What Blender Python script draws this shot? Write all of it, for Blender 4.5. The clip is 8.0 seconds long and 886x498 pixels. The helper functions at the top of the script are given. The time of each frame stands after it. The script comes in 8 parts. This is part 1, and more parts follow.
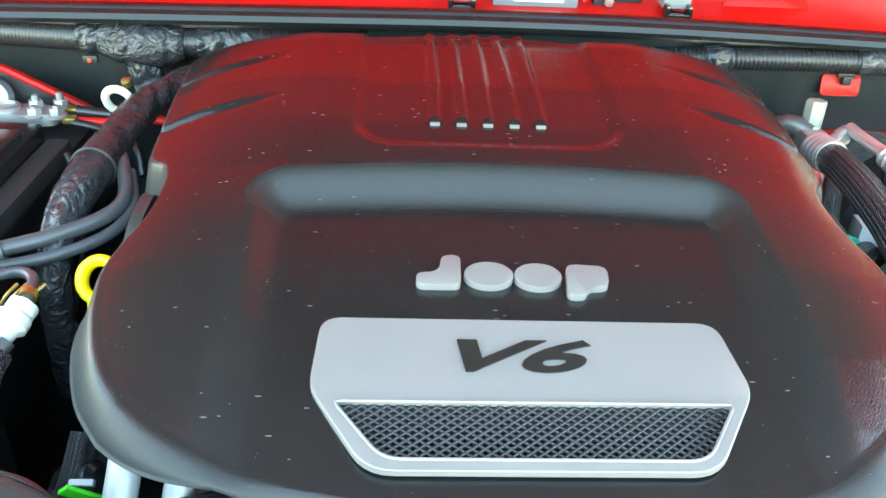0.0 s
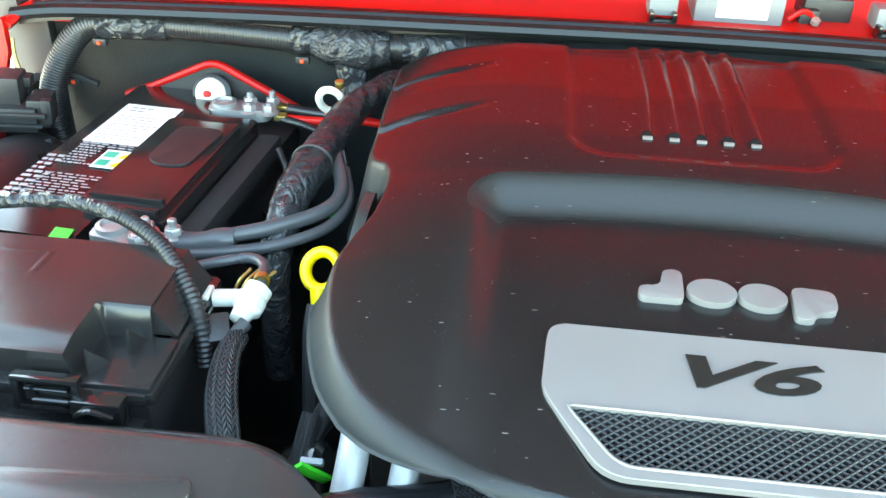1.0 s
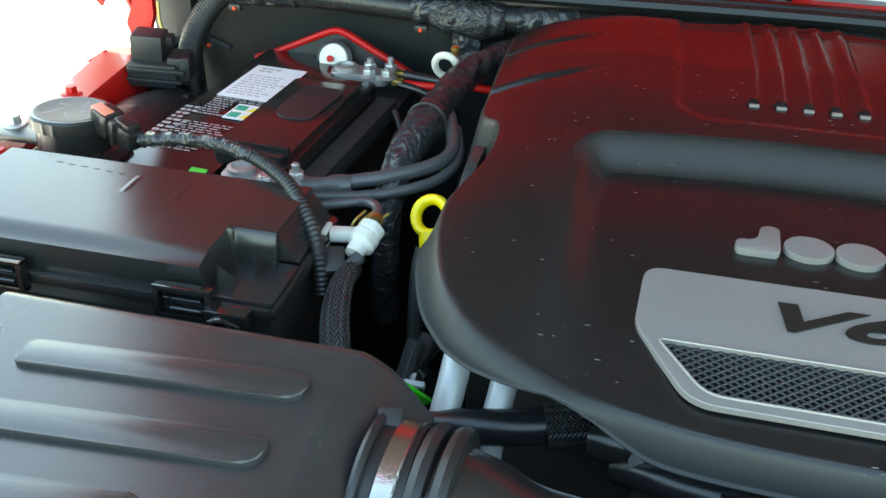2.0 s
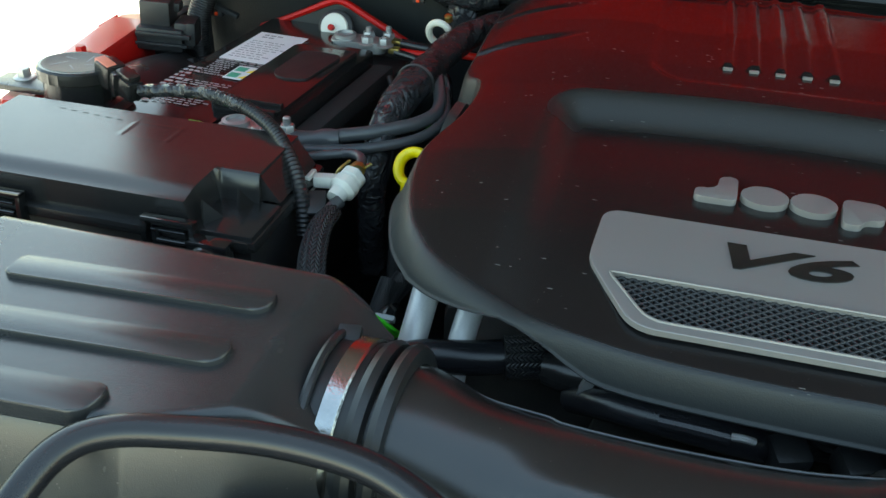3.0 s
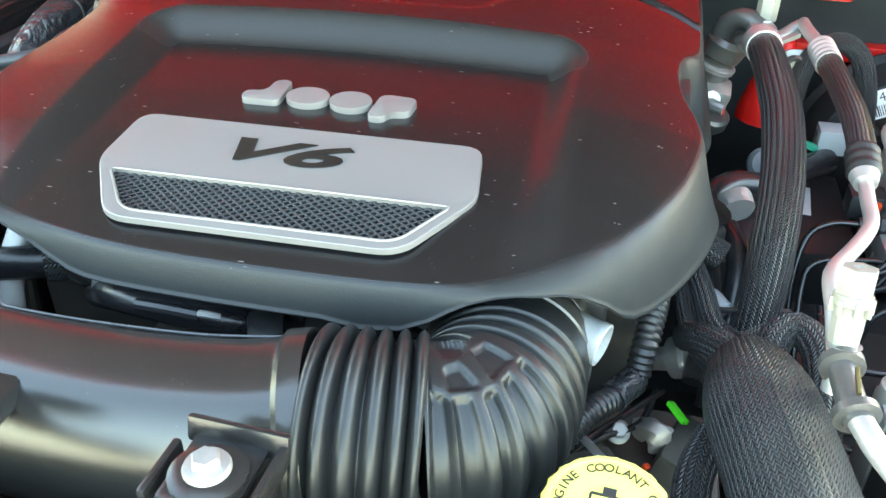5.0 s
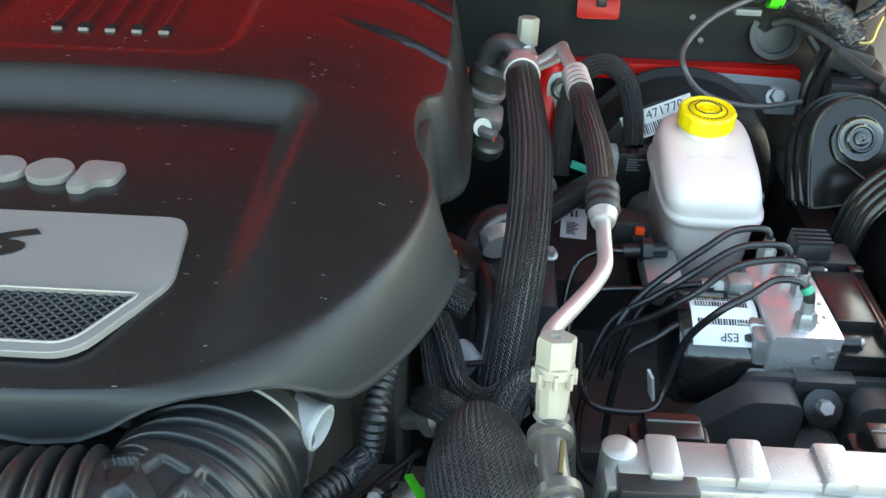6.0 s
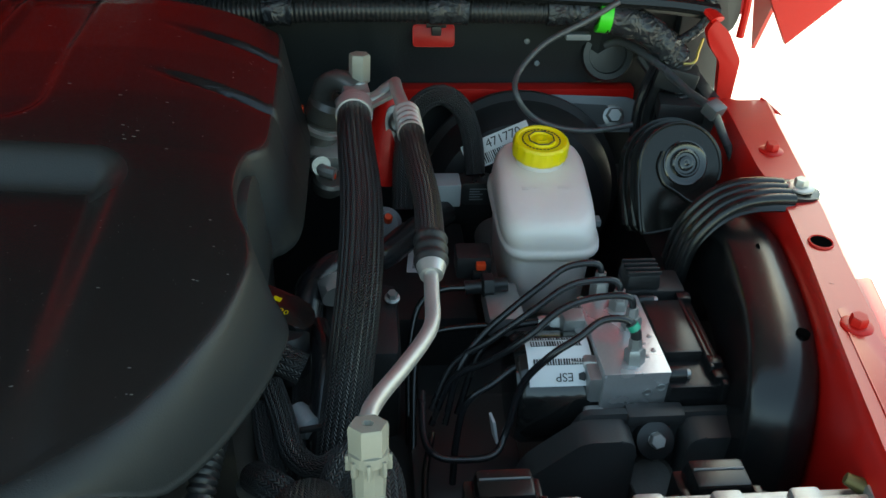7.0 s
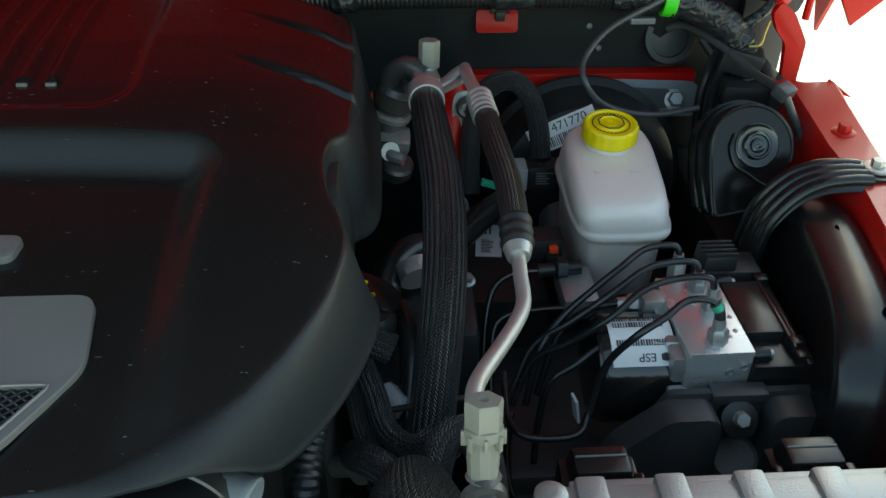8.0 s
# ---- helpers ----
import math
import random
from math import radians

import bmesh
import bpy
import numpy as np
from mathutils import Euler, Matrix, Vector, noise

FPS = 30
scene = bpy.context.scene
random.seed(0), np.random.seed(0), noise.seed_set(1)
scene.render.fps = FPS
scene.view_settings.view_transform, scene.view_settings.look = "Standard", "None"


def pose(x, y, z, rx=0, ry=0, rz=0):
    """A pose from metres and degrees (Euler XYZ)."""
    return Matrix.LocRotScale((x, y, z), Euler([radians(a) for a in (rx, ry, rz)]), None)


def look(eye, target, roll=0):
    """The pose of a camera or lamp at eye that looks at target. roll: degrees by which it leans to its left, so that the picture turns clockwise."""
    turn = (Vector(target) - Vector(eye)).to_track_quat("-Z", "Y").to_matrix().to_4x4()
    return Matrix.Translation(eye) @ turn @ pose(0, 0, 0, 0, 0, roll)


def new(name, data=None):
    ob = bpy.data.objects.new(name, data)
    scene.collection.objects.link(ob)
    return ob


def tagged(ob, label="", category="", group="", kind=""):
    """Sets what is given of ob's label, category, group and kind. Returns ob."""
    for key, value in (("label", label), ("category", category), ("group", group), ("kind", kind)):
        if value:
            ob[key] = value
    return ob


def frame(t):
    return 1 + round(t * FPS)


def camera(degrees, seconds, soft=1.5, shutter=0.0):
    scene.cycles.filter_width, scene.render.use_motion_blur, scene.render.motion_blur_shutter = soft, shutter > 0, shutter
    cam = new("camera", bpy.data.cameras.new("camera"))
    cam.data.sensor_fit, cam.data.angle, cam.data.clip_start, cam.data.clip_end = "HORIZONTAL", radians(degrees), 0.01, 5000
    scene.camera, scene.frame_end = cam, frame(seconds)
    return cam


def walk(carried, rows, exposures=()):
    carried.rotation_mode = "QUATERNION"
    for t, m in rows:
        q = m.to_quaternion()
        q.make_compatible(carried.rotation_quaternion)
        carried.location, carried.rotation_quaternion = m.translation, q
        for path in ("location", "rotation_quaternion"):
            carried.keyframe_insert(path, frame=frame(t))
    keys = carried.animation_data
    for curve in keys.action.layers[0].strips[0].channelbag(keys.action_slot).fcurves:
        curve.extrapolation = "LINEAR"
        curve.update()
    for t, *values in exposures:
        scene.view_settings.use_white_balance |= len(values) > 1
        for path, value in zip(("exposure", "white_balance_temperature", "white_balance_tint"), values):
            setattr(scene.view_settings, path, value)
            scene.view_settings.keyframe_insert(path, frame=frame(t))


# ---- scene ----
cam = camera(52.9, 8.0)
PATH = [
    (0, (-0.0729, -0.0366, 1.4361), (0.0446, 1.6588, 0.3816), 3.33),
    (0.5, (-0.1103, -0.0374, 1.4411), (-0.1478, 1.6608, 0.3853), 2.20),
    (1, (-0.1366, -0.0485, 1.4375), (-0.2916, 1.6478, 0.3894), 2.27),
    (1.5, (-0.1402, -0.0831, 1.4309), (-0.4178, 1.5981, 0.3838), 2.08),
    (1.7, (-0.1362, -0.0899, 1.4296), (-0.4575, 1.5788, 0.3749), 1.67),
    (2.8, (-0.108, -0.1259, 1.4081), (-0.5438, 1.5175, 0.3548), 1.78),
    (3, (-0.0851, -0.1348, 1.4072), (-0.5124, 1.51, 0.3526), 1.88),
    (3.5, (0.0109, -0.1457, 1.3965), (-0.391, 1.5065, 0.3436), 2.16),
    (4, (0.088, -0.1415, 1.4008), (-0.2729, 1.4901, 0.3019), 1.47),
    (4.2, (0.1185, -0.1385, 1.4067), (-0.2347, 1.4867, 0.296), 0.88),
    (5.3, (0.2197, -0.0971, 1.3839), (-0.0981, 1.5282, 0.2625), 0.23),
    (5.5, (0.238, -0.0846, 1.3891), (-0.0126, 1.5485, 0.2621), 0.38),
    (6, (0.2818, -0.0444, 1.4036), (0.2166, 1.6106, 0.2826), 1.52),
    (6.5, (0.3079, -0.023, 1.4193), (0.4128, 1.6291, 0.2971), 2.30),
    (7, (0.3229, -0.012, 1.4365), (0.5005, 1.6254, 0.302), 2.48),
    (7.5, (0.3156, -0.0148, 1.4351), (0.4881, 1.6139, 0.2873), 2.23),
    (8, (0.2793, -0.0182, 1.4368), (0.4076, 1.6085, 0.2804), 1.17),
]
walk(cam, [(t, look(eye, target, roll)) for t, eye, target, roll in PATH],
     exposures=[(0, 4.34, 7900, -7), (1, 4.24, 7900, -7), (1.5, 3.78, 7900, -7), (3, 2.42, 8000, -7), (3.5, 2.58, 8100, -7), (3.8, 3.48, 8300, -5), (4.0, 4.14, 8350, -3), (4.2, 4.18, 8350, -3), (5.5, 3.9, 8300, -3), (6.2, 2.96, 8050, -4), (6.6, 2.3, 7900, -9), (7, 1.9, 7900, -11), (8, 1.64, 7900, -9)])

# ---------------------------------------------------------------- light
world = bpy.data.worlds.new("sky")
scene.world = world
world.use_nodes = True
wn = world.node_tree.nodes
sky = wn.new("ShaderNodeTexSky")
sky.sky_type, sky.sun_disc = "NISHITA", False
sky.sun_elevation, sky.sun_rotation = radians(43), radians(8)
sky.air_density, sky.dust_density, sky.ozone_density = 1.2, 1.4, 0.8
world.node_tree.links.new(sky.outputs[0], wn["Background"].inputs[0])
wn["Background"].inputs[1].default_value = 0.15
sun = new("sun", bpy.data.lights.new("sun", "SUN"))
sun.data.energy, sun.data.angle, sun.data.color = 4.2, radians(0.6), (1.0, 0.95, 0.88)
sun.matrix_world = look((0.14, 0.99, 0.933), (0, 0, 0))

# ---------------------------------------------------------------- materials
def nodes_of(name):
    m = bpy.data.materials.new(name)
    m.use_nodes = True
    t = m.node_tree
    return m, t.nodes, t.links, t.nodes["Principled BSDF"]


def mathn(ns, ls, op, a, b=None):
    n = ns.new("ShaderNodeMath")
    n.operation = op
    for i, v in enumerate((a, b)):
        if v is None:
            continue
        if isinstance(v, (int, float)):
            n.inputs[i].default_value = v
        else:
            ls.new(v, n.inputs[i])
    return n.outputs[0]


def surface(name, col, rough=0.5, metal=0.0, spread=0.25, coarse=25.0, fine=900.0, bump=0.15, coat=0.0, dust=0.0,
            spec=0.5, rough_var=0.12, per_piece=0.0, scratch=0.0, grain=None):
    """A worn surface: base colour with two scales of variation, uneven gloss, fine relief and specks of dust."""
    m, ns, ls, b = nodes_of(name)
    co = ns.new("ShaderNodeTexCoord").outputs["Object"]
    big = ns.new("ShaderNodeTexNoise")
    big.inputs["Scale"].default_value, big.inputs["Detail"].default_value = coarse, 5
    small = ns.new("ShaderNodeTexNoise")
    small.inputs["Scale"].default_value, small.inputs["Detail"].default_value = fine, 2
    ls.new(co, big.inputs["Vector"]), ls.new(co, small.inputs["Vector"])
    ramp = ns.new("ShaderNodeMix")
    ramp.data_type = "RGBA"
    ramp.inputs["A"].default_value = (*[c * (1 - spread) for c in col], 1)
    ramp.inputs["B"].default_value = (*[min(1, c * (1 + spread)) for c in col], 1)
    mix = mathn(ns, ls, "ADD", mathn(ns, ls, "MULTIPLY", big.outputs[0], 0.7), mathn(ns, ls, "MULTIPLY", small.outputs[0], 0.3))
    ls.new(mix, ramp.inputs["Factor"])
    colour = ramp.outputs["Result"]
    if per_piece:
        info = ns.new("ShaderNodeObjectInfo")
        v = ns.new("ShaderNodeHueSaturation")
        ls.new(mathn(ns, ls, "ADD", mathn(ns, ls, "MULTIPLY", info.outputs["Random"], per_piece), 1 - per_piece / 2), v.inputs["Value"])
        ls.new(colour, v.inputs["Color"])
        colour = v.outputs[0]
    if dust:
        sp = ns.new("ShaderNodeTexVoronoi")
        sp.inputs["Scale"].default_value = 330
        ls.new(co, sp.inputs["Vector"])
        thin = ns.new("ShaderNodeTexNoise")
        thin.inputs["Scale"].default_value, thin.inputs["Detail"].default_value = 38, 6
        ls.new(co, thin.inputs["Vector"])
        speck = mathn(ns, ls, "LESS_THAN", sp.outputs["Distance"], 0.062)
        veil = mathn(ns, ls, "MULTIPLY", mathn(ns, ls, "GREATER_THAN", thin.outputs[0], 0.545), speck)
        d = ns.new("ShaderNodeMix")
        d.data_type = "RGBA"
        d.inputs["B"].default_value = (0.48, 0.45, 0.42, 1)
        ls.new(mathn(ns, ls, "MULTIPLY", veil, dust), d.inputs["Factor"])
        ls.new(colour, d.inputs["A"])
        colour = d.outputs["Result"]
    if scratch:
        for turn, gate in ((25, 0.60), (-48, 0.62), (80, 0.63)):
            mp = ns.new("ShaderNodeMapping")
            mp.inputs["Rotation"].default_value = (0, 0, radians(turn))
            mp.inputs["Scale"].default_value = (46, 330, 330)
            ls.new(co, mp.inputs["Vector"])
            hair = ns.new("ShaderNodeTexVoronoi")
            hair.inputs["Scale"].default_value = 1.0
            ls.new(mp.outputs[0], hair.inputs["Vector"])
            patch = ns.new("ShaderNodeTexNoise")
            patch.inputs["Scale"].default_value, patch.inputs["Detail"].default_value = 24 + abs(turn) / 5, 5
            ls.new(co, patch.inputs["Vector"])
            f = mathn(ns, ls, "MULTIPLY", mathn(ns, ls, "GREATER_THAN", patch.outputs[0], gate), mathn(ns, ls, "LESS_THAN", hair.outputs["Distance"], 0.085))
            d = ns.new("ShaderNodeMix")
            d.data_type = "RGBA"
            d.inputs["B"].default_value = (0.42, 0.40, 0.38, 1)
            ls.new(mathn(ns, ls, "MULTIPLY", f, scratch), d.inputs["Factor"])
            ls.new(colour, d.inputs["A"])
            colour = d.outputs["Result"]
    r = mathn(ns, ls, "ADD", mathn(ns, ls, "MULTIPLY", big.outputs[0], 2 * rough_var), rough - rough_var)
    if grain:
        at = ns.new("ShaderNodeAttribute")
        at.attribute_name = "grain"
        d = ns.new("ShaderNodeMix")
        d.data_type = "RGBA"
        d.inputs["B"].default_value = (*grain[0], 1)
        ls.new(at.outputs["Fac"], d.inputs["Factor"]), ls.new(colour, d.inputs["A"])
        colour = d.outputs["Result"]
        r = mathn(ns, ls, "ADD", r, mathn(ns, ls, "MULTIPLY", at.outputs["Fac"], grain[1] - rough))
        ls.new(mathn(ns, ls, "SUBTRACT", spec, mathn(ns, ls, "MULTIPLY", at.outputs["Fac"], 0.4 * spec)), b.inputs["Specular IOR Level"])
    ls.new(colour, b.inputs["Base Color"])
    ls.new(r, b.inputs["Roughness"])
    b.inputs["Metallic"].default_value = metal
    b.inputs["Specular IOR Level"].default_value = spec
    b.inputs["Coat Weight"].default_value = coat
    b.inputs["Coat Roughness"].default_value = 0.06
    if bump:
        bp = ns.new("ShaderNodeBump")
        bp.inputs["Strength"].default_value, bp.inputs["Distance"].default_value = bump, 0.0006
        ls.new(small.outputs[0], bp.inputs["Height"])
        ls.new(bp.outputs[0], b.inputs["Normal"])
    return m


def woven(name, col, light, cols=14, pitch=0.0035, rough=0.5, strength=0.9):
    """Braided sleeve: herringbone strands running round and along a hose, by its own unwrapped coordinates."""
    m, ns, ls, b = nodes_of(name)
    uv = ns.new("ShaderNodeUVMap")
    sep = ns.new("ShaderNodeSeparateXYZ")
    ls.new(uv.outputs[0], sep.inputs[0])
    u = mathn(ns, ls, "MULTIPLY", sep.outputs[0], cols)
    tri = mathn(ns, ls, "PINGPONG", u, 0.5)
    v = mathn(ns, ls, "DIVIDE", sep.outputs[1], pitch)
    wave = mathn(ns, ls, "SINE", mathn(ns, ls, "MULTIPLY", mathn(ns, ls, "ADD", v, mathn(ns, ls, "MULTIPLY", tri, 2.2)), 6.2832))
    seam = mathn(ns, ls, "ABSOLUTE", mathn(ns, ls, "SUBTRACT", mathn(ns, ls, "MULTIPLY", tri, 4), 1))
    h = mathn(ns, ls, "SUBTRACT", mathn(ns, ls, "MULTIPLY", wave, 0.5), mathn(ns, ls, "MULTIPLY", mathn(ns, ls, "POWER", seam, 6), 0.8))
    mx = ns.new("ShaderNodeMix")
    mx.data_type = "RGBA"
    mx.inputs["A"].default_value, mx.inputs["B"].default_value = (*col, 1), (*light, 1)
    no = ns.new("ShaderNodeTexNoise")
    no.inputs["Scale"].default_value = 60
    ls.new(ns.new("ShaderNodeTexCoord").outputs["Object"], no.inputs["Vector"])
    f = mathn(ns, ls, "MULTIPLY", mathn(ns, ls, "ADD", mathn(ns, ls, "MULTIPLY", h, 0.6), 0.4), mathn(ns, ls, "ADD", no.outputs[0], 0.4))
    cl = ns.new("ShaderNodeClamp")
    ls.new(f, cl.inputs[0])
    ls.new(cl.outputs[0], mx.inputs["Factor"])
    ls.new(mx.outputs["Result"], b.inputs["Base Color"])
    b.inputs["Roughness"].default_value = rough
    bp = ns.new("ShaderNodeBump")
    bp.inputs["Strength"].default_value, bp.inputs["Distance"].default_value = strength, 0.0012
    ls.new(h, bp.inputs["Height"])
    ls.new(bp.outputs[0], b.inputs["Normal"])
    return m


def wrinkled(name, col, rough=0.28):
    """Wound vinyl tape: glossy, creased across the bundle."""
    m, ns, ls, b = nodes_of(name)
    co = ns.new("ShaderNodeTexCoord").outputs["Object"]
    n1 = ns.new("ShaderNodeTexNoise")
    n1.inputs["Scale"].default_value, n1.inputs["Detail"].default_value, n1.inputs["Distortion"].default_value = 62, 3, 2.2
    w = ns.new("ShaderNodeTexWave")
    w.inputs["Scale"].default_value, w.inputs["Distortion"].default_value, w.inputs["Detail"].default_value = 16, 9, 2
    ls.new(co, n1.inputs["Vector"]), ls.new(co, w.inputs["Vector"])
    h = mathn(ns, ls, "ADD", n1.outputs[0], mathn(ns, ls, "MULTIPLY", w.outputs[1], 0.6))
    bp = ns.new("ShaderNodeBump")
    bp.inputs["Strength"].default_value, bp.inputs["Distance"].default_value = 1.0, 0.0040
    ls.new(h, bp.inputs["Height"])
    ls.new(bp.outputs[0], b.inputs["Normal"])
    b.inputs["Base Color"].default_value = (*col, 1)
    ls.new(mathn(ns, ls, "ADD", mathn(ns, ls, "MULTIPLY", n1.outputs[0], 0.25), rough - 0.1), b.inputs["Roughness"])
    return m


COVER = surface("cover_plastic", (0.0085, 0.0086, 0.0095), 0.17, coarse=14, fine=1100, bump=0.26, dust=0.45, rough_var=0.05, spec=0.5, scratch=0.5, grain=((0.025, 0.027, 0.028), 0.53))
PLASTIC = surface("black_plastic", (0.018, 0.018, 0.019), 0.30, coarse=20, fine=1300, bump=0.3, dust=0.4, rough_var=0.1)
SATIN = surface("satin_black_plastic", (0.017, 0.0165, 0.0165), 0.21, coarse=16, fine=1500, bump=0.1, dust=0.25, rough_var=0.08)
LIDGLOSS = surface("glossy_lid_plastic", (0.014, 0.0135, 0.0135), 0.12, coarse=16, fine=1500, bump=0.08, dust=0.25, rough_var=0.04)
AIRLID = surface("filmed_lid_plastic", (0.027, 0.0275, 0.028), 0.25, coarse=16, fine=1500, bump=0.16, dust=0.3, rough_var=0.09, spec=0.65)
HORNP = surface("horn_plastic", (0.009, 0.0085, 0.008), 0.16, coarse=16, fine=1500, bump=0.08, dust=0.3, rough_var=0.05, spec=0.32)
DARK = surface("matt_black_plastic", (0.018, 0.018, 0.019), 0.46, coarse=30, fine=800, bump=0.4, dust=0.3)
RUBBER = surface("black_rubber", (0.014, 0.015, 0.016), 0.36, coarse=22, fine=1100, bump=0.2, spread=0.4, dust=0.25)
HOSE = surface("smooth_rubber_hose", (0.014, 0.014, 0.016), 0.24, coarse=18, fine=1400, bump=0.12, rough_var=0.1)
CORR = surface("corrugated_sleeve", (0.016, 0.016, 0.017), 0.36, coarse=40, bump=0.1)
RED = surface("red_body_paint", (0.45, 0.007, 0.006), 0.38, coarse=6, fine=300, bump=0.02, coat=0.04, spec=0.24, spread=0.1, rough_var=0.04, dust=0.2)
REDTOP = surface("red_fender_paint", (0.45, 0.007, 0.006), 0.34, coarse=6, fine=300, bump=0.03, coat=0.35, spec=0.5, spread=0.1, rough_var=0.06, dust=0.3)
SILVER = surface("silver_paint", (0.240, 0.226, 0.220), 0.42, metal=0.35, coarse=30, fine=2500, bump=0.1, spread=0.06, dust=0.25)
CAST = surface("cast_aluminium", (0.41, 0.41, 0.405), 0.44, metal=0.75, coarse=35, fine=700, bump=0.35, spread=0.2)
BARECAST = surface("bare_bright_casting", (0.58, 0.58, 0.57), 0.38, metal=0.25, coarse=45, fine=600, bump=0.3, spread=0.2)
ALU = surface("aluminium_tube", (0.52, 0.50, 0.49), 0.46, metal=0.75, coarse=40, fine=800, bump=0.15, spread=0.15)
MACHINED = surface("machined_block", (0.60, 0.59, 0.59), 0.26, metal=0.65, coarse=28, fine=420, bump=0.15, spread=0.22)
ZINC = surface("zinc_plated_steel", (0.40, 0.40, 0.39), 0.42, metal=0.7, coarse=60, fine=900, bump=0.2, spread=0.25)
BAND = surface("bright_steel_band", (0.46, 0.46, 0.45), 0.22, metal=1.0, coarse=70, fine=500, bump=0.3, spread=0.3)
WHITEP = surface("white_plastic", (0.60, 0.59, 0.53), 0.4, coarse=40, bump=0.05, spread=0.08)
NYLON = surface("natural_nylon", (0.25, 0.24, 0.20), 0.38, coarse=60, fine=700, bump=0.1, spread=0.12)
YELLOW = surface("yellow_plastic", (0.86, 0.66, 0.015), 0.34, coarse=40, bump=0.08, spread=0.08)
PALEYEL = surface("faded_yellow_plastic", (0.78, 0.66, 0.16), 0.4, coarse=40, bump=0.08, spread=0.1)
INK = surface("black_ink", (0.02, 0.02, 0.02), 0.5, bump=0.0)
# near-black colour that paints the shade inside holes; nothing is cut out
HOLE_SHADE = surface("hole_shade_black", (0.002, 0.002, 0.002), 0.95, bump=0.0, spec=0.0)
GREYINK = surface("grey_ink", (0.25, 0.25, 0.25), 0.5, bump=0.0)
PAPER = surface("label_paper", (0.74, 0.74, 0.74), 0.42, coarse=50, bump=0.03, spread=0.05)
GREEN = surface("green_tape", (0.06, 0.62, 0.03), 0.4, coarse=60, bump=0.1, spread=0.15)
BLUETAB = surface("blue_plastic", (0.02, 0.16, 0.45), 0.4, coarse=60, bump=0.05)
TEAL = surface("teal_plastic", (0.03, 0.35, 0.22), 0.4, coarse=60, bump=0.1)
FELT = surface("firewall_insulation", (0.019, 0.022, 0.0235), 0.5, coarse=14, fine=420, bump=0.5, spread=0.35)
SEAL = surface("seal_rubber", (0.010, 0.0105, 0.011), 0.22, coarse=20, fine=900, bump=0.1, spec=0.3)
FELTDARK = surface("dark_felt", (0.018, 0.018, 0.018), 0.9, coarse=9, fine=300, bump=0.6)
LINER = surface("liner_felt", (0.058, 0.040, 0.039), 0.9, coarse=9, fine=300, bump=0.6)
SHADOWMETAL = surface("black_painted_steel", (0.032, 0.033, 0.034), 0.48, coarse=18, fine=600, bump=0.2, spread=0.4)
BLACKGLOSS = surface("gloss_black_paint", (0.010, 0.010, 0.010), 0.16, coarse=12, fine=300, bump=0.04, coat=0.5, rough_var=0.05)
GREYP = surface("grey_plastic", (0.16, 0.17, 0.18), 0.42, coarse=30, bump=0.1)
LTGREY = surface("light_grey_plastic", (0.36, 0.38, 0.39), 0.42, coarse=30, bump=0.1)
ORANGE = surface("orange_red_clip", (0.75, 0.06, 0.015), 0.4, coarse=60, bump=0.05)
PRINT = surface("white_print", (0.34, 0.33, 0.33), 0.45, coarse=50, bump=0.0)
DULLSTEEL = surface("dull_steel", (0.13, 0.125, 0.12), 0.36, metal=0.6, coarse=60, fine=700, bump=0.3, spread=0.35)
PINKISH = surface("faded_red_clip", (0.70, 0.22, 0.14), 0.45, coarse=60, bump=0.05)
BRASS = surface("aged_brass", (0.42, 0.31, 0.10), 0.35, metal=0.9, coarse=60, bump=0.1)
OLIVE = surface("tarnished_brass", (0.16, 0.13, 0.05), 0.5, metal=0.5, coarse=60, bump=0.15)
BLOCKGREY = surface("dusty_engine_casting", (0.075, 0.07, 0.064), 0.6, metal=0.2, coarse=25, fine=600, bump=0.5, spread=0.5)
CONCRETE = surface("pale_concrete", (0.60, 0.59, 0.57), 0.85, coarse=2.5, fine=90, bump=0.4, spread=0.12)
DUCTP = surface("duct_plastic", (0.010, 0.010, 0.0105), 0.24, coarse=16, fine=1100, bump=0.16, dust=0.4, spec=0.5, rough_var=0.08)
DUCTSATIN = surface("duct_satin_plastic", (0.015, 0.0148, 0.0148), 0.24, coarse=16, fine=1500, bump=0.1, dust=0.25, rough_var=0.06, spec=0.8)
TAPE = wrinkled("wound_tape", (0.022, 0.023, 0.026), 0.20)
GRAIN = surface("grained_plastic", (0.034, 0.036, 0.035), 0.42, coarse=10, fine=650, bump=0.40, spread=0.15, rough_var=0.05)
CABLE = surface("grey_cable_sheath", (0.060, 0.063, 0.068), 0.30, coarse=20, fine=900, bump=0.1)
BRAID = woven("braided_sleeve", (0.003, 0.003, 0.004), (0.070, 0.071, 0.074), cols=22, pitch=0.0024, rough=0.30, strength=1.0)
BRAIDC = woven("coarse_braided_sleeve", (0.003, 0.003, 0.004), (0.085, 0.087, 0.092), cols=11, pitch=0.0042, rough=0.38, strength=1.0)
DUSTY = surface("dusty_weathered_plastic", (0.150, 0.140, 0.125), 0.62, coarse=55, fine=500, bump=0.5, spread=0.5)
BRAIDF = woven("wide_braided_sleeve", (0.005, 0.005, 0.006), (0.085, 0.085, 0.088), cols=52, pitch=0.0025, rough=0.38)
BRAIDS = woven("fine_braided_sleeve", (0.008, 0.008, 0.009), (0.052, 0.054, 0.058), cols=14, pitch=0.0028, rough=0.34)


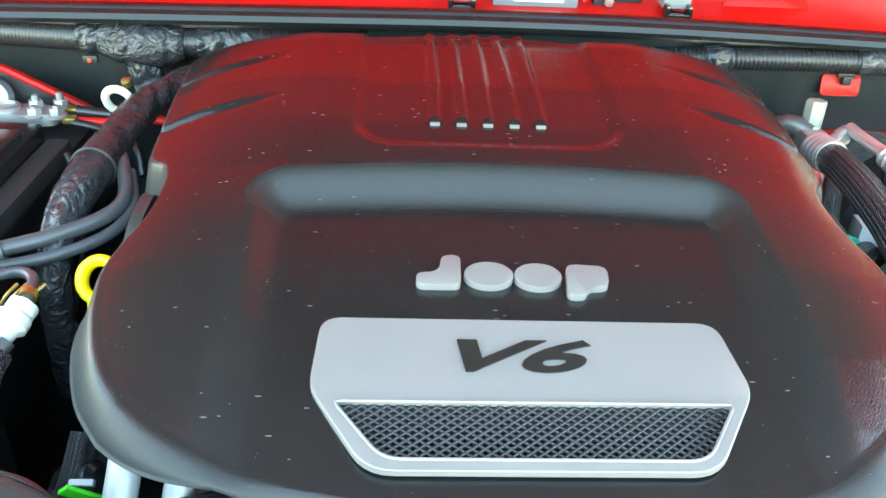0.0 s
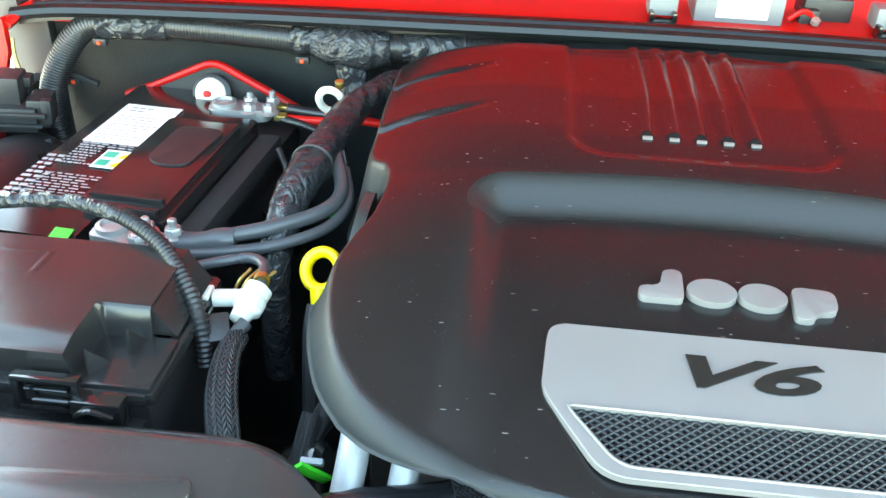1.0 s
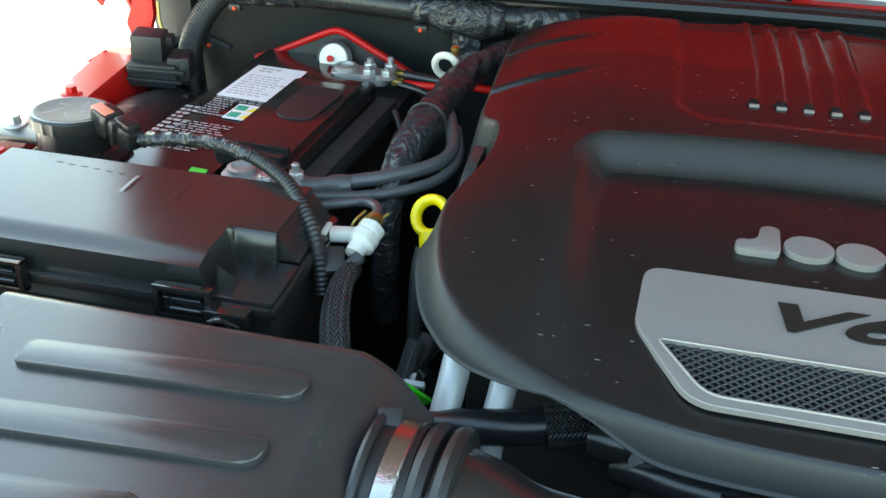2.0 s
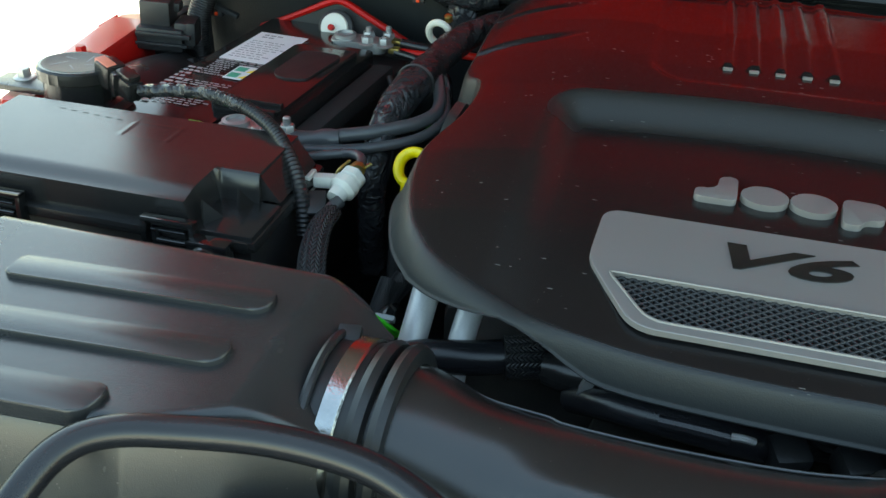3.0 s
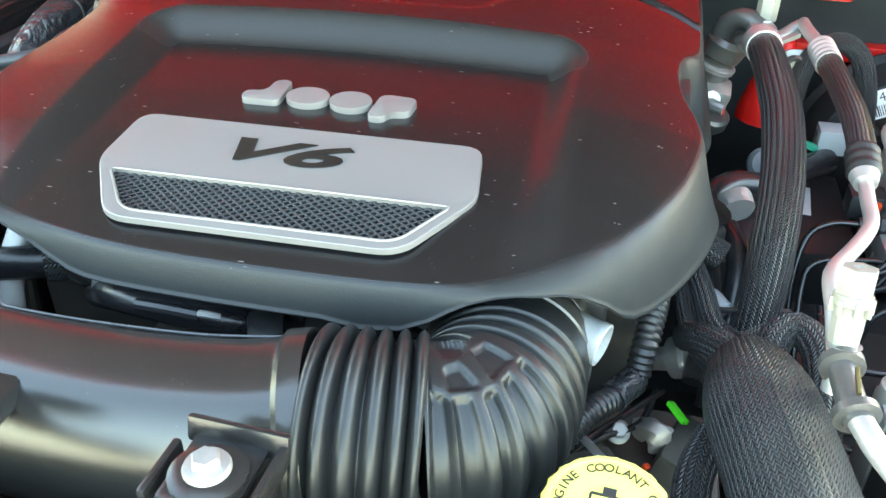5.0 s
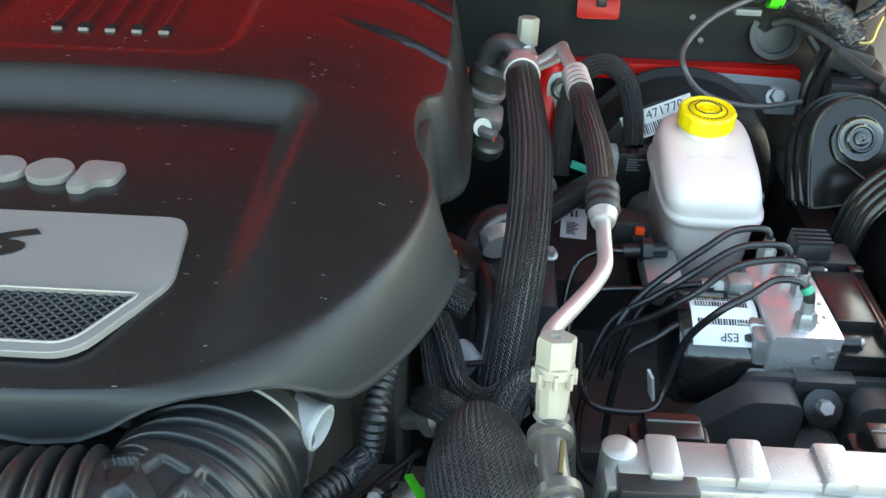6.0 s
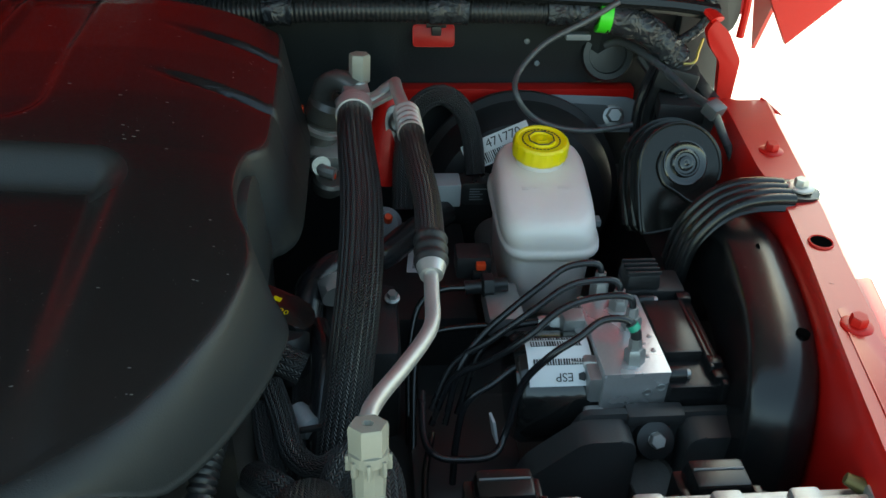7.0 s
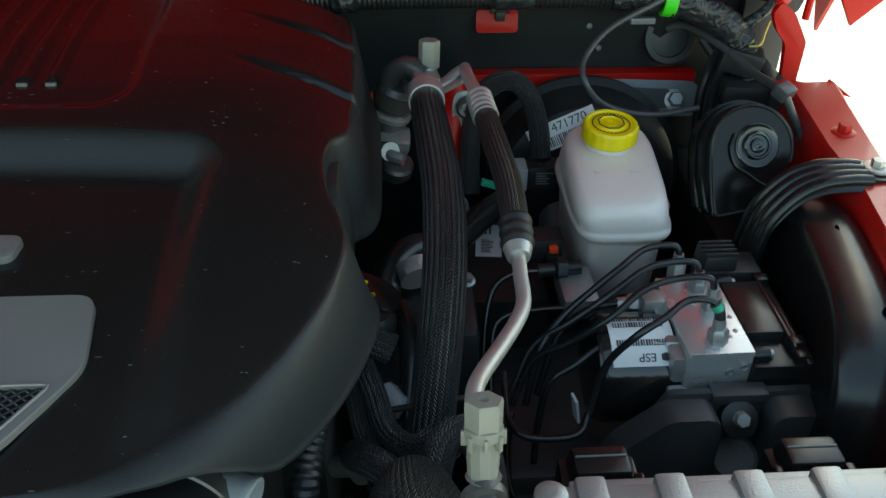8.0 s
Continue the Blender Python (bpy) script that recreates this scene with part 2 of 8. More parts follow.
def tank_material():
    m, ns, ls, b = nodes_of("milky_tank_plastic")
    no = ns.new("ShaderNodeTexNoise")
    no.inputs["Scale"].default_value, no.inputs["Detail"].default_value = 22, 5
    ls.new(ns.new("ShaderNodeTexCoord").outputs["Object"], no.inputs["Vector"])
    mx = ns.new("ShaderNodeMix")
    mx.data_type = "RGBA"
    mx.inputs["A"].default_value, mx.inputs["B"].default_value = (0.74, 0.65, 0.61, 1), (0.87, 0.78, 0.74, 1)
    ls.new(no.outputs[0], mx.inputs["Factor"])
    ls.new(mx.outputs["Result"], b.inputs["Base Color"])
    b.inputs["Roughness"].default_value = 0.36
    b.inputs["Subsurface Weight"].default_value = 0.35
    b.inputs["Subsurface Radius"].default_value = (0.02, 0.018, 0.015)
    b.inputs["Subsurface Scale"].default_value = 0.5
    return m


TANK = tank_material()


# ---------------------------------------------------------------- mesh helpers
def thing(name, label, category, group="", kind="", at=(0, 0, 0)):
    ob = new(name)
    ob.empty_display_size = 0.02
    ob.location = at
    return tagged(ob, label, category, group, kind)


def part(name, bm, material, parent, label="", smooth=True, limit=35):
    me = bpy.data.meshes.new(name)
    if isinstance(bm, tuple):
        me.from_pydata(*bm)
    else:
        bm.normal_update()
        bm.to_mesh(me)
        bm.free()
    me.materials.append(material)
    if smooth:
        me.shade_smooth()
        me.set_sharp_from_angle(angle=radians(limit))
    ob = new(name, me)
    if parent is not None:
        top = parent
        off = Vector((0, 0, 0))
        while top is not None:
            off = off + top.location
            top = top.parent
        ob.parent = parent
        ob.location = -off
    if label:
        ob["label"] = label
    return ob


def join(*bms):
    out = bmesh.new()
    for b in bms:
        me = bpy.data.meshes.new("tmp")
        b.to_mesh(me)
        b.free()
        out.from_mesh(me)
        bpy.data.meshes.remove(me)
    return out


def spline(pts, n, straight=False):
    """n points along a smooth (or straight-sided) curve through pts, evenly spaced."""
    P = [Vector(p) for p in pts]
    P = [P[0] * 2 - P[1]] + P + [P[-1] * 2 - P[-2]]
    raw = []
    for i in range(1, len(P) - 2):
        p0, p1, p2, p3 = P[i - 1:i + 3]
        for k in range(24):
            t = k / 24
            raw.append(0.5 * ((2 * p1) + (p2 - p0) * t + (2 * p0 - 5 * p1 + 4 * p2 - p3) * t * t + (3 * p1 - p0 - 3 * p2 + p3) * t ** 3))
    raw.append(P[-2])
    if straight:
        raw = P[1:-1]
    L = [0.0]
    for a, b in zip(raw, raw[1:]):
        L.append(L[-1] + (b - a).length)
    out, j = [], 0
    for k in range(n):
        s = L[-1] * k / (n - 1)
        while j < len(L) - 2 and L[j + 1] < s:
            j += 1
        f = (s - L[j]) / max(1e-9, L[j + 1] - L[j])
        out.append(raw[j].lerp(raw[j + 1], min(1, max(0, f))))
    return out, L[-1]


def sweep(pts, radius, n=None, seg=16, cap=True, flat=1.0, up=(0, 0, 1), wrap=1.0, jitter=0.0, straight=False, shape=None):
    """A round body along a smooth curve; radius is a number or a function of the length in metres and its share.
    Its unwrapped coordinates run round (0 to 1) and along (metres)."""
    if n is None:
        n = max(8, int(spline(pts, 3)[1] / 0.006))
    C, length = spline(pts, n, straight)
    bm = bmesh.new()
    uvl = bm.loops.layers.uv.new("UVMap")
    rings = []
    normal = None
    for i, c in enumerate(C):
        d = (C[min(i + 1, n - 1)] - C[max(i - 1, 0)]).normalized()
        if normal is None:
            u0 = Vector(up)
            if abs(u0.dot(d)) > 0.95:
                u0 = Vector((1, 0, 0))
            normal = (u0 - d * u0.dot(d)).normalized()
        else:
            normal = (normal - d * normal.dot(d)).normalized()
        side = d.cross(normal)
        s = length * i / (n - 1)
        r = radius(s, s / length) if callable(radius) else radius
        ring = []
        for k in range(seg):
            a = 2 * math.pi * k / seg
            rr = r + (shape(s, s / length, a) if shape else 0)
            if jitter:
                rr += jitter * noise.noise(c * 90 + Vector((math.cos(a), math.sin(a), 0)) * 1.5)
            ring.append(bm.verts.new(c + (normal * math.sin(a) * flat + side * math.cos(a)) * rr))
        rings.append((ring, s))
    for (a, sa), (b, sb) in zip(rings, rings[1:]):
        for k in range(seg):
            f = bm.faces.new((a[k], a[(k + 1) % seg], b[(k + 1) % seg], b[k]))
            for lp, (uu, vv) in zip(f.loops, ((k, sa), (k + 1, sa), (k + 1, sb), (k, sb))):
                lp[uvl].uv = (uu / seg * wrap, vv)
    if cap:
        bm.faces.new(rings[0][0][::-1])
        bm.faces.new(rings[-1][0])
    bmesh.ops.recalc_face_normals(bm, faces=bm.faces)
    return bm


def ribs(base, depth, pitch):
    """Radius of a corrugated sleeve."""
    return lambda s, f: base + depth * (0.5 + 0.5 * math.cos(2 * math.pi * s / pitch)) ** 0.6


def corrugated(pts, base, depth, pitch, seg=14):
    length = spline(pts, 3)[1]
    return sweep(pts, ribs(base, depth, pitch), n=int(length / pitch * 4) + 2, seg=seg)


def rbox(size, m=None, bevel=0.003, seg=2, taper=1.0):
    bm = bmesh.new()
    bmesh.ops.create_cube(bm, size=1)
    for v in bm.verts:
        k = taper if v.co.z > 0 else 1.0
        v.co = Vector((v.co.x * size[0] * k, v.co.y * size[1] * k, v.co.z * size[2]))
    if bevel:
        bmesh.ops.bevel(bm, geom=bm.edges[:], offset=bevel, segments=seg, affect="EDGES", profile=0.6)
    bm.transform(m if m is not None else Matrix())
    return bm


def box(x0, x1, y0, y1, z0, z1, bevel=0.003, seg=2, taper=1.0):
    return rbox((x1 - x0, y1 - y0, z1 - z0), Matrix.Translation(((x0 + x1) / 2, (y0 + y1) / 2, (z0 + z1) / 2)), bevel, seg, taper)


def prism(outline, z0, z1, m=None, bevel=0.0, seg=2):
    """A body of constant outline (x, y points, counter-clockwise) from z0 to z1."""
    bm = bmesh.new()
    low = [bm.verts.new((x, y, z0)) for x, y in outline]
    top = [bm.verts.new((x, y, z1)) for x, y in outline]
    n = len(outline)
    bm.faces.new(low[::-1])
    cap = bm.faces.new(top)
    for i in range(n):
        bm.faces.new((low[i], low[(i + 1) % n], top[(i + 1) % n], top[i]))
    if bevel:
        bmesh.ops.bevel(bm, geom=list(cap.edges), offset=bevel, segments=seg, affect="EDGES", profile=0.6)
    bmesh.ops.recalc_face_normals(bm, faces=bm.faces)
    bm.transform(m if m is not None else Matrix())
    return bm


def rounded(outline, r, n=5):
    """The outline with its corners rounded; r is one radius or one for each corner."""
    out = []
    k = len(outline)
    for i in range(k):
        a, b, c = (Vector(outline[j % k]) for j in (i - 1, i, i + 1))
        rr = r[i] if isinstance(r, (list, tuple)) else r
        u, w = (a - b), (c - b)
        cut = min(rr, u.length * 0.48, w.length * 0.48)
        p, q = b + u.normalized() * cut, b + w.normalized() * cut
        for j in range(n + 1):
            t = j / n
            out.append(tuple((1 - t) ** 2 * p + 2 * t * (1 - t) * b + t * t * q))
    return out


def lathe(profile, m=None, seg=32, wobble=None):
    """A turned body from (radius, height) points about z; wobble scales the radius by the angle."""
    bm = bmesh.new()
    rings = []
    for r, z in profile:
        rings.append([bm.verts.new((r * (wobble(2 * math.pi * k / seg, z) if wobble else 1) * math.cos(2 * math.pi * k / seg),
                                    r * (wobble(2 * math.pi * k / seg, z) if wobble else 1) * math.sin(2 * math.pi * k / seg), z)) for k in range(seg)])
    for a, b in zip(rings, rings[1:]):
        for k in range(seg):
            bm.faces.new((a[k], a[(k + 1) % seg], b[(k + 1) % seg], b[k]))
    bm.faces.new(rings[0][::-1])
    bm.faces.new(rings[-1])
    bmesh.ops.recalc_face_normals(bm, faces=bm.faces)
    bm.transform(m if m is not None else Matrix())
    return bm


def aim(at, direction, spin=0):
    """A pose at a place with its z axis along a direction."""
    return Matrix.Translation(at) @ Vector(direction).to_track_quat("Z", "Y").to_matrix().to_4x4() @ pose(0, 0, 0, 0, 0, spin)


def hexhead(r, h, m, washer=0.0):
    """A hexagonal bolt head, its flange and chamfer."""
    parts = [lathe([(r, 0), (r, h * 0.8), (r * 0.86, h), (r * 0.3, h)], m, seg=6)]
    if washer:
        parts.append(lathe([(washer, -h * 0.3), (washer, -h * 0.05), (washer * 0.85, h * 0.08), (r * 0.9, h * 0.12)], m, seg=28))
    return join(*parts)


def lettering(text, size, depth, m, stretch=1.0, shear=0.0, align="CENTER", bold=0.0):
    cu = bpy.data.curves.new("lettering", "FONT")
    cu.body, cu.size, cu.extrude, cu.shear, cu.align_x, cu.align_y = text, size, depth, shear, align, "CENTER"
    cu.resolution_u, cu.offset = 4, bold
    ob = bpy.data.objects.new("lettering", cu)
    me = bpy.data.meshes.new_from_object(ob)
    bpy.data.objects.remove(ob)
    bm = bmesh.new()
    bm.from_mesh(me)
    bpy.data.meshes.remove(me)
    bm.transform(m @ Matrix.Diagonal((stretch, 1, 1, 1)))
    return bm


def bars(w, h, m, n, seed, thick=0.0002, vertical=True):
    """Plain bars within w by h, as printed marks."""
    rnd = random.Random(seed)
    bms = []
    x = -w / 2
    step = w / n
    for i in range(n):
        k = step * rnd.uniform(0.3, 0.8)
        b = bmesh.new()
        bmesh.ops.create_cube(b, size=1)
        if vertical:
            b.transform(m @ Matrix.Translation((x + k / 2, 0, thick / 2)) @ Matrix.Diagonal((k, h, thick, 1)))
        else:
            ln = w * rnd.uniform(0.5, 1.0)
            b.transform(m @ Matrix.Translation((-w / 2 + ln / 2, h / 2 - h * (i + 0.5) / n, thick / 2)) @ Matrix.Diagonal((ln, h / n * 0.45, thick, 1)))
        bms.append(b)
        x += step
    return join(*bms)


def words(w, h, m, rows, seed, thick=0.0002, fill=0.42, unit=0.006):
    """Rows of short plain bars within w by h, as lines of fine print."""
    rnd = random.Random(seed)
    bms = []
    for i in range(rows):
        y = h / 2 - h * (i + 0.5) / rows
        x = -w / 2
        end = w / 2 * rnd.uniform(0.35, 1.0)
        while x < end:
            k = unit * rnd.uniform(0.35, 1.3)
            b = bmesh.new()
            bmesh.ops.create_cube(b, size=1)
            b.transform(m @ Matrix.Translation((x + k / 2, y, thick / 2)) @ Matrix.Diagonal((k, h / rows * fill, thick, 1)))
            bms.append(b)
            x += k + unit * rnd.uniform(0.2, 0.45)
    return join(*bms)


def sstep(a, b, x):
    t = min(1.0, max(0.0, (x - a) / (b - a)))
    return t * t * (3 - 2 * t)

# ---------------------------------------------------------------- setting
def ground_sheet():
    bm = bmesh.new()
    bmesh.ops.create_grid(bm, x_segments=40, y_segments=40, size=600)
    return bm


tagged(part("ground", ground_sheet(), CONCRETE, None), "sunlit pale concrete ground under the car", "ground", kind="structure")

body = thing("car", "red car body round its open engine bay", "car")


def rail(side):
    """Top rail of a front wing: a flat flange, rounded outwards, the side falling away; a step near the front."""
    rows = []
    for y, xin, xout in ((0.10, 0.545, 0.592), (0.20, 0.560, 0.607), (0.30, 0.576, 0.623), (0.36, 0.587, 0.633), (0.41, 0.597, 0.642),
                         (0.47, 0.609, 0.652), (0.53, 0.621, 0.664), (0.60, 0.632, 0.674), (0.68, 0.642, 0.687), (0.72, 0.646, 0.694)):
        z = 1.088 + 0.003 * sstep(0.2, 0.7, y)
        xout += 0.010
        xin += 0.007 + 0.012 * sstep(0.62, 0.50, y)
        rows.append([(xin - 0.004, y, z - 0.30), (xin - 0.002, y, z - 0.06), (xin, y, z - 0.006), (xin + 0.003, y, z), (xout - 0.006, y, z + 0.001),
                     (xout - 0.001, y, z - 0.003), (xout + 0.003, y, z - 0.012), (xout + 0.006, y, z - 0.10), (xout - 0.03, y, z - 0.35)])
    bm = bmesh.new()
    grid = [[bm.verts.new((side * x, y, z)) for x, y, z in r] for r in rows]
    for a, b in zip(grid, grid[1:]):
        for k in range(len(a) - 1):
            bm.faces.new((a[k], a[k + 1], b[k + 1], b[k]))
    bmesh.ops.recalc_face_normals(bm, faces=bm.faces)
    bmesh.ops.solidify(bm, geom=bm.faces[:], thickness=0.0015)
    return bm


right_wing = part("fender", rail(1), REDTOP, body, "glossy red front fender rail")
left_wing = part("fender", rail(-1), REDTOP, body, "glossy red front fender rail")


def fender_bolt(x, y, z, parent, mat=RED, r=0.0058):
    return part("bolt", hexhead(r, 0.007, aim((x, y, z), (0, 0, 1), 12), washer=r * 1.75), mat, parent, "painted hexagonal flange bolt")


fender_bolt(0.664, 0.622, 1.092, right_wing)
fender_bolt(0.630, 0.396, 1.0905, right_wing)
fender_bolt(-0.661, 0.606, 1.092, left_wing)
fender_bolt(-0.640, 0.470, 1.091, left_wing)
part("slot_rim", lathe([(0.0092, 0.0004), (0.0088, 0.0016), (0.0080, 0.0018), (0.0074, 0.0012)], aim((0.647, 0.487, 1.0900), (0, 0, 1))), RED, right_wing)
# solid black disc and, below, a black diamond painting the holes' inner shade
part("slot", lathe([(0.0076, 0), (0.0076, 0.0012), (0.0060, 0.0014), (0.002, 0.0014)], aim((0.647, 0.487, 1.0900), (0, 0, 1))), HOLE_SHADE, right_wing, "flat black disc for the shade of a hole in the flange")
part("raised_pad", prism(rounded([(0.605, 0.290), (0.632, 0.290), (0.664, 0.446), (0.630, 0.4405), (0.643, 0.4350), (0.648, 0.4280), (0.643, 0.4205), (0.635, 0.4165), (0.625, 0.4140)], [0.003, 0.003, 0.003, 0.003, 0.005, 0.005, 0.005, 0.003, 0.003]), 1.0860, 1.0898, bevel=0.0008), REDTOP, right_wing, "stepped overlap of the pressed flange")
part("diamond_hole", prism([(-0.0046, 0.0), (0.0, -0.0125), (0.0046, 0.0), (0.0, 0.0125)], -0.001, 0.0010, Matrix.Translation((0.6025, 0.322, 1.050)) @ pose(0, 0, 0, 90, 0, -80)), HOLE_SHADE, right_wing, "flat black diamond for the shade of a hole")

# inner wings, floor and front of the bay
for s in (-1, 1):
    part("inner_fender", join(box(min(s * 0.60, s * 0.64), max(s * 0.60, s * 0.64), -0.2, 0.86, 0.0, 0.95, 0.01)), SHADOWMETAL, body)
part("bay_floor", box(-0.64, 0.64, -0.2, 0.86, 0.50, 0.53, 0.004), SHADOWMETAL, body, "dark underside of the bay")
part("front_panel", box(-0.60, 0.60, -0.22, -0.18, 0.0, 0.98, 0.006), SHADOWMETAL, body)


def firewall():
    """Insulated bulkhead with shallow pressed fields and quilted unevenness."""
    bm = bmesh.new()
    nx, nz = 150, 50
    g = []
    for j in range(nz + 1):
        z = 0.46 + 0.70 * j / nz
        row = []
        for i in range(nx + 1):
            x = -0.655 + 1.31 * i / nx
            y = 0.858 - 0.03 * sstep(1.0, 1.16, z)
            y += 0.004 * noise.noise(Vector((x * 9, z * 9, 0.3))) + 0.0015 * noise.noise(Vector((x * 30, z * 30, 2)))
            for cx, cz, w, h in ((0.46, 1.09, 0.10, 0.04), (0.61, 1.09, 0.035, 0.05), (0.28, 1.09, 0.05, 0.05), (-0.50, 1.08, 0.14, 0.05), (-0.20, 1.08, 0.09, 0.05)):
                y += 0.005 * sstep(w + 0.008, w - 0.008, abs(x - cx)) * sstep(h + 0.008, h - 0.008, abs(z - cz))
            row.append(bm.verts.new((x, y, z)))
        g.append(row)
    for a, b in zip(g, g[1:]):
        for k in range(nx):
            bm.faces.new((a[k], a[k + 1], b[k + 1], b[k]))
    bmesh.ops.recalc_face_normals(bm, faces=bm.faces)
    return bm


part("firewall", firewall(), FELT, body, "dark grey moulded insulation")
for s in (-1, 1):
    part("corner_panel", join(box(min(s * 0.640, s * 0.690), max(s * 0.640, s * 0.690), 0.818, 0.834, 0.60, 1.150, 0.004), box(min(s * 0.652, s * 0.668), max(s * 0.652, s * 0.668), 0.700, 0.822, 0.60, 1.080, 0.003)), SHADOWMETAL, body, "dark painted corner of the bay")
part("firewall_flange", box(0.36, 0.610, 0.832, 0.850, 1.034, 1.052, 0.003), RED, body, "red flange below the insulation")
part("tab", prism(rounded([(-0.021, -0.011), (0.021, -0.011), (0.021, 0.011), (-0.021, 0.011)], 0.004), 0, 0.003,
                  Matrix.Translation((0.396, 0.836, 1.108)) @ pose(0, 0, 0, 75, 0, 0), bevel=0.001), RED, body, "red tab with a black clip")
part("clip", join(rbox((0.010, 0.007, 0.010), pose(0.398, 0.829, 1.116), 0.002), rbox((0.020, 0.004, 0.005), pose(0.398, 0.830, 1.121), 0.001)), DARK, body)


def cowl():
    """Red cowl behind the seal: a gutter, rising to a ledge."""
    prof = [(0.832, 1.140), (0.840, 1.157), (0.852, 1.163), (0.880, 1.166), (0.915, 1.169), (0.96, 1.173), (1.05, 1.176), (1.16, 1.182), (1.18, 1.30)]
    bm = bmesh.new()
    g = []
    for i in range(41):
        x = -0.70 + 1.40 * i / 40
        b = -0.02 * abs(x / 0.7) ** 2.5
        g.append([bm.verts.new((x, y + b, z)) for y, z in prof])
    for a, c in zip(g, g[1:]):
        for k in range(len(prof) - 1):
            bm.faces.new((a[k], a[k + 1], c[k + 1], c[k]))
    bmesh.ops.recalc_face_normals(bm, faces=bm.faces)
    bmesh.ops.solidify(bm, geom=bm.faces[:], thickness=-0.002)
    return bm


cowl_ob = part("cowl", cowl(), RED, body, "red painted cowl panel")
part("bracket", prism(rounded([(-0.05, 0), (0.05, 0), (0.034, 0.05), (-0.034, 0.05)], 0.008), 0, 0.004, pose(0.325, 0.900, 1.160, 50, 0, 0), bevel=0.001), RED, cowl_ob, "red hinge bracket with two bolts")
for bx in (0.308, 0.340):
    part("bolt", hexhead(0.006, 0.006, aim((bx, 0.910, 1.183), (0, -0.77, 0.64)), washer=0.009), RED, cowl_ob)


def windshield_frame():
    """Upright red frame round the windshield, with its opening."""
    m = pose(0, 1.215, 1.17, 78, 0, 0)
    bars_ = [prism(rounded(o, 0.03, 4), -0.025, 0.025, m, bevel=0.008) for o in (
        [(-0.74, 0.00), (0.74, 0.00), (0.74, 0.10), (-0.74, 0.10)], [(-0.70, 0.56), (0.70, 0.56), (0.69, 0.66), (-0.69, 0.66)])]
    for s in (-1, 1):
        bars_.append(prism(rounded([(s * 0.66, 0.05), (s * 0.74, 0.05), (s * 0.70, 0.62), (s * 0.62, 0.62)][::s], 0.02, 4), -0.022, 0.022, m, bevel=0.008))
    return join(*bars_)


# out of view: windshield and cabin are added to keep sun off the cowl
part("windshield_frame", windshield_frame(), RED, body, "unseen upright red windshield frame, added to shade the cowl")
part("windshield", box(-0.68, 0.68, -0.003, 0.003, 0.06, 0.60, 0.001), BLACKGLOSS, body, "unseen dark tinted windshield, added to shade the cowl").matrix_basis @= Matrix.Translation((0, 1.222, 1.17)) @ pose(0, 0, 0, -12, 0, 0)
part("cabin", join(box(-0.73, 0.73, 1.42, 3.0, 0.55, 1.20, 0.05), box(-0.70, 0.70, 1.40, 3.0, 1.20, 1.82, 0.06)), SHADOWMETAL, body, "unseen dark cabin behind the windshield, added to shade the cowl")


def seal_strip(prof):
    """Extruded rubber profile along the cowl's front edge."""
    path, _ = spline([(-0.655, 0.806, 1.163), (-0.60, 0.812, 1.169), (-0.43, 0.818, 1.173), (-0.22, 0.824, 1.175), (0.0, 0.832, 1.176), (0.2, 0.832, 1.175), (0.42, 0.822, 1.172), (0.60, 0.812, 1.167), (0.66, 0.806, 1.161)], 60)
    bm = bmesh.new()
    g = [[bm.verts.new((c.x, c.y + y, c.z + z)) for y, z in prof] for c in path]
    for a, b in zip(g, g[1:]):
        for k in range(len(prof)):
            bm.faces.new((a[k], a[(k + 1) % len(prof)], b[(k + 1) % len(prof)], b[k]))
    bm.faces.new(g[0]), bm.faces.new(g[-1][::-1])
    bmesh.ops.recalc_face_normals(bm, faces=bm.faces)
    return bm


strip = thing("weatherstrip", "long ribbed black rubber weatherstrip along the cowl edge", "seal", at=(0, 0.82, 1.16))
part("front_lip", seal_strip([(-0.029, -0.013), (-0.032, -0.008), (-0.030, -0.003), (-0.025, 0.000), (-0.019, -0.002), (-0.016, -0.007), (-0.018, -0.013)]), SEAL, strip)
part("bulb", seal_strip([(-0.016, -0.020), (-0.015, -0.006), (-0.011, -0.001), (-0.004, 0.000), (0.001, -0.004), (0.003, -0.012), (0.000, -0.020)]), SEAL, strip)
part("rear_lip", seal_strip([(0.003, -0.022), (0.004, -0.010), (0.008, -0.005), (0.014, -0.005), (0.018, -0.009), (0.019, -0.015), (0.016, -0.022)]), SEAL, strip)


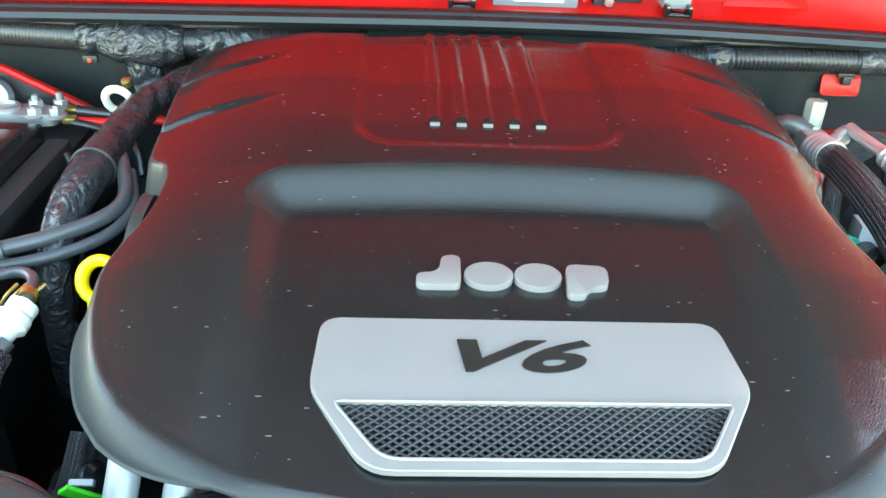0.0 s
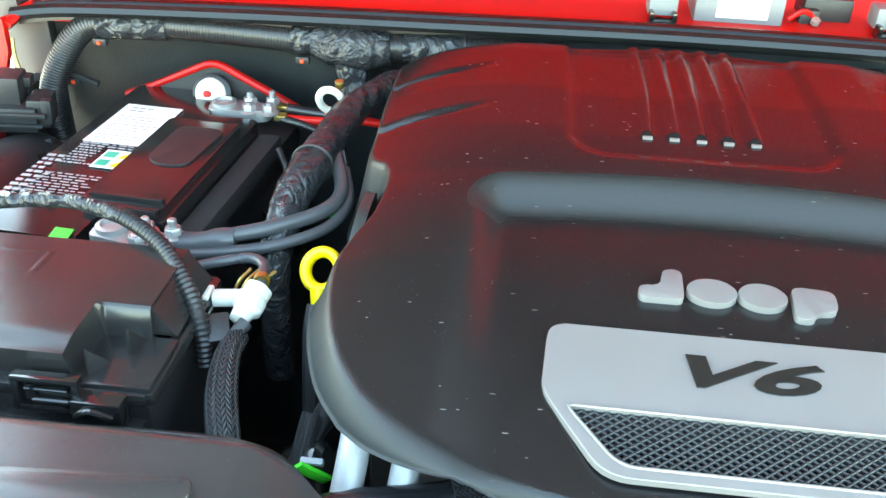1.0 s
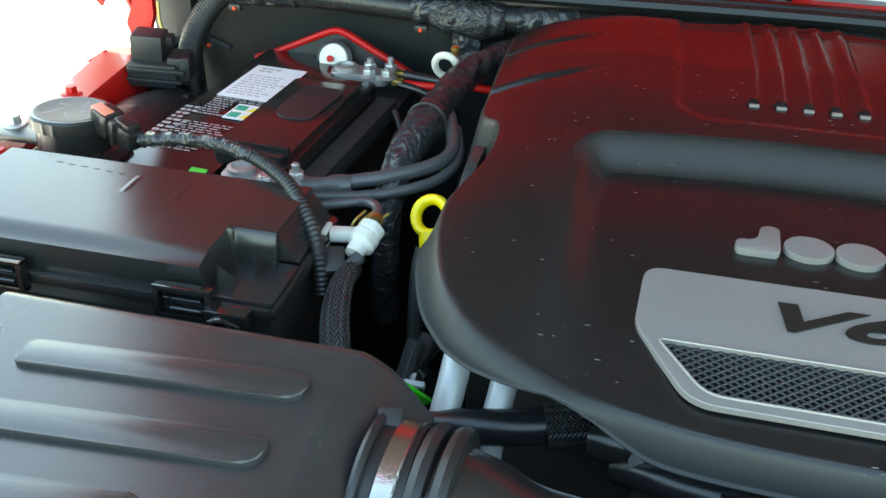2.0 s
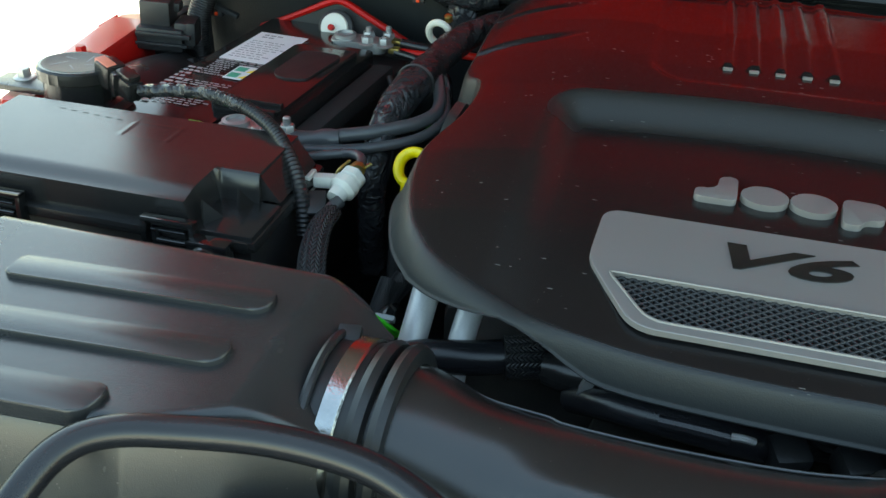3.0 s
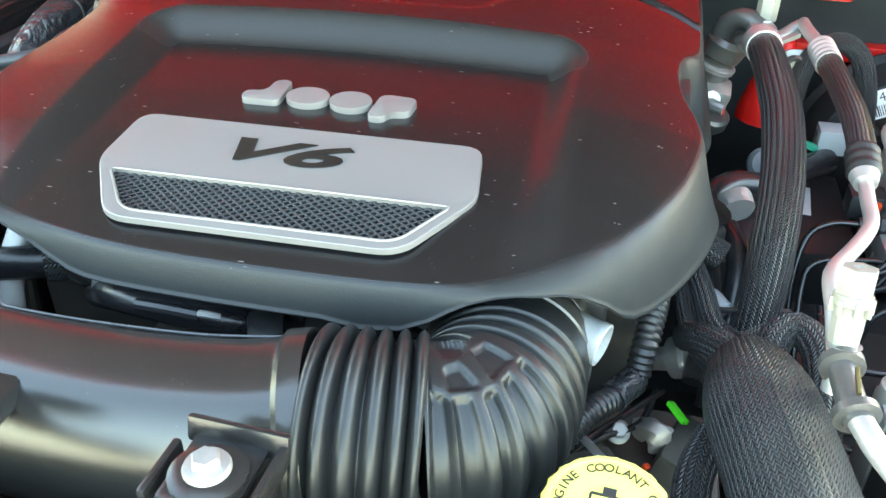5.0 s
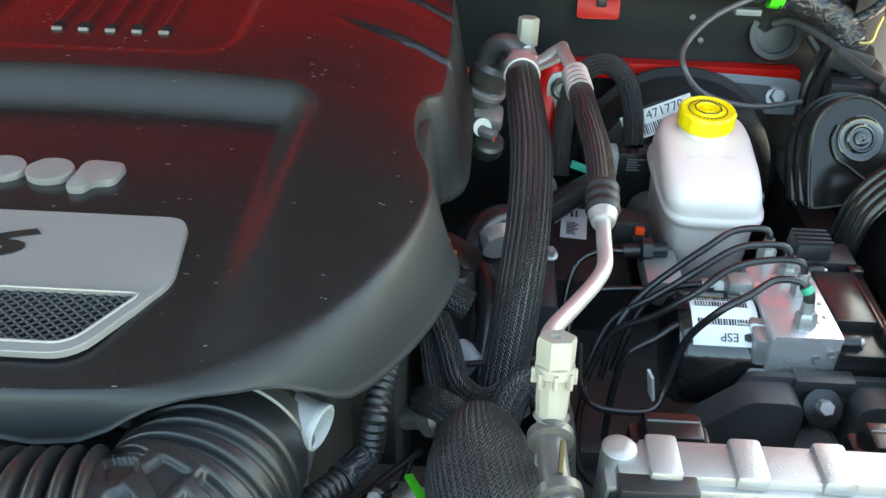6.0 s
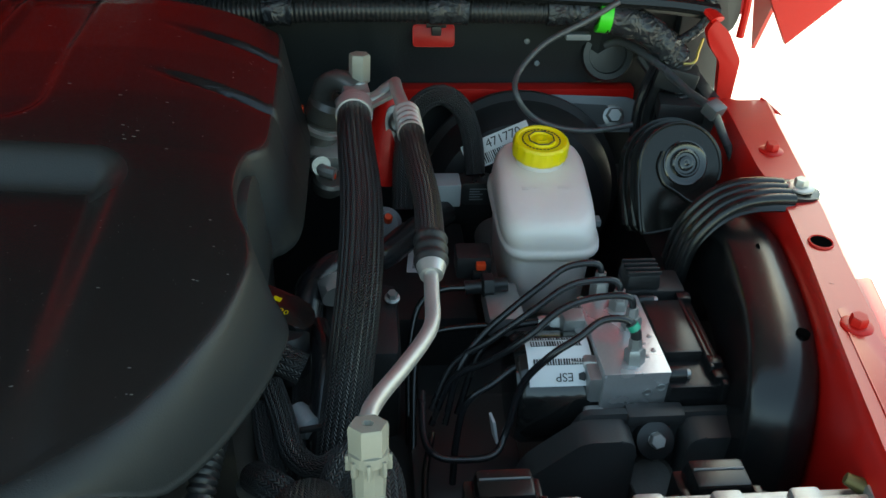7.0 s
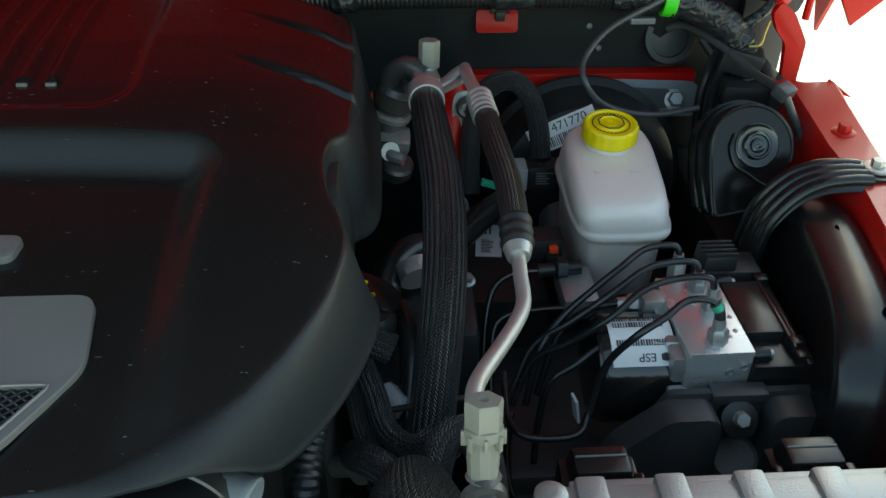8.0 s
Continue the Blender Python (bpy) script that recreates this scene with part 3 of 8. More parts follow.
def hood():
    """Raised bonnet: a crowned panel with turned-down sides, standing on its rear edge."""
    a = radians(52)
    u, n = Vector((0, -math.cos(a), math.sin(a))), Vector((0, math.sin(a), math.cos(a)))
    base = Vector((0, 0.925, 1.200))
    bm = bmesh.new()
    g = []
    for j in range(25):
        f = j / 24
        half = 0.490 + 0.250 * (1 - f) ** 0.9
        row = []
        for k in range(37):
            s = -1 + 2 * k / 36
            if abs(s) > 0.92:
                drop = (abs(s) - 0.92) / 0.08
                x, h = math.copysign(half, s), -0.035 - 0.090 * drop * (1 - 0.4 * f)
            else:
                x, h = s / 0.92 * half, 0.02 * (1 - (s / 0.92) ** 2) - 0.035 * abs(s / 0.92) ** 8
            low = 0.045 * max(0, abs(s) - 0.92) / 0.08 * (1 - f) ** 12
            row.append(bm.verts.new(base + u * (1.12 * f - low) + n * h + Vector((x, 0, 0))))
        g.append(row)
    for p, q in zip(g, g[1:]):
        for k in range(36):
            bm.faces.new((p[k], p[k + 1], q[k + 1], q[k]))
    bmesh.ops.recalc_face_normals(bm, faces=bm.faces)
    bmesh.ops.solidify(bm, geom=bm.faces[:], thickness=0.004)
    return bm


hood_ob = thing("car_hood", "raised glossy red car hood with a dark liner", "hood", at=(0, 0.925, 1.20))
part("panel", hood(), RED, hood_ob, "glossy red pressed panel")


def hood_liner():
    """Padded liner on the underside, with rounded corners."""
    a = radians(52)
    m = Matrix.Translation((0, 0.925, 1.200)) @ Matrix(((1, 0, 0, 0), (0, -math.cos(a), -math.sin(a), 0), (0, math.sin(a), -math.cos(a), 0), (0, 0, 0, 1)))
    return prism(rounded([(-0.61, 0.225), (0.61, 0.225), (0.57, 0.52), (0.46, 1.07), (-0.46, 1.07), (-0.57, 0.52)], 0.09, 8), 0.036, 0.048, m, bevel=0.006)


for s in (-1, 1):
    part("corner", prism([(s * x, z) for x, z in ((0.746, 1.112), (0.800, 1.165), (0.800, 1.24), (0.715, 1.24), (0.715, 1.165))][::s], -0.003, 0.003, pose(0, 0.806, 0, 90, 0, 0), bevel=0.001), RED, hood_ob, "pointed rear corner of the hood")
part("liner", hood_liner(), LINER, hood_ob, "dark brown felt liner")


def corner_post(s):
    """Pressed red post between wing and cowl, with an arm back to the cowl and a shelf below."""
    flip = lambda o: [(s * x, z) for x, z in o][::s]
    outline = [(0.684, 1.030), (0.685, 1.098), (0.685, 1.112), (0.668, 1.140), (0.653, 1.152), (0.646, 1.140), (0.653, 1.124), (0.665, 1.110), (0.670, 1.068), (0.676, 1.030)] if s > 0 else [(0.690, 1.030), (0.688, 1.098), (0.692, 1.110), (0.672, 1.150), (0.656, 1.158), (0.657, 1.122), (0.670, 1.085), (0.676, 1.030)]
    post = prism(rounded(flip(outline), 0.004), -0.004, 0.004, pose(0, 0.768, 0, 90, 0, 0), bevel=0.001)
    arm = sweep([(s * 0.656, 0.768, 1.150), (s * 0.645, 0.795, 1.160), (s * 0.630, 0.840, 1.163)], 0.008, n=14, seg=10, flat=0.5)
    return join(post, arm)


for s in (-1, 1):
    post = part("corner_post", corner_post(s), RED, body, "pressed red post at the bay corner")
    flip = lambda o: [(s * x, y) for x, y in o][::s]
    part("shelf", prism(rounded(flip([(0.645, 0.700), (0.704, 0.700), (0.708, 0.752), (0.665, 0.768)] if s < 0 else [(0.645, 0.690), (0.703, 0.690), (0.698, 0.722), (0.672, 0.740), (0.650, 0.742)]), 0.005), 1.079, 1.084, bevel=0.001), RED, post, "flat red shelf at the wing's rear end")
    part("gusset", prism(flip([(0.000, 0.0), (0.026, 0.0), (0.002, 0.010)]), -0.0012, 0.0012, Matrix.Translation((s * 0.692, 0.722, 1.084)) @ pose(0, 0, 0, 90, 0, -50 * s)), RED, post, "thin pointed red gusset")
    part("hinge_cover", prism(rounded(flip([(0.652, 1.150), (0.680, 1.128), (0.686, 1.145), (0.680, 1.215), (0.655, 1.215)]), 0.006), -0.010, 0.010, pose(0, 0.800, 0, 90, 0, 0), bevel=0.002), SHADOWMETAL, post, "dark hinge cover")
    part("hinge_edge", sweep([(s * 0.690, 0.788, 1.126), (s * 0.690, 0.788, 1.160), (s * 0.686, 0.790, 1.215)], 0.004, n=10, seg=8), RED, post)
    if s < 0:
        part("latch_wire", sweep([(s * 0.648, 0.762, 1.138), (s * 0.645, 0.755, 1.120), (s * 0.638, 0.750, 1.106)], 0.0018, n=8, seg=6), BRASS, post)

# ---------------------------------------------------------------- engine cover
PLATE_TILT = math.atan2(0.0105, 0.110)


def floor_z(y):
    return float(np.interp(y, (0.24, 0.272, 0.315, 0.36, 0.423, 0.52), (1.1065, 1.1125, 1.1195, 1.1232, 1.1272, 1.1325)))


def recess_edge(x, y):
    """Distance outside (minus: inside) the outline of the sunk badge field."""
    dx, dy = abs(x - 0.002) - 0.146, y - 0.508 + 0.42 * x * x
    return math.hypot(max(dx, 0), max(dy, 0)) - 0.024 + min(max(dx, dy), 0)


def cover_z(x, y):
    """Height of the cover's top: a crowned lid with a sunk badge field, a sunk middle panel with five bars, and side grooves."""
    z = float(np.interp(y, (0.24, 0.262, 0.30, 0.35, 0.425, 0.53, 0.593, 0.66, 0.75, 0.80), (1.106, 1.112, 1.123, 1.134, 1.1435, 1.153, 1.161, 1.167, 1.169, 1.166)))
    z -= 0.085 * max(0.0, abs(x) - 0.15) + (0.0085 + 0.0055 * sstep(0.48, 0.62, y)) * (abs(x) / 0.25) ** 8
    d = recess_edge(x, y)
    t = min(1.0, max(0.0, (0.002 - d) / 0.0290))
    m = t * t * (3 - 2 * t)
    z += (min(floor_z(y), z) - z) * m
    dx, dy = abs(x) - 0.070, 0.592 - y
    d = math.hypot(max(dx, 0), max(dy, 0)) - 0.030 + min(max(dx, dy), 0)
    z -= 0.0045 * sstep(0.006, -0.006, d) * sstep(0.778, 0.764, y)
    for k in range(5):
        bx = -0.041 + 0.0205 * k
        z += 0.0036 * sstep(0.0050, 0.0034, abs(x - bx)) * sstep(0.594, 0.597, y) * sstep(0.782, 0.768, y)
    s = abs(x)
    for y0, y1 in ((0.690, 0.714), (0.608, 0.632)):
        f = (0.252 - s) / 0.095
        if -0.2 < f < 1.1:
            c = y0 + (y1 - y0) * max(0, f) ** 1.4
            w = y - c
            depth = 0.0075 * (1 - sstep(0.1, 1.05, f))
            z -= depth * (sstep(-0.007, -0.001, w) - sstep(-0.001, 0.006, w) if abs(w) < 0.01 else 0)
    return z + 0.00025 * noise.noise(Vector((x * 14, y * 14, 0)))


def cover_shell():
    """The lid as a patch between four smooth edges, then a turned-down skirt with a lip all round."""
    fl, fr, bl, br = (-0.208, 0.318), (0.203, 0.314), (-0.250, 0.742), (0.250, 0.740)
    front = [fl, (-0.190, 0.302), (-0.160, 0.284), (-0.118, 0.268), (-0.078, 0.260), (-0.03, 0.257), (0.03, 0.256), (0.090, 0.257), (0.125, 0.263), (0.158, 0.278), (0.184, 0.297), fr]
    left = [fl, (-0.226, 0.346), (-0.240, 0.388), (-0.245, 0.425), (-0.241, 0.450), (-0.232, 0.480), (-0.228, 0.520), (-0.232, 0.546), (-0.246, 0.566), (-0.248, 0.61), (-0.250, 0.68), bl]
    right = [fr, (0.222, 0.342), (0.239, 0.380), (0.249, 0.422), (0.248, 0.450), (0.240, 0.478), (0.236, 0.512), (0.239, 0.538), (0.250, 0.560), (0.252, 0.605), (0.252, 0.68), br]
    back = [bl, (-0.20, 0.757), (-0.145, 0.766), (-0.10, 0.768), (0, 0.774), (0.10, 0.768), (0.145, 0.766), (0.20, 0.757), br]
    nu, nv = 210, 190
    sp = lambda pts, n: np.array([(p.x, p.y) for p in spline([(x, y, 0) for x, y in pts], n)[0]])
    F, B, L, R = sp(front, nu + 1), sp(back, nu + 1), sp(left, nv + 1), sp(right, nv + 1)
    u = np.linspace(0, 1, nu + 1)[None, :, None]
    v = np.linspace(0, 1, nv + 1)[:, None, None]
    P = (1 - v) * F[None] + v * B[None] + (1 - u) * L[:, None] + u * R[:, None]
    P = P - ((1 - u) * (1 - v) * F[0] + u * (1 - v) * F[-1] + (1 - u) * v * B[0] + u * v * B[-1])
    verts = [(float(P[j, i, 0]), float(P[j, i, 1]), cover_z(float(P[j, i, 0]), float(P[j, i, 1]))) for j in range(nv + 1) for i in range(nu + 1)]
    idx = lambda j, i: j * (nu + 1) + i
    faces = [(idx(j, i), idx(j, i + 1), idx(j + 1, i + 1), idx(j + 1, i)) for j in range(nv) for i in range(nu)]
    loop = [idx(0, i) for i in range(nu)] + [idx(j, nu) for j in range(nv)] + [idx(nv, i) for i in range(nu, 0, -1)] + [idx(j, 0) for j in range(nv, 0, -1)]
    n = len(loop)
    prev = loop
    out = []
    for k in range(n):
        a, b = Vector(verts[loop[k - 3]]), Vector(verts[loop[(k + 3) % n]])
        t = (b - a).normalized()
        out.append(Vector((t.y, -t.x, 0)).normalized())
    low = []
    for k in range(n):
        x, y, z = verts[loop[k]]
        if y < 0.36:
            zl = float(np.interp(x, (-0.24, -0.226, -0.208, -0.198, -0.180, -0.162, -0.150, -0.140, -0.126, -0.113, -0.100, -0.090, -0.078, 0.054, 0.075, 0.097, 0.111, 0.121, 0.130, 0.141, 0.150, 0.168, 0.177, 0.183, 0.189, 0.194, 0.199, 0.203, 0.209, 0.23),
                                 (1.099, 1.098, 1.098, 1.100, 1.1045, 1.1085, 1.111, 1.109, 1.103, 1.095, 1.0885, 1.0865, 1.086, 1.085, 1.081, 1.083, 1.090, 1.098, 1.104, 1.108, 1.109, 1.107, 1.103, 1.098, 1.092, 1.085, 1.079, 1.075, 1.072, 1.071)))
        else:
            zl = 1.099 - 0.039 * sstep(0.36, 0.6, y) if x < 0 else 1.071 - 0.016 * sstep(0.36, 0.6, y)
            zl = zl + (1.12 - zl) * sstep(0.735, 0.76, y) * (1 if abs(x) < 0.22 else 0.35)
        low.append(min(zl, z - 0.0025))
    flare = 0.016
    roll = [(math.sin(radians(a)), 1 - math.cos(radians(a)), 0.0) for a in (9, 18, 27, 36, 45, 54, 62, 70, 77, 83)]
    rim = [(1.0, 0.92, 0.0), (1.10, 0.945, 0.0), (1.20, 0.98, 0.0), (1.10, 1.0, -0.0010), (0.64, 1.0, -0.0008), (0.50, 0.6, -0.004), (0.12, 0.35, -0.006)]
    tight = [(0.10, 0.005), (0.18, 0.02), (0.25, 0.05), (0.31, 0.10), (0.38, 0.20), (0.47, 0.33), (0.58, 0.48), (0.71, 0.64), (0.85, 0.79), (0.96, 0.89)]
    for q, (soft_off, soft_share, dz) in enumerate(roll + rim):
        ring = []
        for k in range(n):
            x, y, z = verts[loop[k]]
            f = sstep(0.29, 0.44, y) if q < len(tight) else 0.0
            off, share = (1 - f) * soft_off, (1 - f) * soft_share
            if f:
                off, share = off + f * tight[q][0], share + f * tight[q][1]
            wide = 0.0080 + flare * sstep(0.47, 0.56, y) * sstep(0.20, 0.24, abs(x)) + (0.016 if x > 0 else 0.010) * sstep(0.50, 0.42, y) * sstep(0.10, 0.19, abs(x))
            o = out[k] * (wide * min(off, 1.0) + 0.008 * max(0.0, off - 1.0))
            verts.append((x + o.x, y + o.y, z + (low[k] - z) * share + dz * min(1.0, (z - low[k]) / 0.016)))
            ring.append(len(verts) - 1)
        for k in range(n):
            faces.append((prev[k], ring[k], ring[(k + 1) % n], prev[(k + 1) % n]))
        prev = ring
    share = [0.0] * ((nu + 1) * (nv + 1))
    for k in range(len(share)):
        x, y = verts[k][:2]
        d = recess_edge(x, y)
        share[k] = (0.18 + 0.40 * sstep(0.485, 0.510, y + 0.42 * x * x)) * sstep(0.008, -0.003, d) * sstep(-0.032, -0.020, d)
    for q in range(len(roll + rim)):
        share += [sstep(0, 5, q + 1)] * n
    return verts, faces, share


cover = thing("engine_cover", "glossy black plastic engine cover with a silver badge plate, dusty", "engine cover", at=(0, 0.5, 1.1))
sv, sf, grained = cover_shell()
shell = part("shell", (sv, [], sf), COVER, cover, limit=60)
shell.data.attributes.new("grain", "FLOAT", "POINT").data.foreach_set("value", grained)
PM = pose(0.003, 0.326, 1.1222, math.degrees(PLATE_TILT), 0, 0)   # the badge field's plane
plate_outline = rounded([(-0.1170, 0.000), (-0.0855, -0.0545), (0.0885, -0.0545), (0.1215, 0.000), (0.1155, 0.0545), (-0.1140, 0.0545)], [0.010, 0.014, 0.014, 0.010, 0.012, 0.012])
hole_outline = rounded([(-0.1045, -0.010), (-0.0780, -0.0480), (0.0850, -0.0480), (0.1090, -0.010)], [0.004, 0.010, 0.010, 0.004], 5)


def badge_plate():
    """Silver plate with a trapezoid opening, as a rim of faces with a bevelled edge."""
    bm = bmesh.new()
    outer = [bm.verts.new((x, y, 0.0016)) for x, y in plate_outline]
    inner = [bm.verts.new((x, y, 0.0016)) for x, y in hole_outline]
    eo = [bm.edges.new((outer[i], outer[(i + 1) % len(outer)])) for i in range(len(outer))]
    ei = [bm.edges.new((inner[i], inner[(i + 1) % len(inner)])) for i in range(len(inner))]
    bmesh.ops.triangle_fill(bm, use_beauty=True, edges=eo + ei)
    for loop, k in ((outer, 1.0), (inner, -1.0)):
        cx, cy = sum(v.co.x for v in loop) / len(loop), sum(v.co.y for v in loop) / len(loop)
        prev = loop
        for grow, z in ((0.0007, 0.0012), (0.0009, -0.0025)):
            ring = []
            for v in loop:
                d = Vector((v.co.x - cx, v.co.y - cy, 0)).normalized() * grow * k
                ring.append(bm.verts.new((v.co.x + d.x, v.co.y + d.y, z)))
            for i in range(len(loop)):
                bm.faces.new((prev[i], prev[(i + 1) % len(loop)], ring[(i + 1) % len(loop)], ring[i]))
            prev = ring
    bmesh.ops.recalc_face_normals(bm, faces=bm.faces)
    bm.transform(PM)
    return bm


plate = part("badge_plate", badge_plate(), SILVER, cover, "satin silver plate with a mesh opening", limit=30)
part("trim_edge", sweep([(*p, 0.0018) for p in hole_outline] + [(*hole_outline[0], 0.0018)], 0.0009, n=160, seg=6, straight=True), SILVER, cover, "bright bevelled edge of the opening").matrix_basis @= PM
part("mesh_backing", prism(hole_outline, -0.0048, -0.0040, PM), FELTDARK, cover)


def diamond_mesh():
    """Expanded mesh: two crossing sets of slanted bars cut to the trapezoid."""
    inside = lambda x, y: -0.0488 < y < -0.0095 and -0.1045 + (-0.010 - y) * 0.69 < x < 0.109 - (-0.010 - y) * 0.62
    verts, faces = [], []
    px, py = 0.0066, 0.0051
    for sgn in (-1, 1):
        for k in range(-60, 61):
            run = None
            for q in range(0, 81):
                y = -0.0485 + 0.04 * q / 80
                x = k * px + sgn * (y + 0.0285) * px / py
                if inside(x, y):
                    run = [(x, y), (x, y)] if run is None else [run[0], (x, y)]
            if run is None or abs(run[0][1] - run[1][1]) < 0.0015:
                continue
            (x0, y0), (x1, y1) = run
            d = Vector((x1 - x0, y1 - y0, 0)).normalized()
            s = Vector((-d.y, d.x, 0)) * 0.00085
            z = -0.0010 + 0.00006 * sgn
            b = len(verts)
            for p in ((x0, y0), (x1, y1)):
                for off, zz in ((-1.15, -0.0014), (-0.85, -0.0002), (-0.35, 0.0002), (0.35, 0.0002), (0.85, -0.0002), (1.15, -0.0014)):
                    verts.append(tuple(PM @ Vector((p[0] + s.x * off, p[1] + s.y * off, z + zz))))
            faces += [(b + i, b + i + 1, b + i + 7, b + i + 6) for i in range(5)]
    return verts, [], faces


part("grille_mesh", diamond_mesh(), PLASTIC, cover, "black diamond mesh", smooth=False)
part("lettering", lettering("V6", 0.0340, 0.0004, PM @ pose(-0.0125, 0.0230, 0.0021), stretch=2.20, shear=0.36, bold=0.0009), BLACKGLOSS, cover, "raised black italic lettering V6", smooth=False)
LM = pose(0.0035, 0.4265, 1.1275, 3.5, 0, 0) @ Matrix.Scale(1.03, 4)


def emblem():
    """Four plain raised silver shapes in a row."""
    out = []
    el = lambda cx, cy, a, b: [(cx + a * math.cos(2 * math.pi * k / 36), cy + b * math.sin(2 * math.pi * k / 36)) for k in range(36)]
    shapes = [rounded([(-0.0585, -0.013), (-0.032, -0.013), (-0.031, 0.017), (-0.0425, 0.017), (-0.045, -0.001), (-0.0585, -0.001)], 0.005),
              el(-0.0145, -0.0015, 0.0150, 0.0118), el(0.0155, -0.0020, 0.0145, 0.0118),
              rounded([(0.031, -0.021), (0.042, -0.021), (0.045, -0.013), (0.0575, -0.012), (0.0595, 0.008), (0.034, 0.010)], 0.006)]
    return [prism(s, -0.001, 0.0045, LM, bevel=0.0007) for s in shapes]


for e in emblem():
    part("emblem_shape", e, SILVER, cover, "plain raised silver emblem shape")
for k in range(5):
    bx = -0.041 + 0.0205 * k
    part("bar_tip", rbox((0.0074, 0.0028, 0.0022), pose(bx, 0.5925, cover_z(bx, 0.5925) + 0.0008, 6, 0, 0), 0.0005), SILVER, cover, "small silver bar tip")
for s in (-1, 1):
    part("side_tab", prism(rounded([(-0.042, -0.040), (0.040, -0.040), (0.038, 0.012), (0.020, 0.026), (-0.020, 0.026), (-0.040, 0.010)], 0.012), -0.004, 0.004,
                           Matrix.Translation((s * 0.2475, 0.505, 1.103)) @ pose(0, 0, 0, 0, -8 * s, 0) @ pose(0, 0, 0, 90, 0, 90), bevel=0.0015), GRAIN, cover, "grained grey-black side tab")

# ---------------------------------------------------------------- air intake
def grid_lid(x0, x1, y0, y1, fz, nx, ny, depth, shape=None):
    """A moulded lid: heights from a function over a patch, with sides going down."""
    verts, faces = [], []
    for j in range(ny + 1):
        for i in range(nx + 1):
            x, y = x0 + (x1 - x0) * i / nx, y0 + (y1 - y0) * j / ny
            if shape:
                x, y = shape(x, y)
            verts.append((x, y, fz(x, y)))
    idx = lambda j, i: j * (nx + 1) + i
    faces = [(idx(j, i), idx(j, i + 1), idx(j + 1, i + 1), idx(j + 1, i)) for j in range(ny) for i in range(nx)]
    loop = [idx(0, i) for i in range(nx)] + [idx(j, nx) for j in range(ny)] + [idx(ny, i) for i in range(nx, 0, -1)] + [idx(j, 0) for j in range(ny, 0, -1)]
    base = len(verts)
    for k in loop:
        x, y, z = verts[k]
        verts.append((x, y, min(z - 0.005, depth)))
    n = len(loop)
    faces += [(loop[k], base + k, base + (k + 1) % n, loop[(k + 1) % n]) for k in range(n)]
    faces.append(tuple(base + k for k in range(n))[::-1])
    return verts, [], faces


def airbox_shape(x, y):
    """Cuts the rear right corner and the tapering front right side."""
    if x > -0.268:
        lim = 0.291 - (x + 0.268) * 0.66
        f = (y - 0.10) / 0.191
        y = 0.10 + f * (lim - 0.10) if y > 0.10 else y
    return x, y


def airbox_z(x, y):
    z = 1.1185 - 0.026 * sstep(0.262, 0.291, y) ** 1.5 - 0.075 * sstep(0.004, -0.034, y - 0.125 - 0.48 * max(0, x + 0.302) + 0.08 * max(0, -0.302 - x))
    z -= 0.026 * sstep(-0.262, -0.214, x)
    return z


airbox = thing("air_filter_box", "black plastic air filter box with three raised ribs on its lid", "air filter", at=(-0.35, 0.2, 0.9))
part("lid", grid_lid(-0.480, -0.214, 0.060, 0.291, airbox_z, 170, 130, 1.035, airbox_shape), AIRLID, airbox, limit=50)
part("base", box(-0.470, -0.215, 0.12, 0.262, 0.80, 1.040, 0.012), DARK, airbox)
for rib in ([(-0.434, 0.2085), (-0.276, 0.2180), (-0.274, 0.2390), (-0.434, 0.2285)], [(-0.436, 0.1600), (-0.279, 0.1705), (-0.277, 0.1915), (-0.436, 0.1805)], [(-0.436, 0.1120), (-0.321, 0.1195), (-0.317, 0.1425), (-0.436, 0.1345)]):
    part("lid_rib", prism(rounded(rib, [0.006, 0.010, 0.010, 0.006]), 1.112, 1.1222, bevel=0.0016, seg=3), AIRLID, airbox, "raised rounded rib")
part("lid_lip", sweep([(-0.478, 0.285, 1.088), (-0.40, 0.291, 1.088), (-0.272, 0.294, 1.088), (-0.222, 0.262, 1.085)], 0.004, seg=8), SATIN, airbox)
part("corner_tab", prism(rounded([(0, 0), (0.03, 0.0), (0.022, 0.018), (0.004, 0.02)], 0.004), 0, 0.012, pose(-0.500, 0.262, 1.085, 10, 0, 0), bevel=0.002), DARK, airbox)
part("outlet", lathe([(0.046, 0), (0.050, 0.004), (0.050, 0.030), (0.044, 0.034)], aim((-0.242, 0.207, 1.058), (1, -0.03, 0))), SATIN, airbox, "round outlet stub")

TUBE = [(-0.214, 0.207, 1.058), (-0.190, 0.203, 1.057), (-0.150, 0.190, 1.055), (-0.10, 0.184, 1.054), (-0.03, 0.181, 1.054), (0.03, 0.185, 1.0555), (0.068, 0.193, 1.058)]


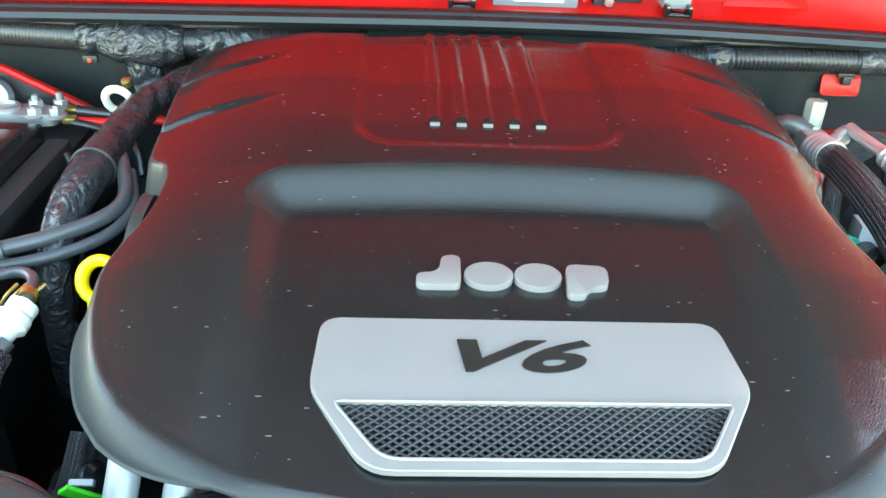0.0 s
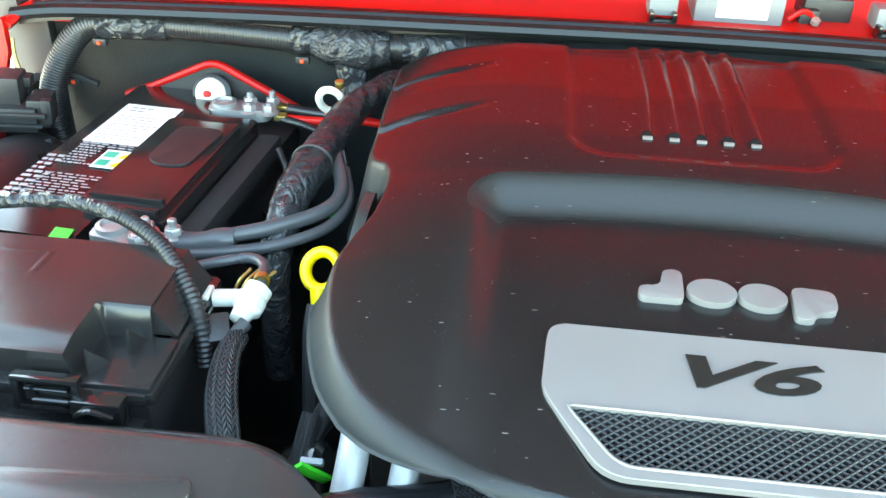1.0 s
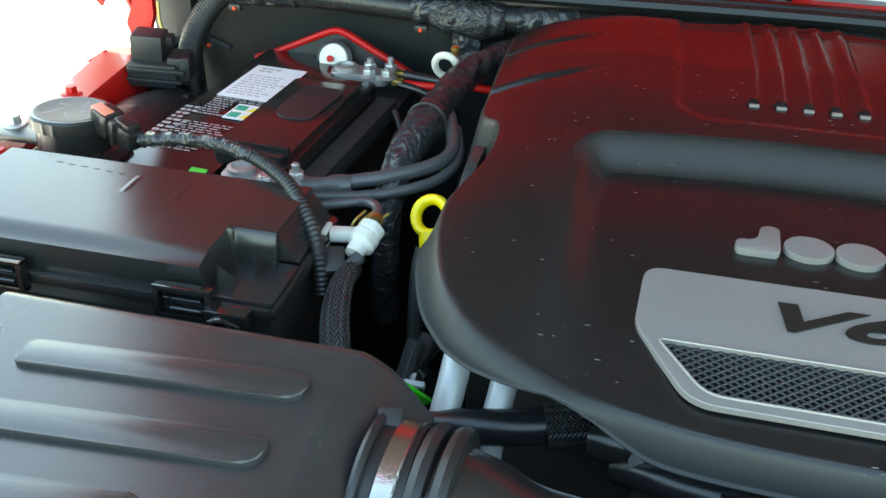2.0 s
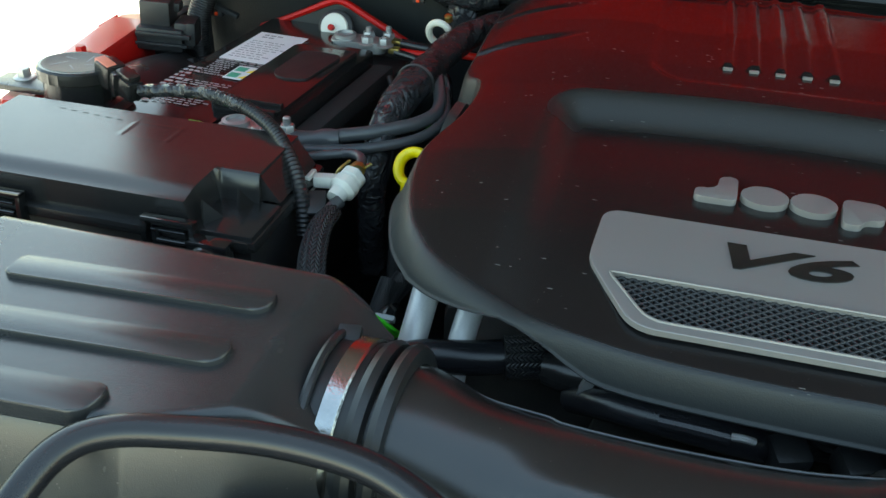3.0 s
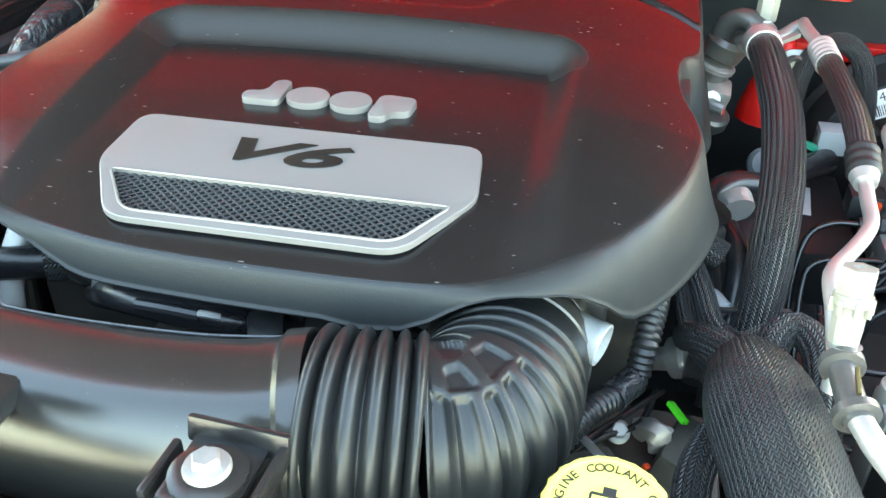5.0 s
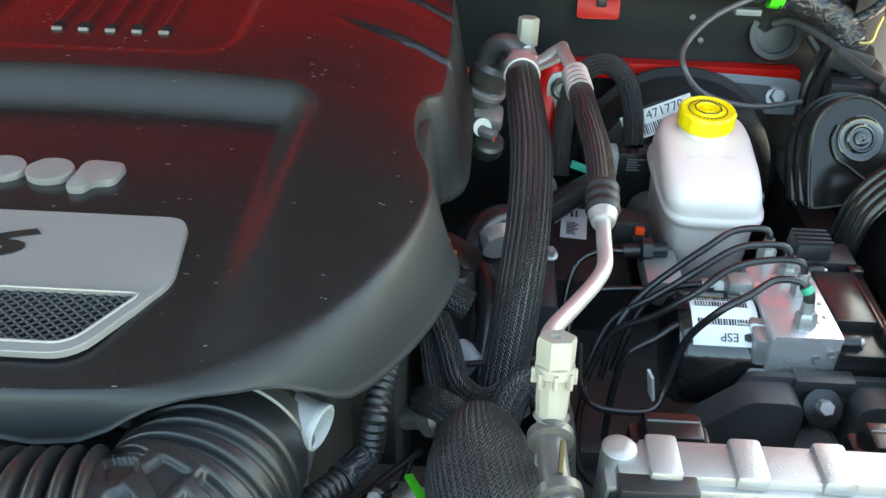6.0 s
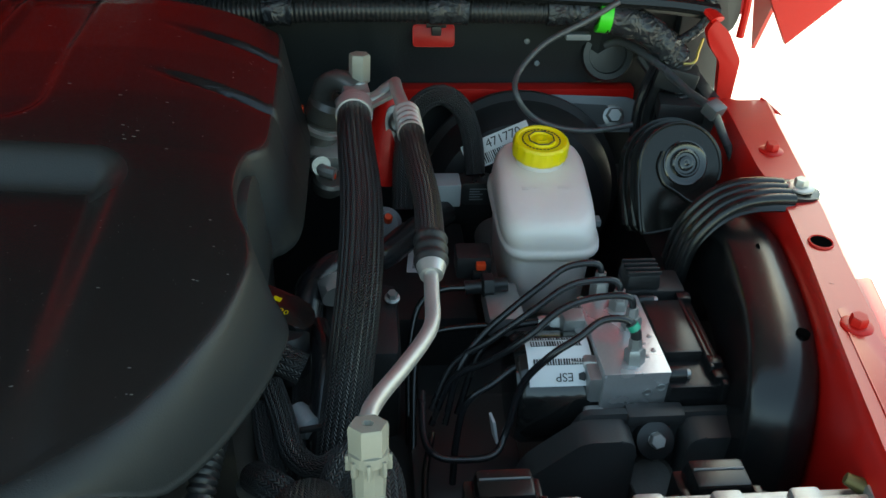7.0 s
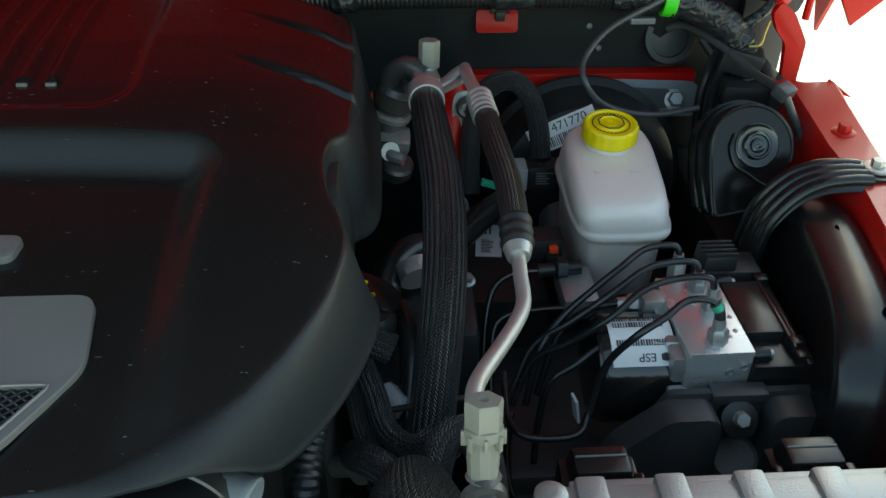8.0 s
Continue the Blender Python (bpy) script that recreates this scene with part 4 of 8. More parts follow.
def clamp_at(c, d, r, w, spin, mat):
    t = thing("hose_clamp", "bright steel worm-drive hose clamp on the intake duct", "hose clamp", group="hose clamps", at=c)
    m = aim(c, d, spin)
    part("band", lathe([(r, -w / 2), (r + 0.0012, -w / 2 + 0.001), (r + 0.0012, w / 2 - 0.001), (r, w / 2)], m, seg=64), mat, t)
    part("screw", join(rbox((0.010, 0.016, w * 0.9), m @ pose(r + 0.006, 0, 0), 0.002), lathe([(0.005, -0.012), (0.006, -0.006), (0.006, 0.006), (0.003, 0.008)], m @ pose(r + 0.009, 0.004, 0, 90, 0, 0), 10)), ZINC, t, "worm screw housing")
    return t


clamp_at((-0.221, 0.207, 1.058), (1, -0.04, 0), 0.0535, 0.0115, 215, BAND)
duct = thing("intake_duct", "wide satin black moulded intake duct across the engine front", "duct", at=(-0.05, 0.15, 1.05))


def duct_radius(s, f):
    r = 0.0505 - 0.0012 * sstep(0.08, 0.2, f) * sstep(1.0, 0.85, f)
    if s > 0.272:
        r += 0.003 * sstep(0.272, 0.276, s)
    return r


def facets(t, sides, p=13):
    """Radius at an angle of a section bounded by flat sides (angle, distance), its edges rounded."""
    return sum(max(0.0, math.cos(t - radians(a)) / d) ** p for a, d in sides) ** (-1 / p)


ROUND_END = [(a, 0.0500) for a in range(0, 360, 20)]
SLOPED = [(58, 0.0462), (28, 0.0495), (0, 0.0500), (-30, 0.0500), (-60, 0.0500), (-90, 0.0500), (110, 0.0500), (140, 0.0495), (170, 0.0500), (200, 0.0500), (235, 0.0500)]
FLAT_TOP = [(91, 0.0468), (38, 0.0478), (12, 0.0492), (-20, 0.0500), (-55, 0.0500), (-90, 0.0500), (128, 0.0500), (150, 0.0500), (180, 0.0500), (210, 0.0500), (240, 0.0500)]


def duct_section(s, f, t):
    """A sloping face behind the round end, then a flat top to the bellows."""
    a = sstep(0.05, 0.22, f)
    b = sstep(0.27, 0.42, f)
    c = sstep(0.985, 0.93, f)
    r = facets(t, ROUND_END) * (1 - a) + facets(t, SLOPED, 8) * a * (1 - b) + (facets(t, FLAT_TOP, 10) * c + facets(t, ROUND_END) * (1 - c)) * b
    return r - 0.0495


part("pipe", sweep(TUBE, duct_radius, n=190, seg=96, shape=duct_section), DUCTSATIN, duct, "rounded satin black pipe")


def on_pipe(x, a, r=0.0512):
    """The place on the pipe at x, at the angle a from its rear side upwards."""
    yc = float(np.interp(x, [p[0] for p in TUBE], [p[1] for p in TUBE]))
    f = (x + 0.214) / 0.282
    zc = float(np.interp(x, [p[0] for p in TUBE], [p[2] for p in TUBE]))
    r += duct_section(0, f, radians(180 - a)) - 0.0012 * sstep(0.08, 0.2, f) * sstep(1.0, 0.85, f)
    return (x, yc + r * math.cos(radians(a)), zc + r * math.sin(radians(a)))


for rx in (-0.2065, -0.1945):
    part("ridge_ring", lathe([(0.050, -0.005), (0.0545, -0.004), (0.0562, 0.0), (0.0545, 0.004), (0.050, 0.005)], aim((rx, 0.2068, 1.058), (1, -0.04, 0)), 56), RUBBER, duct, "raised rubber ring")
seam = [on_pipe(x, a) for x, a in ((-0.188, 66), (-0.178, 54), (-0.150, 52), (-0.118, 54), (-0.105, 62), (-0.06, 60), (0.0, 58), (0.040, 56), (0.060, 64))]
# seam in paler grey than the duct: the highlight along it is painted
part("seam_line", sweep(seam, 0.0007, n=90, seg=6), CABLE, duct, "fine moulding seam in lighter grey for its highlight")
part("sleeve_end", sweep([(-0.234, 0.207, 1.058), (-0.212, 0.207, 1.058)], 0.0525, n=6, seg=48), RUBBER, duct)
part("band_tab", rbox((0.013, 0.016, 0.007), pose(-0.232, 0.231, 1.104, 25, 0, 10), 0.0015), PLASTIC, duct)
part("rim_edge", sweep([(-0.236, 0.207 + 0.0545 * math.cos(a), 1.058 + 0.0545 * math.sin(a)) for a in np.linspace(-0.6, 3.0, 16)], 0.0028, n=50, seg=8), PLASTIC, duct)


def duct_mount(x, y, z, turn):
    """Moulded foot on the duct: a webbed lug with a large round-headed bolt."""
    m = pose(x, y, z, 0, 0, turn)
    part("lug", rbox((0.034, 0.038, 0.008), m @ pose(0, 0.004, -0.013), 0.003), SATIN, duct, "mounting lug")
    part("foot", rbox((0.030, 0.066, 0.012), pose(x, y + 0.036, z - 0.040, 0, 0, 0), 0.004), SATIN, duct, "moulded foot to the lug")
    part("boss", lathe([(0.016, -0.016), (0.016, -0.006), (0.011, -0.004)], m, 24), SATIN, duct)
    part("web", rbox((0.046, 0.004, 0.012), m @ pose(0.002, 0.022, -0.008, -14, 0, 0), 0.0018), SATIN, duct)
    part("web", rbox((0.004, 0.036, 0.010), m @ pose(0.023, 0.004, -0.011), 0.0018), SATIN, duct)
    part("web", rbox((0.004, 0.030, 0.010), m @ pose(-0.022, 0.000, -0.013), 0.0018), SATIN, duct)
    part("bolt", join(lathe([(0.0098, -0.006), (0.0098, -0.003), (0.0090, -0.0015), (0.006, -0.001)], m, 28), lathe([(0.0062, -0.003), (0.0062, 0.002), (0.0052, 0.0032), (0.002, 0.0032)], m, 6)), ZINC, duct, "zinc-plated bolt head")


duct_mount(-0.080, 0.097, 1.131, -18)
duct_mount(0.058, 0.104, 1.126, -4)

hose = thing("intake_hose", "black rubber intake hose with bellows and a ribbed elbow", "hose", at=(0.13, 0.2, 1.05))
BEL = [(0.066, 0.193, 1.058), (0.092, 0.195, 1.058), (0.121, 0.200, 1.056)]
part("bellows", sweep(BEL, lambda s, f: 0.0460 + 0.0082 * abs(math.sin(math.pi * s / 0.0096)) ** 0.8, n=110, seg=64), RUBBER, hose, "deep rubber bellows", limit=80)
ELB = [(0.120, 0.200, 1.056), (0.134, 0.205, 1.056), (0.146, 0.219, 1.054), (0.152, 0.242, 1.051), (0.153, 0.270, 1.047), (0.153, 0.300, 1.044)]


def inside_by(poly, x, y):
    """How far a place lies inside a convex outline (minus: outside)."""
    cx, cy = sum(p[0] for p in poly) / len(poly), sum(p[1] for p in poly) / len(poly)
    best = 1.0
    for (x0, y0), (x1, y1) in zip(poly, poly[1:] + poly[:1]):
        nx, ny = y1 - y0, x0 - x1
        l = math.hypot(nx, ny)
        sgn = 1 if (cx - x0) * nx + (cy - y0) * ny > 0 else -1
        best = min(best, sgn * ((x - x0) * nx + (y - y0) * ny) / l)
    return best


WEB = [(0.1150, 0.222), (0.120, 0.243), (0.147, 0.2335), (0.168, 0.2235), (0.162, 0.2045), (0.154, 0.1925), (0.139, 0.1848), (0.129, 0.186)]
POCKETS = [[(0.1205, 0.2265), (0.1195, 0.2385), (0.1302, 0.2352), (0.1385, 0.2300), (0.1392, 0.2262)],
           [(0.1235, 0.2200), (0.1250, 0.2235), (0.1370, 0.2235), (0.1395, 0.2165), (0.1370, 0.2105), (0.1305, 0.2080)],
           [(0.1425, 0.2176), (0.1477, 0.2262), (0.1615, 0.2205), (0.1552, 0.2030)],
           [(0.1325, 0.1990), (0.1385, 0.2050), (0.1490, 0.1962), (0.1470, 0.1935), (0.1375, 0.1893)]]
GROOVES = [(0.0080, 0.0026), (0.0130, 0.0017), (0.0200, 0.0022), (0.0276, 0.0024), (0.0372, 0.0026), (0.0480, 0.0026), (0.0595, 0.0028), (0.0710, 0.0028)]


def ribbed_elbow():
    """A bent rubber pipe with deep grooves round it and a web of raised ribs on its upper inner side."""
    n, seg = 200, 168
    bm = sweep(ELB, lambda s, f: 0.0492 - 0.002 * f, n=n, seg=seg)
    line, length = spline(ELB, n)
    bm.verts.ensure_lookup_table()
    for i in range(n):
        s = length * i / (n - 1)
        for k in range(seg):
            v = bm.verts[i * seg + k]
            rad = v.co - line[i]
            x, y = v.co.x, v.co.y
            cut = 0.0
            for g, w in GROOVES:
                cut = max(cut, 0.0056 * sstep(w * 1.25, w * 0.55, abs(s - g)))
            if rad.z > 0.015:
                cut *= 1 - sstep(-0.0015, 0.0008, inside_by(WEB, x, y))
                for p in POCKETS:
                    cut = max(cut, 0.0036 * sstep(-0.0012, 0.0004, inside_by(p, x, y)))
            v.co -= rad.normalized() * cut
    return bm


part("elbow", ribbed_elbow(), RUBBER, hose, "deeply grooved elbow with a web of ribs", limit=80)
clamp_at((0.153, 0.288, 1.0452), (0.02, 1, -0.08), 0.0478, 0.013, 20, DULLSTEEL)
tb = thing("throttle_body", "bare cast aluminium throttle body under the cover edge", "throttle body", at=(0.19, 0.3, 1.05))
part("housing", join(lathe([(0.044, 0), (0.047, 0.003), (0.047, 0.022), (0.042, 0.030)], aim((0.154, 0.302, 1.043), (0, 1, 0)), 40), rbox((0.034, 0.03, 0.04), pose(0.190, 0.330, 1.052), 0.008)), DULLSTEEL, tb)
part("nozzle", lathe([(0.0125, 0), (0.0125, 0.028), (0.0132, 0.029), (0.0132, 0.033), (0.0112, 0.0335), (0.0105, 0.012), (0.001, 0.011)], aim((0.176, 0.303, 1.061), (0.87, -0.34, -0.10)), 36), BARECAST, tb, "open stub nozzle")
for q in ((0.176, 0.310, 1.085), (0.204, 0.322, 1.074)):
    part("bolt", hexhead(0.0042, 0.005, aim(q, (0, -0.3, 0.9)), washer=0.006), ZINC, tb)

# front hose and shroud
rh_ob = thing("radiator_hose", "smooth black rubber hose curving in front of the air box", "hose", at=(-0.25, 0.12, 1.11))
part("end_sleeve", sweep([(-0.060, 0.054, 1.0932), (-0.045, 0.042, 1.0915), (-0.030, 0.030, 1.09)], 0.0094, n=12, seg=20), RUBBER, rh_ob, "thicker hose end")
part("hose", sweep([(-0.338, 0.010, 1.060), (-0.335, 0.050, 1.088), (-0.330, 0.086, 1.106), (-0.323, 0.108, 1.112), (-0.307, 0.122, 1.113), (-0.276, 0.132, 1.112), (-0.234, 0.139, 1.112), (-0.194, 0.139, 1.110), (-0.165, 0.132, 1.106), (-0.136, 0.116, 1.101), (-0.108, 0.096, 1.098), (-0.07, 0.062, 1.094), (-0.03, 0.030, 1.09)], 0.0080, n=90, seg=22), HOSE, rh_ob)
shroud = thing("radiator_shroud", "dusty black plastic radiator shroud top", "shroud", at=(-0.25, 0.08, 1.0))
part("panel", prism(rounded([(-0.60, -0.10), (0.30, -0.10), (0.30, 0.060), (-0.02, 0.075), (-0.16, 0.098), (-0.25, 0.116), (-0.60, 0.116)], 0.01), 0.98, 1.066, bevel=0.004), PLASTIC, shroud)
part("clip_block", rbox((0.036, 0.014, 0.014), pose(-0.232, 0.112, 1.074, 0, 0, -14), 0.0015), DARK, shroud, "black clip block")
part("strip", rbox((0.12, 0.010, 0.008), pose(-0.190, 0.099, 1.070, 0, 0, -10), 0.003), PLASTIC, shroud)
part("knob", lathe([(0.011, 0), (0.010, 0.006), (0.006, 0.009), (0.001, 0.010)], pose(-0.285, 0.095, 1.066)), PLASTIC, shroud)
part("dot", lathe([(0.0012, 0), (0.0012, 0.0006), (0.0004, 0.0008)], pose(-0.236, 0.110, 1.081)), ORANGE, shroud, "tiny red dot")

# coolant cap
cap = thing("coolant_tank", "coolant tank neck with a pale yellow lettered cap", "coolant tank", at=(0.214, 0.155, 1.06))
CM = pose(0.2145, 0.159, 1.075, 6, 0, -6)
part("disc", lathe([(0.0275, -0.014), (0.0290, -0.010), (0.0290, -0.002), (0.0275, 0.0), (0.0255, 0.0004), (0.0250, -0.0008), (0.002, -0.0008)], CM, 64, lambda a, z: 1 + (0.02 * math.cos(20 * a) if z < -0.001 else 0)), PALEYEL, cap)
for word, a0, step in (("ENGINE COOLANT ONLY", 200, -11.5),):
    for i, ch in enumerate(word):
        if ch != " ":
            a = radians(a0 + step * i)
            part("letter", lettering(ch, 0.0062, 0.0002, CM @ Matrix.Translation((0.0212 * math.cos(a), 0.0212 * math.sin(a), -0.0003)) @ pose(0, 0, 0, 0, 0, math.degrees(a) - 90)), INK, cap, "dark embossed letter", smooth=False)
part("symbol", join(rbox((0.016, 0.0012, 0.0006), CM @ pose(0, 0.006, -0.0004), 0), rbox((0.016, 0.0012, 0.0006), CM @ pose(0, -0.008, -0.0004), 0), rbox((0.0012, 0.014, 0.0006), CM @ pose(-0.008, -0.001, -0.0004), 0),
                    rbox((0.0012, 0.014, 0.0006), CM @ pose(0.008, -0.001, -0.0004), 0), rbox((0.011, 0.0016, 0.0006), CM @ pose(0, -0.002, -0.0004), 0), rbox((0.006, 0.004, 0.0006), CM @ pose(0, 0.0085, -0.0004), 0)), INK, cap, "printed coolant symbol", smooth=False)
part("neck", lathe([(0.022, -0.06), (0.022, -0.014), (0.018, -0.013)], CM, 32), PLASTIC, cap)

# ---------------------------------------------------------------- left of the engine
def fusebox_z(x, y):
    """Lid of the fuse box: flat top, rounded front edge, a sunk corner at the front right."""
    z = 1.118 - 0.004 * sstep(0.345, 0.325, y)
    nx = sstep(-0.386, -0.381, x + 0.00 * y) * sstep(0.372, 0.367, y)
    z -= 0.026 * nx
    for xc, yc, w, h in ((-0.46, 0.41, 0.020, 0.012),):
        d = max(abs(x - xc) - w, abs(y - yc) - h)
        z += 0.0004 * (sstep(0.0012, 0.0, abs(d)))
    return z


fuse = thing("fuse_box", "black plastic fuse box with a stepped lid and side latches", "fuse box", at=(-0.46, 0.39, 0.9))
part("lid", grid_lid(-0.600, -0.352, 0.326, 0.440, fusebox_z, 124, 58, 1.092), SATIN, fuse, "dusty stepped lid", limit=40)
part("lid_rim", join(box(-0.604, -0.338, 0.320, 0.331, 1.084, 1.093, 0.003), box(-0.345, -0.334, 0.322, 0.446, 1.084, 1.093, 0.003), box(-0.604, -0.336, 0.438, 0.448, 1.084, 1.093, 0.003)), SATIN, fuse)
part("ledge", box(-0.384, -0.336, 0.323, 0.372, 1.086, 1.0965, 0.003), SATIN, fuse)
part("side_slope", prism([(0, 0), (0.014, 0), (0, 0.020)], 0, 0.066, pose(-0.3525, 0.440, 1.096, 90, 0, 0)), SATIN, fuse)
part("body", box(-0.598, -0.340, 0.328, 0.442, 0.90, 1.086, 0.006), DARK, fuse)
for rx, ry, ang in ((-0.372, 0.330, 60), (-0.356, 0.352, 78)):
    part("web", prism([(0, 0), (0.018, 0), (0.002, 0.020)], -0.0012, 0.0012, Matrix.Translation((rx - 0.004, ry, 1.094)) @ pose(0, 0, 0, 90, 0, ang)), SATIN, fuse, "curved stiffening web")
for lx in (-0.527, -0.393):
    lat = part("latch", join(rbox((0.040, 0.008, 0.0035), pose(lx, 0.3165, 1.1035, -6, 0, 0), 0.001), rbox((0.040, 0.008, 0.0035), pose(lx, 0.3150, 1.0835, -6, 0, 0), 0.001), rbox((0.004, 0.008, 0.023), pose(lx - 0.018, 0.3157, 1.0935, -6, 0, 0), 0.001),
                             rbox((0.004, 0.008, 0.023), pose(lx + 0.018, 0.3157, 1.0935, -6, 0, 0), 0.001)), BLACKGLOSS, fuse, "glossy snap latch frame")
    part("hollow", rbox((0.034, 0.002, 0.020), pose(lx, 0.3195, 1.0935, -6, 0, 0), 0.0005), FELTDARK, lat)
    part("tongue", join(rbox((0.026, 0.004, 0.0030), pose(lx, 0.3150, 1.0965, 20, 0, 0), 0.0008), rbox((0.022, 0.004, 0.0030), pose(lx + 0.002, 0.3140, 1.0895, 20, 0, 0), 0.0008), rbox((0.003, 0.004, 0.010), pose(lx - 0.008, 0.3148, 1.093), 0.0008)), BLACKGLOSS, lat, "shiny black tongue")
part("rail", join(box(-0.60, -0.342, 0.3165, 0.326, 1.066, 1.071, 0.0015), box(-0.60, -0.342, 0.318, 0.328, 1.050, 1.054, 0.0015)), PLASTIC, fuse, "moulded rail along the body")
part("plug", join(rbox((0.030, 0.012, 0.020), pose(-0.362, 0.313, 1.086), 0.002), sweep([(-0.374, 0.306, 1.086), (-0.364, 0.305, 1.092), (-0.352, 0.306, 1.087)], 0.002, seg=8)), BLACKGLOSS, fuse, "black plug with a wire bail")
part("moulded_mark", join(*[rbox((0.005, 0.0008, 0.0002), pose(-0.55 + 0.011 * k, 0.428 - 0.001 * k, 1.1183), 0) for k in range(6)]), SATIN, fuse)
part("bolt", hexhead(0.006, 0.008, aim((-0.330, 0.312, 1.035), (0.2, -0.6, 0.7)), washer=0.009), CAST, fuse)

battery = thing("car_battery", "black car battery with white labels and grey lead terminals", "battery", at=(-0.46, 0.63, 1.0))
BT = pose(-0.462, 0.640, 1.086, 0, 0, -4)
part("case", rbox((0.172, 0.296, 0.165), BT @ pose(0, 0, -0.107), 0.006), PLASTIC, battery)
part("lid", prism(rounded([(-0.087, -0.150), (0.008, -0.150), (0.008, -0.112), (0.063, -0.112), (0.063, 0.094), (0.010, 0.094), (0.010, 0.150), (-0.087, 0.150)], 0.004), -0.024, -0.001, BT, bevel=0.002), LIDGLOSS, battery, "glossy black battery lid")
part("raised_field", prism(rounded([(-0.012, -0.106), (0.058, -0.106), (0.058, 0.066), (-0.012, 0.066)], 0.006), -0.001, 0.006, BT, bevel=0.0015), LIDGLOSS, battery)
part("side_channel", rbox((0.022, 0.206, 0.04), BT @ pose(0.075, -0.009, -0.034), 0.004), FELTDARK, battery, "deep matt side channel")
part("hatch", prism(rounded([(0.006, -0.022), (0.020, -0.034), (0.046, -0.030), (0.050, 0.046), (0.006, 0.046)], 0.010), 0.0062, 0.0078, BT, bevel=0.0008), DARK, battery, "matt black oval hatch")
part("front_steps", join(rbox((0.062, 0.006, 0.010), BT @ pose(0.026, -0.096, 0.006), 0.002), rbox((0.062, 0.006, 0.010), BT @ pose(0.026, -0.109, 0.003), 0.002)), SATIN, battery)
part("label", rbox((0.057, 0.088, 0.0006), BT @ pose(-0.0435, 0.052, 0.0005), 0), PAPER, battery, "white paper label with small print")
part("label_print", words(0.044, 0.056, BT @ pose(-0.0445, 0.042, 0.0009), 9, 3, fill=0.26), GREYINK, battery, smooth=False)
part("label_mark", words(0.018, 0.014, BT @ pose(-0.054, 0.084, 0.0009), 2, 5, unit=0.005), GREYINK, battery, smooth=False)
part("warning_print", join(words(0.026, 0.036, BT @ pose(-0.056, -0.020, 0.0004), 7, 8, unit=0.004), words(0.060, 0.010, BT @ pose(-0.040, 0.0025, 0.0004), 2, 9, unit=0.008)), PRINT, battery, "rows of small white print", smooth=False)
part("warning_label", rbox((0.032, 0.034, 0.0006), BT @ pose(-0.024, -0.022, 0.0005), 0), PAPER, battery, "small white warning label")
part("warning_sign", join(prism([(-0.0075, -0.006), (0.0075, -0.006), (0, 0.006)], 0, 0.0003, BT @ pose(-0.017, -0.014, 0.0009)), prism([(-0.0075, -0.006), (0.0075, -0.006), (0, 0.006)], 0, 0.0003, BT @ pose(-0.017, -0.030, 0.0009))), YELLOW, battery, smooth=False)
part("warning_mark", join(rbox((0.011, 0.011, 0.0003), BT @ pose(-0.0325, -0.014, 0.0009), 0), rbox((0.011, 0.011, 0.0003), BT @ pose(-0.0325, -0.030, 0.0009), 0)), TEAL, battery, smooth=False)
part("small_print", words(0.056, 0.060, BT @ pose(-0.042, -0.084, 0.0004), 13, 17, fill=0.34, unit=0.007), PRINT, battery, "block of fine white print", smooth=False)
part("side_print", words(0.018, 0.096, BT @ pose(-0.077, -0.070, 0.0004), 12, 19, fill=0.5, unit=0.007), PRINT, battery, "white print along the edge", smooth=False)
part("tape_tag", rbox((0.015, 0.012, 0.001), pose(-0.474, 0.492, 1.0875, 12, 0, -4), 0), GREEN, battery, "bright green tape tag")


def terminal(x, y, z, turn, name_label):
    t = thing("battery_terminal", name_label, "terminal clamp", group="battery terminals", at=(x, y, z))
    m = pose(x, y, z, 0, 0, turn)
    part("clamp", join(prism(rounded([(-0.020, -0.014), (0.012, -0.014), (0.040, -0.010), (0.042, 0.008), (0.014, 0.014), (-0.020, 0.014)], 0.008), -0.006, 0.006, m, bevel=0.002),
                       lathe([(0.012, 0), (0.012, 0.008), (0.0085, 0.009), (0.0080, 0.006)], m @ pose(-0.006, 0, 0.002), 28)), CAST, t)
    for bx, by, h in ((0.018, 0.009, 0.010), (0.022, -0.008, 0.006), (0.040, 0.012, 0.012), (0.042, -0.007, 0.007)):
        part("stud", join(hexhead(0.0068, 0.007, m @ pose(bx, by, 0.005), washer=0.0092), lathe([(0.0034, 0.005), (0.0034, h), (0.0024, h + 0.001)], m @ pose(bx, by, 0.006), 12)), CAST, t, "nut on a threaded stud")
    return t


terminal(-0.429, 0.757, 1.081, 0, "grey lead battery clamp with three studs")
terminal(-0.432, 0.500, 1.084, -14, "grey lead battery clamp by the fuse box")

# cables and harness
def cable(name, label, category, pts, r, mat, seg=12, **kw):
    return tagged(part(name, sweep(pts, r, seg=seg, **kw), mat, None), label, category)


batt_lead = thing("battery_cable", "pair of thick grey-black battery leads looping to the taped harness", "cable", at=(-0.33, 0.53, 1.08))
part("lead", sweep([(-0.398, 0.500, 1.080), (-0.360, 0.508, 1.086), (-0.320, 0.524, 1.090), (-0.288, 0.548, 1.093), (-0.278, 0.575, 1.096), (-0.288, 0.612, 1.104), (-0.300, 0.64, 1.108)], 0.0060, seg=14), CABLE, batt_lead)
